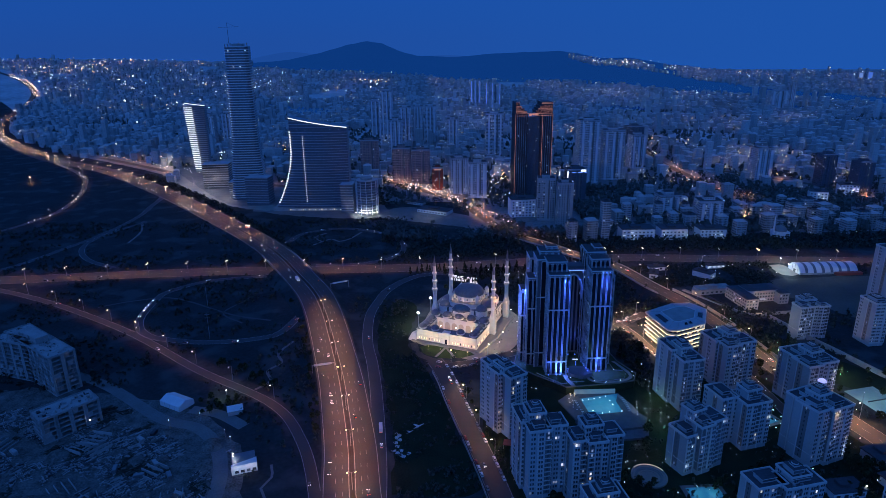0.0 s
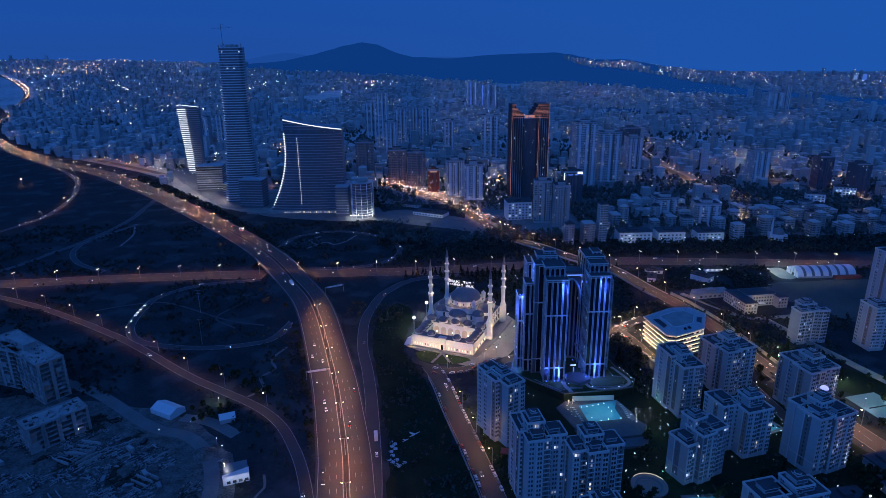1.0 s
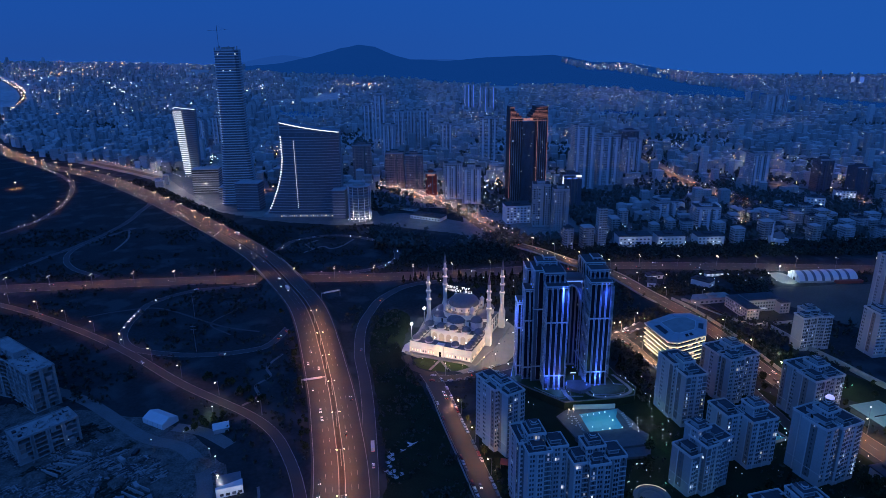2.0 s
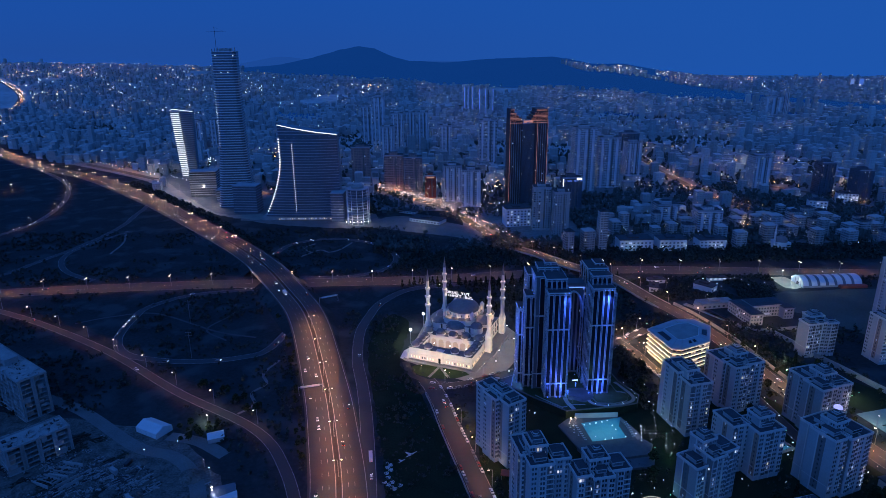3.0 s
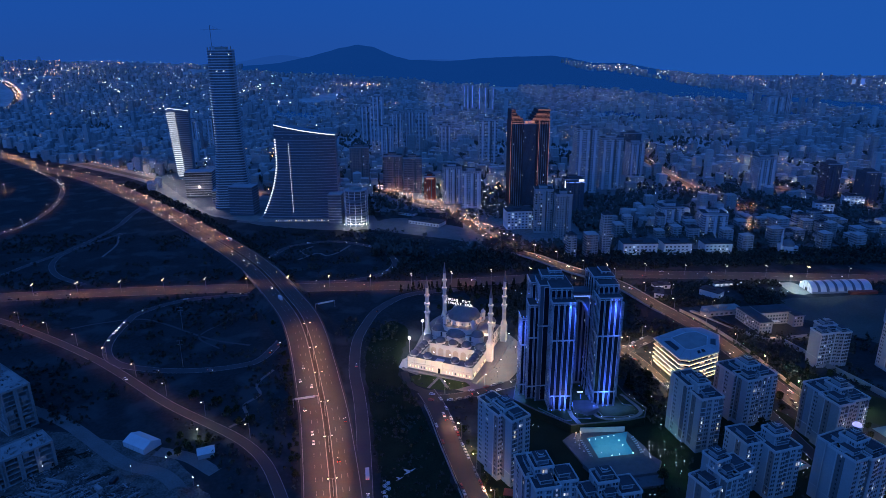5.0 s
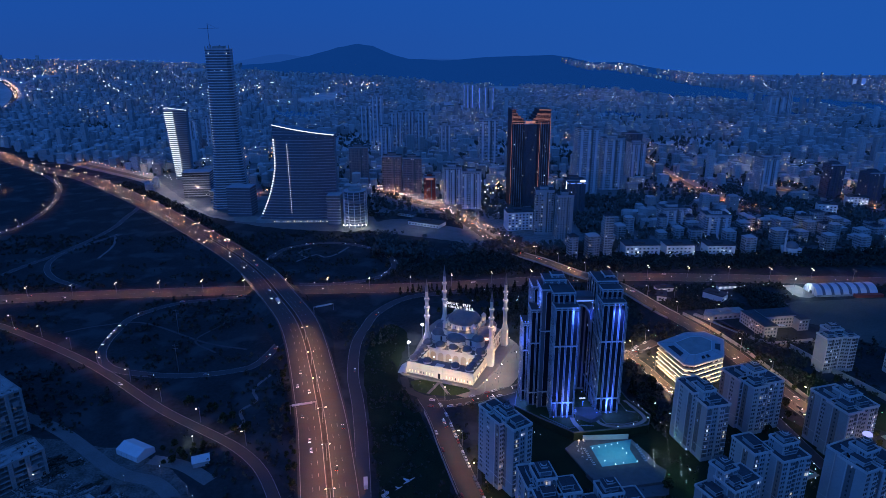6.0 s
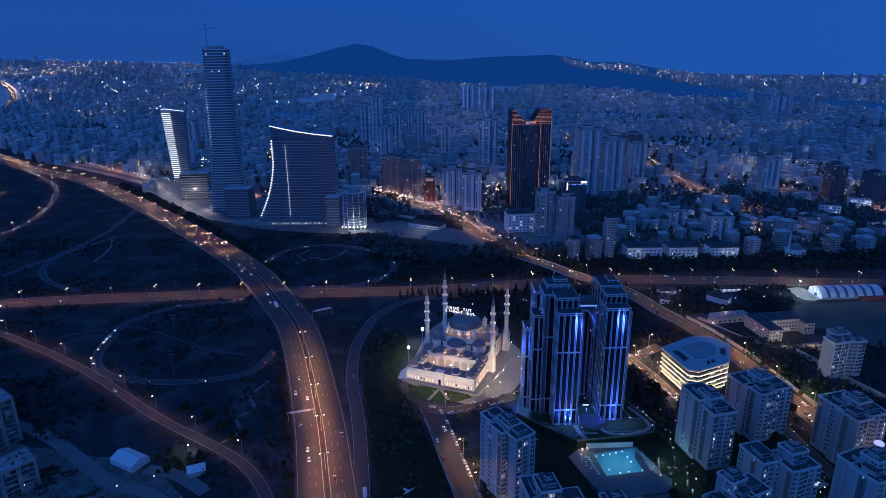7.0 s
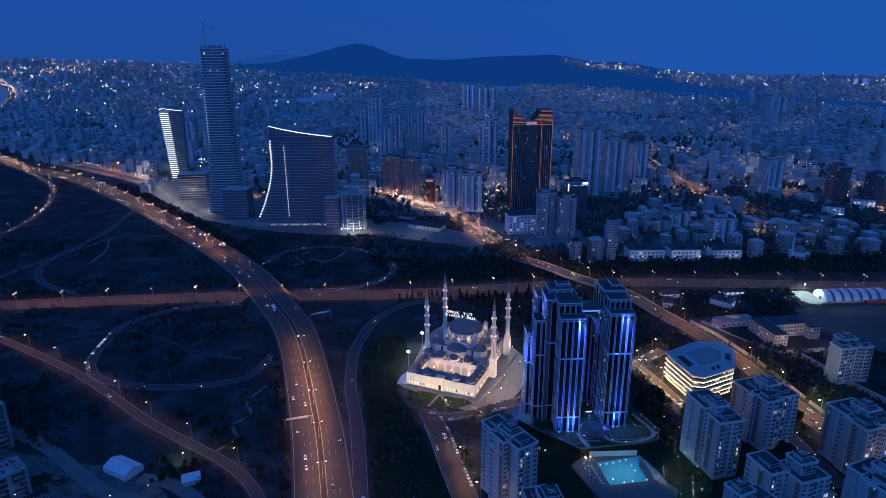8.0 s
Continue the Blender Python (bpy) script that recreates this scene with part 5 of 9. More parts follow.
for x0, y0 in ((104, 424), (112, 434), (118, 420)):
    lo = new("terrace_light", L_GROUND)
    lo.parent, lo.location = BT, (x0, y0, 9.0)
    part("terrace_lamp", Shape().lathe(x0, y0 + 0.6, [(0.1, 6.0), (0.1, 9.0), (0.3, 9.1), (0.02, 9.5)], 8), G_BLUEPALE, BT)

# pool terrace before the towers
PT = thing("pool_terrace", "raised terrace with a lit turquoise swimming pool and lamps", "pool", m=pose(0, 0, 0))
part("terrace", Shape().prism([(90.5, 393), (99, 364), (144, 368), (142, 384), (136, 401), (99, 401)], 0, 1.0), M_DECK, PT, "dark paved deck")
part("path", ribbon(Shape(), smooth_line([(118, 430), (117, 418), (118.5, 412), (124, 408.5), (133, 408), (146, 412), (150, 420), (143, 440)], 2), -1.3, 1.3, 6.06), M_PAVE, BT, "curved pale terrace path")
part("path", ribbon(Shape(), smooth_line([(101, 420), (101, 414), (103, 408), (104, 404)], 2), -1.6, 1.6, 6.06), M_PAVE, BT, "curved pale terrace path")
part("pool_basin", Shape().prism([(106.9, 394.7), (109.0, 373.6), (132.4, 376.8), (131.5, 390), (135.6, 400.4), (118, 397)], 1.0, 1.06), M_WATER, PT, "bright turquoise water")
for x, y in ((108.2, 392.4), (112.5, 393.3), (116.9, 394.2), (121.2, 395.4), (125.5, 396.6), (127.2, 391.0), (128.0, 386.1), (132.1, 377.5), (123.2, 376.6), (117.9, 375.5), (112.2, 378.9)):
    part("pool_lamp", Shape().lathe(x, y, [(0.3, 1.0), (0.3, 1.4), (0.02, 1.6)], 6), G_POOL, PT)
for x, y in ((99.9, 396.4), (103.1, 397.0)):
    part("deck_lamp", Shape().lathe(x, y, [(0.08, 1.0), (0.08, 3.8), (0.55, 4.0), (0.55, 4.4), (0.05, 4.8)], 8), G_RIBBON, PT, "warm lamp on a post")
lo = new("deck_light", lamp_data("deck_light", "POINT", 900, (1.0, 0.80, 0.55), 0.4))
lo.parent, lo.location = PT, (101.5, 395.4, 4.4)
part("deck_wall", Shape().box(104, 134, 401.2, 401.8, 0, 4.4), M_PIER, PT, "pale low wall behind the deck")
part("terrace", Shape().prism([(97, 366), (104, 350), (140, 356), (146, 366), (142, 372)], 0, 3.0), M_DECK, PT)
part("terrace", Shape().prism([(120, 344), (140, 346), (144, 356), (122, 353)], 0, 1.6), M_DECK, PT)
def lounger():
    t = thing("sun_lounger", "pale sun lounger on the dark pool deck", "sun lounger", "pool loungers")
    part("seat", Shape().box(-0.35, 0.35, -1.0, 0.45, 0.28, 0.40), M_WHITE, t)
    part("backrest", Shape().quad((-0.35, 0.45, 0.40), (0.35, 0.45, 0.40), (0.35, 1.0, 0.85), (-0.35, 1.0, 0.85)).quad((-0.35, 1.0, 0.78), (0.35, 1.0, 0.78), (0.35, 0.45, 0.30), (-0.35, 0.45, 0.30)), M_WHITE, t)
    for u in (-0.28, 0.28):
        part("leg_frame", Shape().box(u - 0.04, u + 0.04, -0.9, 0.6, 0, 0.28), M_DARKMETAL, t)
    return t


def parasol():
    t = thing("garden_table", "small round table under a closed parasol on the deck", "table", "deck tables")
    part("tabletop", Shape().lathe(0, 0, [(0.02, 0.76), (0.6, 0.76), (0.6, 0.72), (0.02, 0.72)], 12), M_WHITE, t)
    part("pedestal", Shape().lathe(0, 0, [(0.3, 0), (0.3, 0.05), (0.05, 0.08), (0.05, 0.72)], 8), M_DARKMETAL, t)
    part("parasol", Shape().lathe(0, 0, [(0.03, 0.76), (0.03, 1.5), (0.16, 1.6), (0.05, 2.7)], 8), M_RES, t)
    return t


LG, PS = lounger(), parasol()
rows_ = [(102.5 + 0.32 * k, 391.5 - 2.3 * k, 70) for k in range(8)] + [(137 + 0.1 * k, 394 - 2.3 * k, -80) for k in range(8)]
for k, (x, y, a) in enumerate(rows_):
    if k == 0:
        LG.matrix_basis = pose(x, y, 1.0, 0, 0, a)
    else:
        copy_thing(LG, pose(x, y, 1.0, 0, 0, a))
tables_ = [(98.5, 394), (100.5, 391), (98.0, 389), (100.0, 386.5), (99.2, 383), (101.3, 380), (101, 398.5), (104.5, 399.2)]
for k, (x, y) in enumerate(tables_):
    if k == 0:
        PS.matrix_basis = pose(x, y, 1.0)
    else:
        copy_thing(PS, pose(x, y, 1.0))
part("path", Shape().prism([(99, 364), (144, 368), (143.4, 372), (98, 368)], 1.0, 1.05), M_PAVE, PT, "pale paved edge of the deck")
part("path", Shape().prism([(139, 372), (143, 372.5), (141.5, 384), (136, 400), (133.5, 400), (137.5, 386)], 1.0, 1.05), M_PAVE, PT, "pale paved edge of the deck")
L_POOL = lamp_data("pool_light", "POINT", 400, (0.36, 0.88, 1.0), 3.0)
for x, y in ((113, 388), (113, 379), (122, 383), (129, 381), (128, 392), (120, 391)):
    lo = new("pool_light", L_POOL)
    lo.parent, lo.location = PT, (x, y, 7.0)


# ---------------------------------------------------------------- lit office block with ribbon floors
HX = thing("office_building", "polygonal office block with warm lit ribbon floors and pale roof", "office building", m=pose(0, 0, 0))
HEX = [(192.4, 460.2), (199.3, 457.5), (227, 470), (240, 498), (231, 513), (215, 512), (186.1, 495.4)]
hc = (sum(p[0] for p in HEX) / 7, sum(p[1] for p in HEX) / 7)


def inset(poly, d, c=hc):
    return [(c[0] + (x - c[0]) * (1 - d / 26), c[1] + (y - c[1]) * (1 - d / 26)) for x, y in poly]


part("core", Shape().prism(inset(HEX, 2.6), 0, 22.2), M_PAVE, HX, "pale inner wall behind the galleries")
MID = inset(HEX, 2.5)
rx_ = random.Random(5)
for f in range(6):
    z = 2.4 + f * 3.75
    ring = inset(HEX, 0.0 if f > 0 else 1.0)
    part("floor_slab", Shape().prism(ring, z, z + 0.9, bottom=True), M_MARBLE, HX, "pale stone floor band")
    for (ax, ay), (bx, by) in zip(ring, ring[1:] + ring[:1]):
        d_ = Vector((bx - ax, by - ay, 0)).normalized()
        n_ = Vector((d_.y, -d_.x, 0)) * 0.12
        part("lit_ribbon", Shape().prism([(ax + n_.x, ay + n_.y), (bx + n_.x, by + n_.y), (bx, by), (ax, ay)], z + 0.44, z + 0.86), G_GALLERY, HX, "warm glowing strip")
for (ax, ay), (bx, by) in zip(MID, MID[1:] + MID[:1]):
    if min(ay, by) < 480 or ax < 195:
        n_ = max(2, int(math.hypot(bx - ax, by - ay) / 2.6))
        nx_, ny_ = (by - ay) / math.hypot(bx - ax, by - ay), -(bx - ax) / math.hypot(bx - ax, by - ay)
        for f in range(5):
            z = 3.6 + f * 3.75
            glass, warm = Shape(), Shape()
            for k in range(n_):
                u0, u1 = (k + 0.14) / n_, (k + 0.86) / n_
                p, q = (ax + (bx - ax) * u0, ay + (by - ay) * u0), (ax + (bx - ax) * u1, ay + (by - ay) * u1)
                (warm if rx_.random() < 0.16 else glass).prism([(p[0] + nx_ * 0.1, p[1] + ny_ * 0.1), (q[0] + nx_ * 0.1, q[1] + ny_ * 0.1), q, p], z, z + 1.9)
            tagged(part("glazing", glass, M_STRIPGLASS, HX, "dark gallery glazing"), kind="stuff")
            if warm.v:
                tagged(part("glazing", warm, G_WINWARM, HX, "lit gallery glazing"), kind="stuff")
# hipped roof with a sunken middle
part("roof", Shape().prism(inset(HEX, -0.6), 22.0, 22.9, 0, 0, True), M_MARBLE, HX, "pale roof edge")
hip, ra, rb_ = Shape(), inset(HEX, -0.3), inset(HEX, 11.5)
for i in range(7):
    j = (i + 1) % 7
    hip.quad((*ra[i], 22.9), (*ra[j], 22.9), (*rb_[j], 24.6), (*rb_[i], 24.6))
M_SHEET = mat("roof_sheet", (0.36, 0.38, 0.40), 0.6, var=0.25, scale=0.12, fine=1.0, bump=0.15)
part("roof_slope", hip, M_SHEET, HX, "pale sloping sheet roof")
part("roof", Shape().prism(rb_, 24.0, 24.5), M_CONC, HX, "pale flat middle of the roof")
for i in range(7):
    j = (i + 1) % 7
    part("roof_kerb", Shape().tube((*rb_[i], 24.6), (*rb_[j], 24.6), 0.25, 5), M_WHITE, HX)
    part("hip_ridge", Shape().tube((*ra[i], 22.95), (*rb_[i], 24.65), 0.16, 5), M_CONC, HX)


def roof_light(i, u0, u1, v0, v1):
    """A dark glazed panel lying in slope i; u along the eaves, v up the slope."""
    j = (i + 1) % 7
    A, B, C, D = (Vector((*ra[i], 22.98)), Vector((*ra[j], 22.98)), Vector((*rb_[j], 24.68)), Vector((*rb_[i], 24.68)))
    at = lambda u, v: (A * (1 - u) + B * u) * (1 - v) + (D * (1 - u) + C * u) * v
    c = [at(u0, v0), at(u1, v0), at(u1, v1), at(u0, v1)]
    part("skylight", Shape().quad(*[tuple(p + Vector((0, 0, 0.12))) for p in c]), M_STRIPGLASS, HX, "dark glazed roof opening")
    for a_, b_ in zip(c, c[1:] + c[:1]):
        part("skylight_frame", Shape().tube(tuple(a_ + Vector((0, 0, 0.1))), tuple(b_ + Vector((0, 0, 0.1))), 0.18, 4), M_CONC, HX)


roof_light(6, 0.22, 0.78, 0.30, 0.72)
roof_light(2, 0.25, 0.72, 0.28, 0.74)
roof_light(1, 0.30, 0.44, 0.35, 0.70)
roof_light(1, 0.50, 0.64, 0.35, 0.70)
L_HEX = lamp_data("office_light", "POINT", 2300, (1.0, 0.70, 0.40), 0.6)
for x, y in ((184, 478), (188, 459), (212, 458), (236, 474), (182, 494)):
    lo = new("office_light", L_HEX)
    lo.parent, lo.location = HX, (x, y, 5)


# ---------------------------------------------------------------- the three tall towers over the interchange
def slab_tower(name, label, x, y, a, outline, floors, fl, base=0.0, wall=M_TOWERGLASS, edge=M_SLAB, band=0.9):
    """outline(k): the corners of the plan at height share k; a slab edge shows at each storey."""
    t = thing(name, label, "skyscraper", "", pose(x, y, base, 0, 0, a))
    for f in range(floors):
        z = f * fl
        k = f / floors
        part("storey_glass", Shape().prism(outline(k, 0.5), z, z + fl - band), wall, t)
        part("floor_slab", Shape().prism(outline(k, 0.0), z + fl - band, z + fl, bottom=True), edge, t)
    return t


def metro(k, ins):
    # broad foot, slight waist, wider head
    w = 18.4 - ins + 10.5 * (1 - k) ** 2.2 - 1.0 * math.sin(math.pi * k)
    d = 17 - ins
    sh = -3.0 * (1 - k) ** 1.5
    return [(-w + sh, -d + 4), (-w + 5 + sh, -d), (w - 5 + sh, -d), (w + sh, -d + 4), (w - 2 + sh, d), (-w + 2 + sh, d)]


T1 = slab_tower("unfinished_skyscraper", "very tall unfinished skyscraper with bare floor bands and a crane", -295, 1050, 4, metro, 62, 3.92, edge=M_SLABPALE, band=1.25)
part("core_top", Shape().box(-8, 8, -6, 8, 243, 247), M_CONC, T1)
for k in range(9):
    part("formwork", Shape().box(-17 + k * 4.2, -15.6 + k * 4.2, -15.5, -14.6, 243, 246.2 + (k * 7 % 3)), M_CONC, T1)
cr = Shape()
cr.tube((-13, 0, 243), (-13, 0, 278), 0.32, 4)
cr.tube((-27, 0, 271), (4, 0, 272), 0.2, 4)
cr.tube((-13, 0, 278), (0, 0, 271.8), 0.10, 4)
part("tower_crane", cr, M_DARKMETAL, T1, "thin dark tower crane")
for k in range(24):
    z = 92 + k * 4.0
    part("site_lamp", Shape().box(-20.2, -19.2, -14.2, -13.6, z, z + 0.7), G_WINWHITE, T1)
for x, z in ((-12, 236), (14, 236), (-6, 212), (4, 212)):
    part("site_lamp", Shape().box(x - 0.9, x + 0.9, -17.4, -17.1, z, z + 1.0), G_STRIP, T1)


def curved(k, ins):
    # the left flank swings out to the foot, the front bows
    w0 = -27 + ins - 30 * (max(0.0, 0.72 - k) / 0.72) ** 1.7
    w1 = 59.5 - ins
    n = 7
    front = [(w0 + (w1 - w0) * i / n, -9 + ins - 5 * math.sin(math.pi * i / n)) for i in range(n + 1)]
    return front + [(w1 - 1, 16 - ins), (w0 + 3, 16 - ins)]


T2 = slab_tower("office_tower", "broad curved tower with floor bands and white roof light line", -179, 966, -2, curved, 31, 4.0, band=0.75)
crown = Shape()
for i in range(12):
    u0, u1 = i / 12, (i + 1) / 12
    za, zb = 141 - 18 * u0 + 3.5 * u0 * u0, 141 - 18 * u1 + 3.5 * u1 * u1
    xa, xb = -27 + 86.5 * u0, -27 + 86.5 * u1
    ya, yb = -9 - 5 * math.sin(math.pi * u0), -9 - 5 * math.sin(math.pi * u1)
    crown.quad((xa, ya, 123), (xb, yb, 123), (xb, yb, zb), (xa, ya, za))
    crown.quad((xa, ya, za), (xb, yb, zb), (xb, 16, zb), (xa, 16, za))
crown.quad((-27, 16, 123), (-27, -9, 123), (-27, -9, 141), (-27, 16, 141))
crown.quad((59.5, -9, 123), (59.5, 16, 123), (59.5, 16, 126.5), (59.5, -9, 126.5))
part("crown", crown, M_TOWERGLASS, T2)
for k in range(4):
    z, n_ = 127.2 + 4 * k, 0
    while n_ < 12 and 141 - 18 * (n_ + 1) / 12 + 3.5 * ((n_ + 1) / 12) ** 2 > z + 0.8:
        n_ += 1
    band = Shape()
    for i in range(n_):
        ua, ub = i / 12, (i + 1) / 12
        ya, yb = -9.3 - 5 * math.sin(math.pi * ua), -9.3 - 5 * math.sin(math.pi * ub)
        xa, xb = -27 + 86.5 * ua, -27 + 86.5 * ub
        band.quad((xa, ya, z), (xb, yb, z), (xb, yb, z + 0.75), (xa, ya, z + 0.75))
        band.quad((xa, ya, z + 0.75), (xb, yb, z + 0.75), (xb, yb + 0.35, z + 0.75), (xa, ya + 0.35, z + 0.75))
    part("floor_slab", band, M_SLAB, T2)
for i in range(12):
    line = Shape()
    u0, u1 = i / 12, (i + 1) / 12
    pa = Vector((-27 + 86.5 * u0, -9.4 - 5 * math.sin(math.pi * u0), 141 - 18 * u0 + 3.5 * u0 * u0))
    pb = Vector((-27 + 86.5 * u1, -9.4 - 5 * math.sin(math.pi * u1), 141 - 18 * u1 + 3.5 * u1 * u1))
    line.tube(pa, pb, 0.6, 5)
    part("roof_light_line", line, G_STRIP, T2, "white glowing roof line")
for k in range(30):
    z = 12 + k * 3.7
    kk = z / 128
    xe = -27 - 30 * (max(0.0, 0.72 - kk) / 0.72) ** 1.7
    part("edge_light", Shape().box(xe - 0.6, xe + 1.2, -10.0, -9.3, z, z + 1.7), G_STRIP, T2, "small white edge light")
for k in range(34):
    z = 14 + k * 3.0
    part("edge_light", Shape().box(-7.3, -6.7, -13.9, -13.4, z, z + 1.5), G_WINWHITE, T2, "small white edge light")
for k in range(26):
    if k % 5 != 3:
        part("shop_light", Shape().box(-34 + k * 3.2, -32 + k * 3.2, -16.2, -15.6, 1.2, 2.6 + 0.8 * (k % 2)), G_WINDIM if k % 3 else G_WINWARM, T2)
part("podium", Shape().box(-60, 62, -15.5, 18, 0, 4.5), M_CONC, T2)


def slim(k, ins):
    sh = 8.0 * (1 - k)
    return [(-14 + ins + sh, -10 + ins), (25 - ins - 0.4 * sh, -5 + ins), (25 - ins - 0.4 * sh, 14 - ins), (-14 + ins + sh, 14 - ins)]


T3 = slab_tower("office_tower", "slim dark tower with a ladder of white light bars", -463, 1284, 6, slim, 33, 4.0)
for k in range(33):
    z = 8 + k * 3.75
    part("light_bar", Shape().box(-14.5 + 9 * (1 - z / 132), 1.5 + 6 * (1 - z / 132), -10.9, -10.3, z, z + 1.0), G_STRIP, T3, "white glowing bar")
part("roof_light_line", Shape().tube((-14, -10, 135), (-9, -9, 137), 0.6, 5).tube((-9, -9, 137), (26, -5, 131.5), 0.5, 5), G_STRIP, T3, "white glowing roof line")
part("crown", Shape().prism(slim(1, 0), 132, 134), M_SLAB, T3)


def banded_block(x, y, w, d, h, a, label, wall=M_TOWERGLASS):
    t = thing("low_tower", label, "office building", "", pose(x, y, 0, 0, 0, a))
    for f in range(int(h / 4)):
        part("storey_glass", Shape().box(-w / 2 + 0.4, w / 2 - 0.4, -d / 2 + 0.4, d / 2 - 0.4, f * 4, f * 4 + 3.1), wall, t)
        part("floor_slab", Shape().box(-w / 2, w / 2, -d / 2, d / 2, f * 4 + 3.1, f * 4 + 4), M_SLAB, t)
    return t


banded_block(-272, 1008, 38, 26, 44, -8, "unfinished banded block at the tall tower's foot")
banded_block(-122, 946, 20, 26, 44, -4, "dark glass block beside the round tower")
banded_block(-379, 1136, 46, 30, 46, 4, "dark banded block on the tower site", M_GLASS)
banded_block(-330, 1092, 30, 24, 20, 4, "low dark banded block on the tower site", M_GLASS)
CY_ = thing("unfinished_tower", "round unfinished concrete tower lit by white work lamps", "tower", m=pose(-92, 932, 0))
for f in range(13):
    part("floor_slab", Shape().lathe(0, 0, [(0.05, f * 4 + 3.3), (16.4, f * 4 + 3.3), (16.4, f * 4 + 4.0), (0.05, f * 4 + 4.0)], 24), M_SLAB, CY_)
    if f not in (4, 9):
        part("storey_glass", Shape().lathe(0, 0, [(15.4, f * 4), (15.4, f * 4 + 3.3)], 24), M_TOWERGLASS, CY_)
part("core", Shape().lathe(0, 0, [(9, 0), (9, 55), (0.05, 55)], 12), M_CONC, CY_)
for k in range(12):
    a = 6.28319 * k / 12
    part("fin", Shape().tube((16.5 * math.cos(a), 16.5 * math.sin(a), 0), (16.5 * math.cos(a), 16.5 * math.sin(a), 51), 0.45, 5), M_SLABPALE, CY_, "pale upright fin")
L_SITE = lamp_data("site_yard_light", "POINT", 17000, (1.0, 0.90, 0.76), 0.8)
L_WORK = lamp_data("work_light", "POINT", 5000, (0.95, 1.0, 0.95), 0.6)
for x, y, z in ((0, -22, 6), (16, -16, 6), (-14, -18, 10), (-240, 110, 12), (-292, 160, 12), (-345, 235, 12), (-395, 310, 12), (-450, 400, 12), (90, -30, 10)):
    lo = new("work_light", L_WORK if x > -100 else L_SITE)
    lo.parent, lo.location = CY_, (x, y, z)
    part("lamp_mast", Shape().tube((x, y + 0.9, 0), (x, y + 0.9, z + 0.4), 0.15, 6), M_METAL, CY_)
for k in range(7):
    part("work_lamp", Shape().lathe(-16 + k * 5.3, -19, [(0.05, 5), (0.7, 5.5), (0.05, 6.2)], 6), G_WHITE, CY_)


# ---------------------------------------------------------------- dark red twin-topped tower
RT = thing("office_tower", "dark tower with red light lines and stepped twin crowns", "skyscraper", m=pose(172, 1042, 0, 0, 0, 4) @ Matrix.Diagonal((0.885, 1, 0.965, 1)))
part("wall", Shape().box(-34, -12, -16, 16, 0, 140), M_REDWALL, RT)
part("wall", Shape().box(-12, 12, -12, 16, 0, 134), M_TOWERGLASS, RT, "dark glass middle")
part("wall", Shape().box(12, 34, -16, 16, 0, 140), M_REDWALL, RT)
for sx, x0, steps in ((-1, -34, [(20, 4), (15, 4), (10, 4), (7, 6)]), (1, 34, [(30, 4), (27, 4), (24, 4), (21, 6)])):
    z = 140
    for w, h in steps:
        xa, xb = (x0, x0 + w) if sx < 0 else (x0 - w, x0)
        part("crown_step", Shape().box(xa, xb, -15, 15, z, z + h), M_REDWALL, RT)
        part("light_line", Shape().box(xa - 0.2, xb + 0.2, -15.6, -15.2, z + h - 0.6, z + h - 0.3), G_REDLED, RT, "red glowing line")
        part("light_line", Shape().box(xa - 0.2, xb + 0.2, -15.6, -15.2, z + h - 2.5, z + h - 2.2), G_REDLED, RT, "red glowing line")
        z += h
for x in (-34.4, 15.5, 34.2):
    part("light_line", Shape().box(x - 0.16, x + 0.16, -16.6, -16.1, 6, 140), G_REDLED, RT, "red glowing line")
for z in (136.0, 139.6):
    part("light_line", Shape().box(-34, 34, -16.6, -16.1, z, z + 0.35), G_REDLED, RT, "red glowing line")
part("sign", Shape().box(-9, -4, -12.9, -12.4, 136, 139).box(-3, 1, -12.9, -12.4, 137, 139).box(2, 8, -12.9, -12.4, 136.5, 140), G_REDLED, RT, "red glowing sign shapes")
rr = random.Random(5)
for k in range(24):
    x, z = rr.uniform(-30, 30), rr.uniform(8, 128)
    yf = -16.05 if abs(x) > 12 else -12.05
    part("window", Shape().box(x - 0.7, x + 0.7, yf - 0.1, yf, z, z + 1.4), rr.choice([G_WINWARM, G_WINWHITE, G_WINDIM]), RT)
for x in (-31, -27, -23, -19, -15, 18, 22, 26, 30):
    part("mullion", Shape().box(x - 0.25, x + 0.25, -16.25, -16.0, 0, 138), M_SLAB, RT)
for k in range(14):
    part("mullion", Shape().box(-10 + k * 1.6 - 0.15, -10 + k * 1.6 + 0.15, -12.3, -12.0, 0, 133), M_REDWALL, RT)


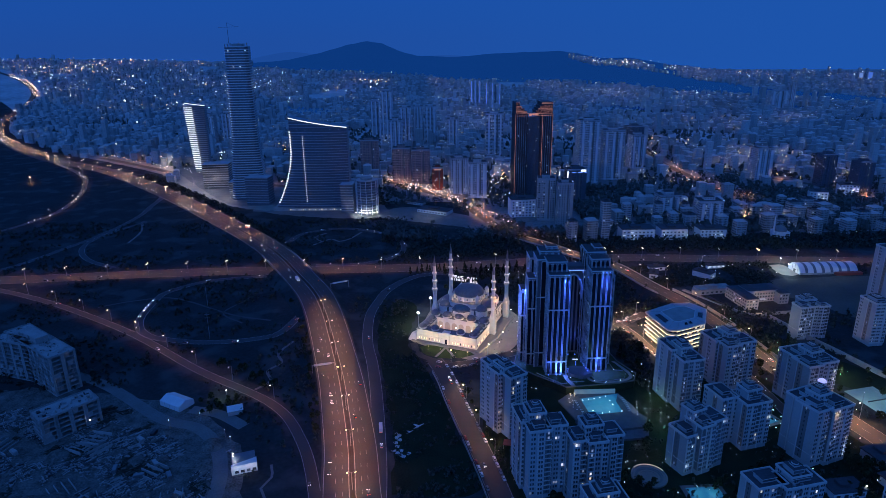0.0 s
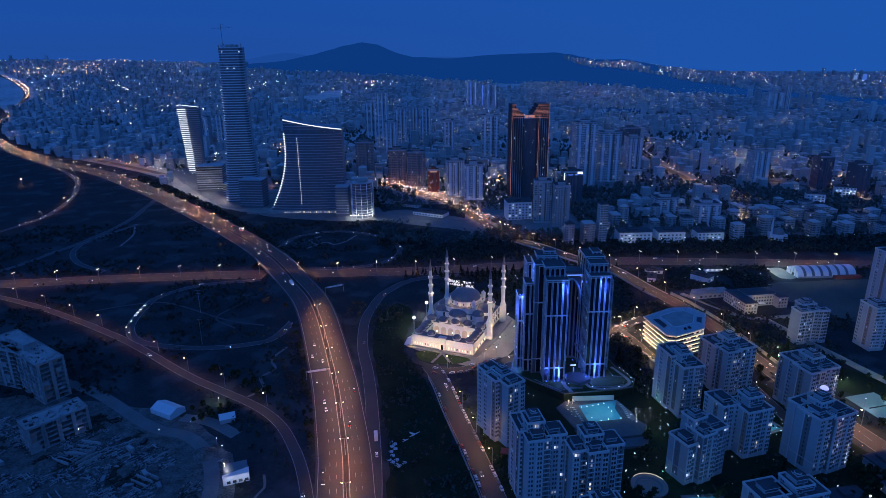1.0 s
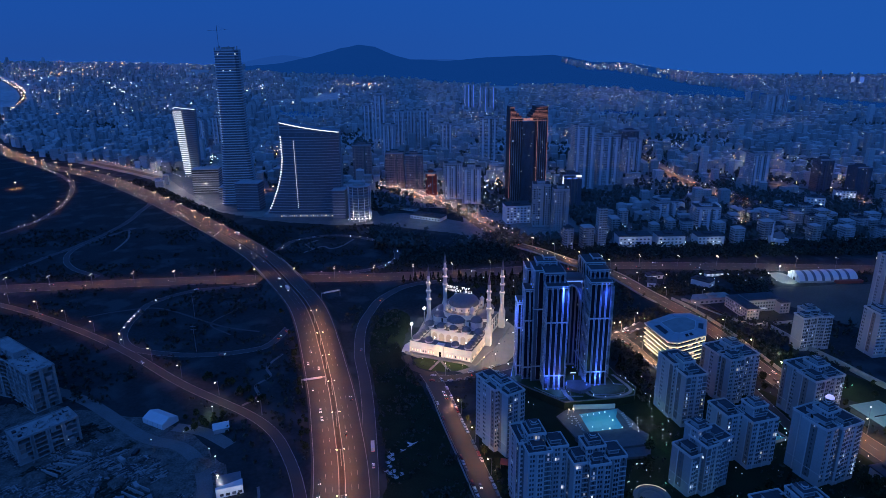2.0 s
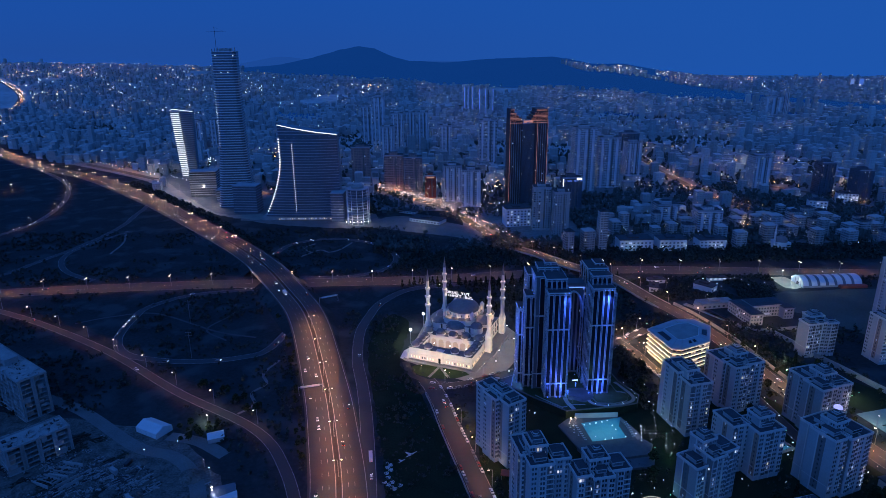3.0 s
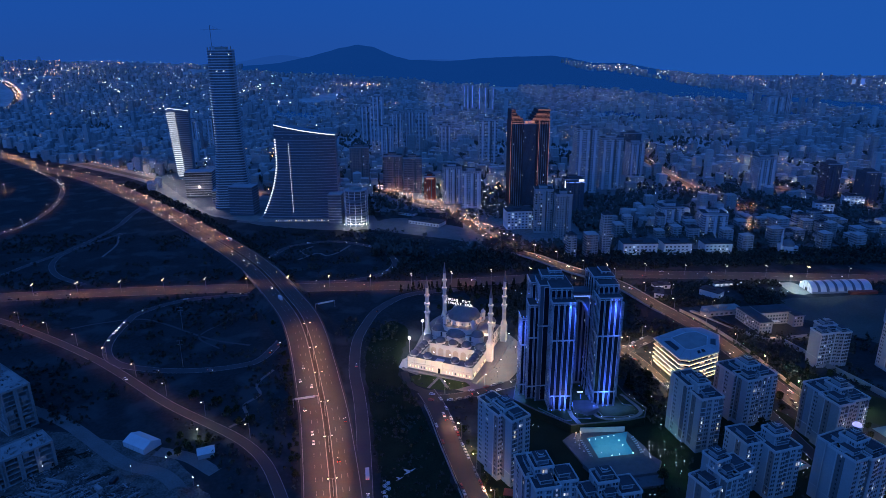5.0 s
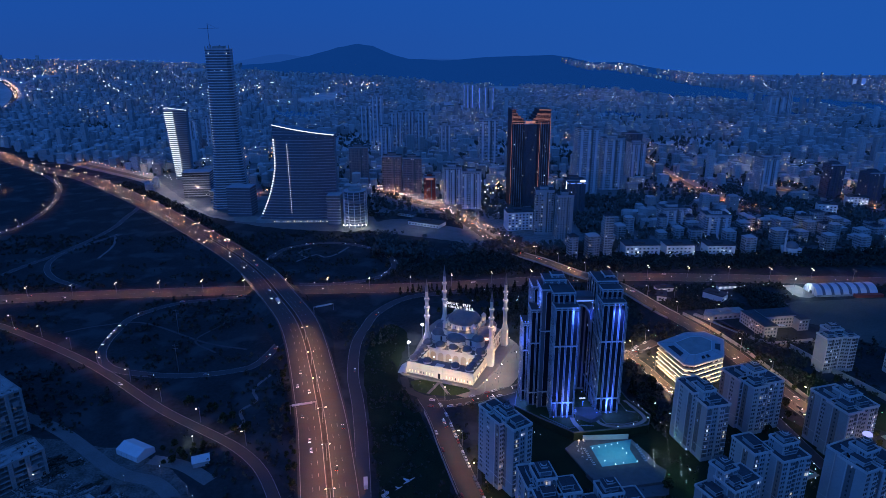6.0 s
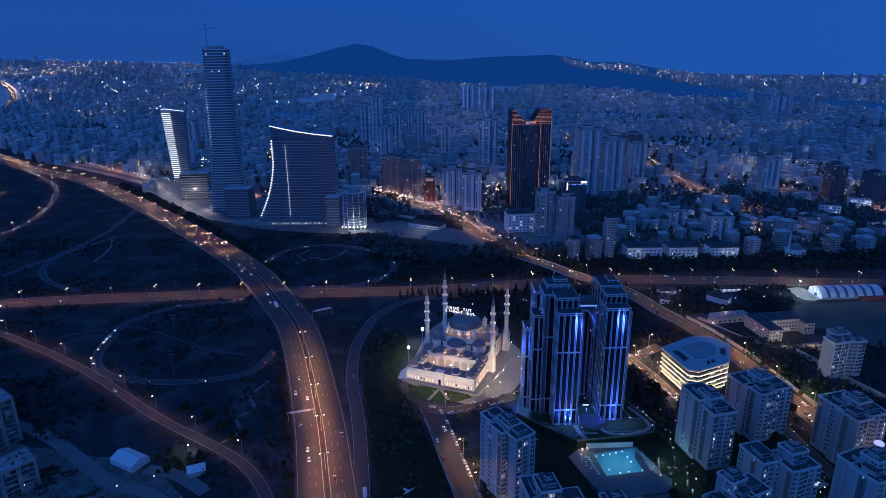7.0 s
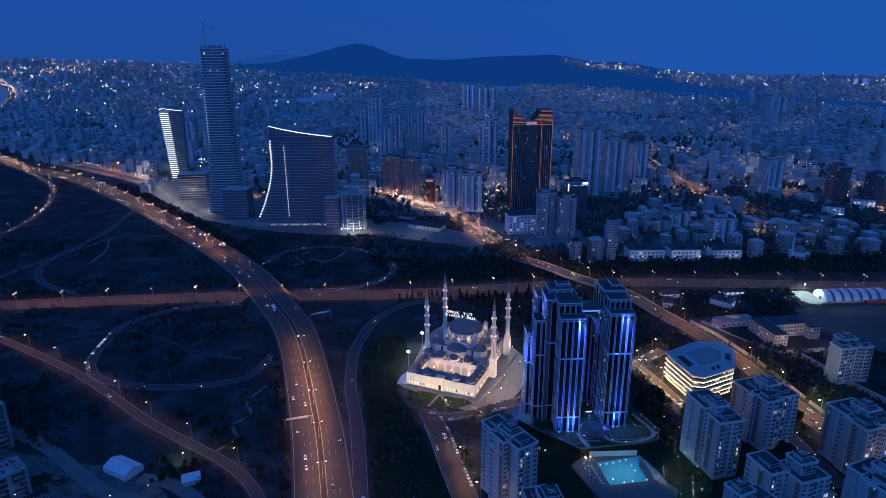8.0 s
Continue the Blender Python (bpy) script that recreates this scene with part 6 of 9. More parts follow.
# ---------------------------------------------------------------- mid-distance towers
def lit_windows(shape, rnd, w, d, h, share, fl=3.1, mi0=0, dark=0.85):
    """Panes on the front and left faces of a box, dark for the most part, a few of them lit."""
    for f in range(1, int(h / fl)):
        for side, length in ((0, w), (1, d)):
            for k in range(int(length / 3.4)):
                is_lit = rnd.random() < share
                if is_lit or rnd.random() < dark:
                    u = -length / 2 + (k + 0.5) * 3.4
                    z, mi = f * fl + 0.6, mi0 + (rnd.choice((0, 0, 1, 1, 2)) if is_lit else 3)
                    s = rnd.uniform(0.5, 0.8) if is_lit else (1.1, 0.8)[k % 2]
                    if side == 0:
                        shape.quad((u - s, -d / 2 - 0.25, z), (u + s, -d / 2 - 0.25, z), (u + s, -d / 2 - 0.25, z + 1.6), (u - s, -d / 2 - 0.25, z + 1.6), mi)
                    else:
                        shape.quad((-w / 2 - 0.25, u + s, z), (-w / 2 - 0.25, u - s, z), (-w / 2 - 0.25, u - s, z + 1.6), (-w / 2 - 0.25, u + s, z + 1.6), mi)


def mid_tower(x, y, w, h, a=0, d=None, wall=None, label="pale high-rise apartment tower with scattered lit windows", seed=0, share=0.06, group="far high-rises"):
    d = d or min(w, 26)
    rnd = random.Random(seed * 7 + int(x))
    t = thing("high_rise", label, "high-rise", group, pose(x, y, ground_z(x, y), 0, 0, a))
    b = Shape()
    b.box(-w / 2, w / 2, -d / 2, d / 2, 0, h, 0, 1, False)
    part("wall", b, [wall or M_MID, M_ROOF], t)
    for k in range(3):
        u = -w / 2 + w * (k + 0.5) / 3
        part("bay", Shape().box(u - w * 0.05, u + w * 0.05, -d / 2 - 1.0, -d / 2, 0, h - 3, 0, 1), [M_SLABPALE if wall is M_MID else wall or M_MID, M_ROOF], t)
    part("recess", Shape().box(w * 0.10, w * 0.17, -d / 2 - 0.4, -d / 2, 3, h - 2, 0, 1), M_BAY, t)
    part("penthouse", Shape().box(-w * 0.25, w * 0.2, -d * 0.2, d * 0.25, h, h + 4, 0, 1), [wall or M_MID, M_ROOF], t)
    part("parapet", Shape().box(-w / 2 - 0.4, w / 2 + 0.4, -d / 2 - 0.4, -d / 2, h - 1.2, h + 1.0), M_SLAB, t)
    s = Shape()
    lit_windows(s, rnd, w, d, h, share)
    if s.f:
        tagged(part("glazing", s, [G_WINWARM, G_WINWHITE, G_WINDIM, M_GLASS], t), kind="stuff")
    return t


for k, (x, y, w, h, wall) in enumerate([(-137, 1754, 32, 96, M_MID), (-103, 1671, 30, 128, M_MID), (-52, 1534, 28, 99, M_MID), (-21, 1556, 24, 99, M_MID), (9, 1554, 26, 99, M_MID),
                                        (-114, 1241, 36, 65, M_MID_R), (-47, 1147, 33, 64, M_MID_R), (-12, 1135, 32, 62, M_MID_R), (53, 1054, 29, 60, M_MID), (82, 1021, 30, 59, M_MID), (149, 1406, 38, 95, M_MID),
                                        (169, 875, 24, 61, M_RES_B), (189, 841, 20, 61, M_RES_B), (287, 1116, 38, 112, M_MID), (339, 1142, 38, 91, M_MID), (475, 1444, 40, 58, M_TOWERGLASS), (590, 1087, 30, 63, M_MID),
                                        (688, 1056, 24, 56, M_TOWERGLASS), (722, 1011, 25, 51, M_TOWERGLASS), (1226, 2221, 70, 70, M_MID), (1275, 2221, 16, 92, M_MID), (356, 898, 32, 28, M_MID), (392, 840, 32, 33, M_MID), (-542, 1594, 34, 79, M_MID), (-500, 1610, 26, 84, M_MID),
                                        (-585, 1640, 28, 60, M_MID_R), (240, 1290, 26, 74, M_MID), (420, 1250, 30, 66, M_MID), (-70, 1420, 28, 82, M_MID), (60, 1480, 26, 76, M_MID)]):
    mid_tower(x, y + 8, w, h, (k * 37 % 11) - 5, wall=wall, seed=k, label="rose-coloured high-rise block with lit windows" if wall is M_MID_R else "dark glass high-rise with few lit windows" if wall is M_TOWERGLASS else "pale high-rise apartment tower with scattered lit windows")
for x, y, w in ((184, 2421, 34), (237, 2301, 50)):
    t = mid_tower(x, y, w, 98, 0, label="pair of high-rises edged with blue light lines", seed=77)
    for u in (-w / 2, w / 2 - 3, -w * 0.1):
        part("light_line", Shape().box(u, u + 1.3, -14.2, -13.6, 4 + abs(u), 98), G_BLUEFAR, t, "pale blue glowing line")
for x, w, h, gm in ((2490, 40, 46, G_STRIP), (2545, 40, 50, G_BLUEPALE)):
    t = mid_tower(x, 3700, w, h, 0, label="far slim tower glowing pale on its front", seed=91)
    part("light_front", Shape().box(-w * 0.3, w * 0.3, -14.9, -14.4, 8, h - 2), glow("far_front", (0.30, 0.55, 1.0) if gm is G_BLUEPALE else (0.7, 0.85, 1.0), 0.16), t, "pale glowing front")
t = mid_tower(17, 1089, 19, 39, 0, wall=M_BRICKRED, label="small red facade block with a lit red sign", seed=5)
part("sign", Shape().box(-6, 6, -10.6, -10.2, 35, 37.4), G_REDLED, t, "red glowing sign")
t = mid_tower(237, 996, 30, 51, 0, wall=M_TOWERGLASS, label="blue glass office block with lit white signs", seed=6)
part("sign", Shape().box(6, 14, -13.8, -13.4, 48, 51), G_STRIP, t, "white glowing sign")
part("sign", Shape().box(-15.6, -14.0, -13.8, -13.4, 38, 49), G_STRIP, t, "white glowing sign")
part("light_line", Shape().box(-13, 15, -13.8, -13.4, 46, 46.8), G_BLUEPALE, t)


# ---------------------------------------------------------------- the city
def hw_y(x):
    """How far the highway lies ahead at this x."""
    for (xa, ya), (xb, yb) in zip(MEDIAN, MEDIAN[1:]):
        if xb <= x <= xa:
            return ya + (yb - ya) * (x - xa) / (xb - xa)
    return 600 if x > -34 else 4300


KEEP_OUT = [(-320, 1040, 120), (-180, 960, 110), (-470, 1280, 60), (-400, 1150, 90), (-92, 932, 70), (176, 1042, 48), (-20, 905, 110), (160, 860, 60), (45, 1020, 55), (-10, 1090, 40), (80, 920, 40), (-30, 1141, 50), (-114, 1241, 30), (237, 996, 30), (310, 1125, 55), (138, 905, 40), (300, 777, 60), (350, 773, 40), (447, 765, 25)]


LIT_STREETS = [([(520, 1741), (507, 1533), (489, 1319), (492, 1165), (496, 1071), (506, 1006), (522, 955)], 34), ([(755, 1203), (707, 1055), (714, 991)], 70), ([(-750, 1468), (-640, 1380), (-525, 1284)], 55), ([(-60, 1230), (-40, 1120), (20, 1040)], 50), ([(560, 1220), (640, 1120), (700, 1040)], 60), ([(-330, 1180), (-300, 1150), (-230, 1120)], 50)]
STREET_POINTS = [p for pts, gap in LIT_STREETS for p in smooth_line(pts, 16)]


def city_free(x, y):
    if y < 1600 and any(abs(x - p.x) < 20 and -52 < y - p.y < 16 for p in STREET_POINTS):
        return False
    u, s = x / y, (y - by_bearing(FOOT, x / y)) / (4700 - by_bearing(FOOT, x / y))
    if y > 4480 or -0.26 < u < 0.74 and -0.01 < s < by_bearing(WOOD_TOP, u) + 0.05 * noise.noise((x * 0.004, y * 0.004, 8)):
        return False
    if x < 60 and y < 1000:
        return False
    if x < 60 and y < hw_y(x) + 55 + (0 if x < -420 else 70):
        return False
    if x >= 60 and y < 765 + 0.02 * x or x < 150 and y < 850:
        return False
    if -130 < x < 100 and y < 1000:
        return False
    return all((x - a) ** 2 + (y - b) ** 2 > c * c for a, b, c in KEEP_OUT)


rc = random.Random(11)
blocks = []
y = 780.0
while y < 4480:
    step = 20 + 7 * (y - 780) / 3700
    half = 0.76 * y + 160
    x = -half
    while x < half:
        px, py = x + rc.uniform(-6, 6), y + rc.uniform(-7, 7)
        # quarters: some denser, taller or green
        q = noise.noise((px * 0.0035, py * 0.0035, 3))
        if q > (-0.18 if py < 1700 else -0.30) and rc.random() < (0.5 if py < 1150 else 0.62 if py < 1500 else 0.8) and city_free(px, py):
            tall = noise.noise((px * 0.006, py * 0.006, 9))
            h = rc.choice((9, 12, 12, 15, 15, 18, 18, 21, 24)) * (1 + 0.5 * max(0, tall))
            if rc.random() < 0.018 + 0.05 * max(0, tall):
                h = rc.uniform(32, 62)
            if py > 2400 and abs(px) < 0.5 * py:
                h = min(h, 26)
            a = 25 * noise.noise((px * 0.002, py * 0.002, 6)) + rc.choice((0, 0, 0, 90))
            blocks.append((px, py, rc.uniform(9, 18), rc.uniform(9, 15), h, a))
        x += step
    y += step * 1.12

near_blocks = sorted(blocks, key=lambda b: b[1] - 0.25 * b[0])[:100]
far_blocks = sorted(blocks, key=lambda b: b[1] - 0.25 * b[0])[100:]


def apartment_block(k, x, y, w, d, h, a):
    rnd = random.Random(k)
    t = thing("apartment_block", rnd.choice(("plain rendered apartment block with a low hipped roof", "plain pale apartment block with a flat roof", "small apartment block with balconies and a few lit windows")), "apartment block", "city blocks", pose(x, y, 0, 0, 0, a))
    wall = [M_FAR, M_FAR, M_FAR_B][k % 3]
    part("wall", Shape().box(-w / 2, w / 2, -d / 2, d / 2, 0, h, bottom=False), wall, t)
    if k % 3:
        part("roof", Shape().prism([(-w / 2 - 0.5, -d / 2 - 0.5), (w / 2 + 0.5, -d / 2 - 0.5), (w / 2 + 0.5, d / 2 + 0.5), (-w / 2 - 0.5, d / 2 + 0.5)], h, h + 2.2, grow=0.35), M_FARROOF, t, "low brown hipped roof")
    else:
        part("roof", Shape().box(-w / 2 - 0.3, w / 2 + 0.3, -d / 2 - 0.3, d / 2 + 0.3, h, h + 0.7).box(-2, 2, -2, 3, h + 0.7, h + 3), M_ROOF, t)
    part("balcony", Shape().box(-w * 0.22, w * 0.1, -d / 2 - 1.2, -d / 2, 3, h - 1.5), wall, t)
    s = Shape()
    lit_windows(s, rnd, w, d, h, 0.03)
    if s.f:
        tagged(part("glazing", s, [G_WINWARM, G_WINWHITE, G_WINDIM, M_GLASS], t), kind="stuff")


for k, b in enumerate(near_blocks):
    apartment_block(k, *b)

# the rest of the city, in one sheet of blocks with their roofs and lit windows
city = Shape()
for x, y, w, d, h, a in far_blocks:
    ca, sa = math.cos(radians(a)), math.sin(radians(a))
    poly = [(x + ca * u - sa * v, y + sa * u + ca * v) for u, v in ((-w / 2, -d / 2), (w / 2, -d / 2), (w / 2, d / 2), (-w / 2, d / 2))]
    z = max(ground_z(x, y), hill_z(x, y))
    flat = rc.random() < 0.55
    city.prism(poly, z - 3, z + h, 1 if rc.random() < 0.3 else 0, 2)
    if not flat:
        city.prism(poly, z + h, z + h + 2.5, 2, 2, grow=0.3)
tagged(setting("city_blocks", city, [M_CITY, M_CITY_B, M_FARROOF], "endless pale apartment blocks of the city"), category="city", kind="stuff")

lights = Shape()


def spark(x, y, z, s, mi):
    """A small lamp: an eight-sided bead."""
    k = len(lights.v)
    s *= 1.12
    lights.v += [(x, y, z - s), (x - s, y, z), (x, y - s, z), (x + s, y, z), (x, y + s, z), (x, y, z + s)]
    for i in range(4):
        a, b = 1 + i, 1 + (i + 1) % 4
        lights.f += [(k, k + b, k + a), (k + a, k + b, k + 5)]
        lights.m += [mi, mi]


for x, y, w, d, h, a in far_blocks:
    n = (-0.15 if x < 0 else 0.6) + (3.4 if x < 0 else 2.6) * noise.noise((x * 0.004, y * 0.004, 12)) + 1.0 * noise.noise((x * 0.015, y * 0.015, 2))
    zb = max(ground_z(x, y), hill_z(x, y))
    for _ in range(7 if y < 1500 and x > 150 else 5 if y < 2000 else 3):
        if rc.random() > 0.36 * max(0.08, n):
            continue
        s = 0.05 + 0.00044 * min(y, 2200 + 0.55 * (y - 2200))
        spark(x + rc.uniform(-w, w) * 0.6, y - max(w, d) * 0.72 - 0.5, zb + h * rc.uniform(0.2, 1.0), s * rc.choice((0.35, 0.4, 0.4, 0.5, 0.5, 0.6, 0.7, 1.0)), rc.choice((0, 0, 1, 1, 1, 2, 2, 3, 3, 3, 4, 4, 4)))
for x, y, w, d, h, a in near_blocks:
    for _ in range(4):
        if rc.random() < 0.6:
            spark(x + rc.uniform(-14, 14), y - max(w, d) * 0.75 - rc.uniform(0.5, 8), rc.uniform(2.5, 7), rc.uniform(0.18, 0.40), rc.choice((0, 0, 1, 1, 1, 2, 2, 3, 3, 4)))
# lamps that light yards and fronts between the nearer houses
L_TOWN = [lamp_data("yard_lamp", "POINT", 2800, c, 0.6) for c in ((1.0, 0.66, 0.40), (1.0, 0.92, 0.80), (0.75, 0.90, 1.0))]
n = 0
for x, y, w, d, h, a in sorted(near_blocks + far_blocks[:500], key=lambda b: (b[0] * 7.3 + b[1] * 3.1) % 97):
    if n < 46 and 790 < y < 1350 and -120 < x < 0.72 * y:
        k = rc.choice((0, 0, 1, 1, 2))
        lo = new("yard_lamp", L_TOWN[k])
        lo.location = (x + rc.uniform(-4, 4), y - max(w, d) * 0.72 - 5, 6.5)
        spark(lo.location.x, lo.location.y - 1.2, 6.8, rc.uniform(0.4, 0.65), (0, 1, 2)[k])
        n += 1
# houses strung along the far slopes
for _ in range(170):
    u, v = rc.uniform(0.215, 0.56), rc.random()
    y = by_bearing(FOOT, u)
    y = y + (4690 - y) * (by_bearing(WOOD_TOP, u) + (1 - by_bearing(WOOD_TOP, u)) * v)
    spark(u * y, y - 4, max(ground_z(u * y, y), hill_z(u * y, y)) + 8, rc.uniform(0.35, 0.85) * (1 if rc.random() < 0.9 else 1.7), rc.choice((1, 2, 2, 3, 4, 4, 4)))
for _ in range(150):
    x = rc.uniform(-2900, -1150)
    spark(x, 4400, ground_z(x, 4400) + rc.uniform(6, 26), rc.uniform(0.7, 1.5), rc.choice((0, 1, 1, 2, 3)))
# lamps of the last streets before the wood
for _ in range(150):
    u = rc.uniform(-0.25, 0.74)
    y = by_bearing(FOOT, u) - abs(rc.gauss(0, 60)) - 15
    spark(u * y, y, ground_z(u * y, y) + rc.uniform(8, 20), rc.uniform(0.5, 1.2), rc.choice((1, 1, 2, 3, 4)))
# brighter clusters: squares and main streets
for cx, cy, n, spread, mi in ((-2000, 3700, 60, 150, 0), (-1900, 4100, 60, 300, 0), (-260, 3300, 20, 60, 0), (-700, 3000, 40, 260, 1), (300, 1750, 30, 60, 0), (520, 1500, 30, 50, 0), (-480, 1380, 26, 60, 1), (-560, 1320, 24, 40, 1), (-310, 1500, 20, 50, 0), (-200, 1300, 16, 40, 0),
                              (60, 1050, 30, 40, 1), (110, 1110, 40, 45, 0), (800, 2900, 30, 90, 1), (900, 3900, 26, 50, 0), (2600, 3900, 50, 260, 1), (1700, 4000, 60, 500, 1), (1100, 4200, 60, 350, 1), (-1300, 3000, 80, 500, 1), (-1800, 3300, 90, 500, 1), (700, 1300, 26, 60, 0), (450, 1060, 24, 50, 3), (-900, 2400, 40, 200, 1)):
    for _ in range(n):
        x, y = rc.gauss(cx, spread), rc.gauss(cy, spread * 0.8)
        if y < 4600 and city_free(x, y):
            spark(x, y, max(ground_z(x, y), hill_z(x, y)) + rc.uniform(10, 22), (0.08 + 0.00050 * y) * rc.uniform(0.6, 1.4), mi if rc.random() < 0.7 else rc.choice((0, 1, 2)))
# lit shopping streets
for pts, n, w in (([(-85, 1175), (-25, 1095), (25, 1035), (62, 965), (86, 895)], 300, 10), ([(-60, 1105), (10, 1060), (90, 1010), (150, 960), (175, 900)], 110, 16), ([(-560, 1330), (-480, 1290), (-400, 1200), (-330, 1090)], 60, 12), ([(-120, 1190), (-60, 1150), (0, 1085)], 70, 8), ([(95, 1010), (120, 1000), (150, 985)], 50, 14), ([(430, 1180), (520, 1030), (610, 900)], 34, 6), ([(-470, 1340), (-430, 1360), (-330, 1370)], 18, 4), ([(560, 1460), (700, 1300), (860, 1150)], 40, 10), ([(100, 870), (125, 845), (140, 800)], 16, 6)):
    line = smooth_line(pts, 10)
    for _ in range(n):
        p = rc.choice(line)
        spark(p.x + rc.gauss(0, w), p.y + rc.gauss(0, w), rc.uniform(2, 7), rc.uniform(0.14, 0.46), rc.choice((0, 0, 1, 1, 1, 2, 3)))
# cars far out on the highway and on the western ramps
for p, a in along([p for p in hw if 700 < p.y < 3600], 12, 6):
    rr_ = radians(a)
    for _ in range(3):
        if rc.random() < (0.36 if p.y < 1800 else 0.26):
            off = rc.choice((-13, -9, -5, 4, 8, 12))
            spark(p.x + off * math.sin(rr_), p.y - off * math.cos(rr_), p.z + 1.1, 0.08 + 0.00034 * p.y * rc.uniform(0.6, 1.2), rc.choice((1, 1, 2, 3)) if off < 0 else rc.choice((0, 0, 3, 1)))
for line_, share in ((loop_west, 0.5), (loop_left, 0.12), (loop_far, 0.35), (diag, 0.35), (cross, 0.16)):
    for p, a in along(line_, 11, 4):
        if rc.random() < share:
            spark(p.x + rc.uniform(-2, 2), p.y + rc.uniform(-2, 2), p.z + 1.3, 0.12 + 0.00026 * p.y * rc.uniform(0.7, 1.2), rc.choice((1, 1, 2, 3)))
# lamps along the orange-lit streets
L_CITY = lamp_data("street_glow", "SPOT", 30000, (1.0, 0.42, 0.18), 2.0, 140)
for pts, gap in LIT_STREETS:
    line = smooth_line(pts, 10)
    r = Shape()
    for p in line:
        p.z = 0.16
    ribbon(r, line, -7, 7)
    setting("road_town", r, M_ASPHALT, "town street lit orange by lamps")
    for p, a in along(line, gap, 10):
        lo = new("street_glow", L_CITY)
        lo.location = (p.x, p.y, 11)
    for p, a in along(line, 14, 5):
        spark(p.x + rc.choice((-7, 7)) + rc.uniform(-1, 1), p.y, 9, 0.00042 * p.y * rc.uniform(0.6, 1.5), rc.choice((0, 0, 0, 1, 2)))
tagged(setting("city_lights", lights, [S_ORANGE, S_WHITE, S_COOL, S_DIM, S_FAINT], "countless small lamps of the city"), category="city lights", kind="stuff")

# trees between the houses and the dark wood across the far side of the town
wood = Shape()


def crown_clump(x, y, z, r, h, n_):
    for _ in range(n_):
        a, u = rc.uniform(0, 6.283), rc.random()
        q = r * rc.uniform(0.2, 1.0) * (1 - 0.55 * u)
        c = Vector((x + q * math.cos(a), y + q * math.sin(a), z + h * (0.15 + 0.8 * u)))
        nn = Vector((rc.uniform(-1, 1), rc.uniform(-1, 0.4), rc.uniform(0, 1))).normalized()
        t = nn.orthogonal().normalized() * 0.55 * r * rc.uniform(0.6, 1.2)
        b = nn.cross(t)
        wood.quad(tuple(c - t - b * 0.4), tuple(c - b + t * 0.2), tuple(c + t + b * 0.3), tuple(c + b - t * 0.3))


grid = {}
for x, y, w, d, h, a in blocks:
    grid.setdefault((int(x // 40), int(y // 40)), []).append((x, y))
n = 0
for _ in range(15000):
    y = 790 + 1700 * rc.random() ** 1.5
    x = rc.uniform(-0.72 * y, 0.74 * y)
    if not city_free(x, y):
        continue
    q = noise.noise((x * 0.0035, y * 0.0035, 3)) - 0.25 * noise.noise((x * 0.02, y * 0.02, 7))
    if q > 0.1 and rc.random() < 0.7:
        continue
    i, j = int(x // 40), int(y // 40)
    if any((x - bx) ** 2 + (y - by) ** 2 < 110 for di in (-1, 0, 1) for dj in (-1, 0, 1) for bx, by in grid.get((i + di, j + dj), ())):
        continue
    crown_clump(x, y, ground_z(x, y), rc.uniform(3, 5.5), rc.uniform(6, 11), 12)
    if rc.random() < 0.035:
        n += 1
for _ in range(6500):
    u = rc.uniform(-0.26, 0.76)
    y0, top = by_bearing(FOOT, u), max(0.04, by_bearing(WOOD_TOP, u) if u > 0 else 1.0)
    y = y0 + (4700 - y0) * min(top, 0.5) * rc.random() ** 1.6
    crown_clump(u * y, y, max(ground_z(u * y, y), hill_z(u * y, y)), rc.uniform(6, 10), rc.uniform(8, 13), 8)
# trees past y 2250 take the hills' painted haze glow, nearer ones the haze-paled leaf
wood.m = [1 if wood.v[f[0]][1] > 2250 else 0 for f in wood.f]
tagged(setting("city_trees", wood, [M_BELT, M_HILL], "trees between the houses of the town, haze painted in"), category="trees", kind="stuff")


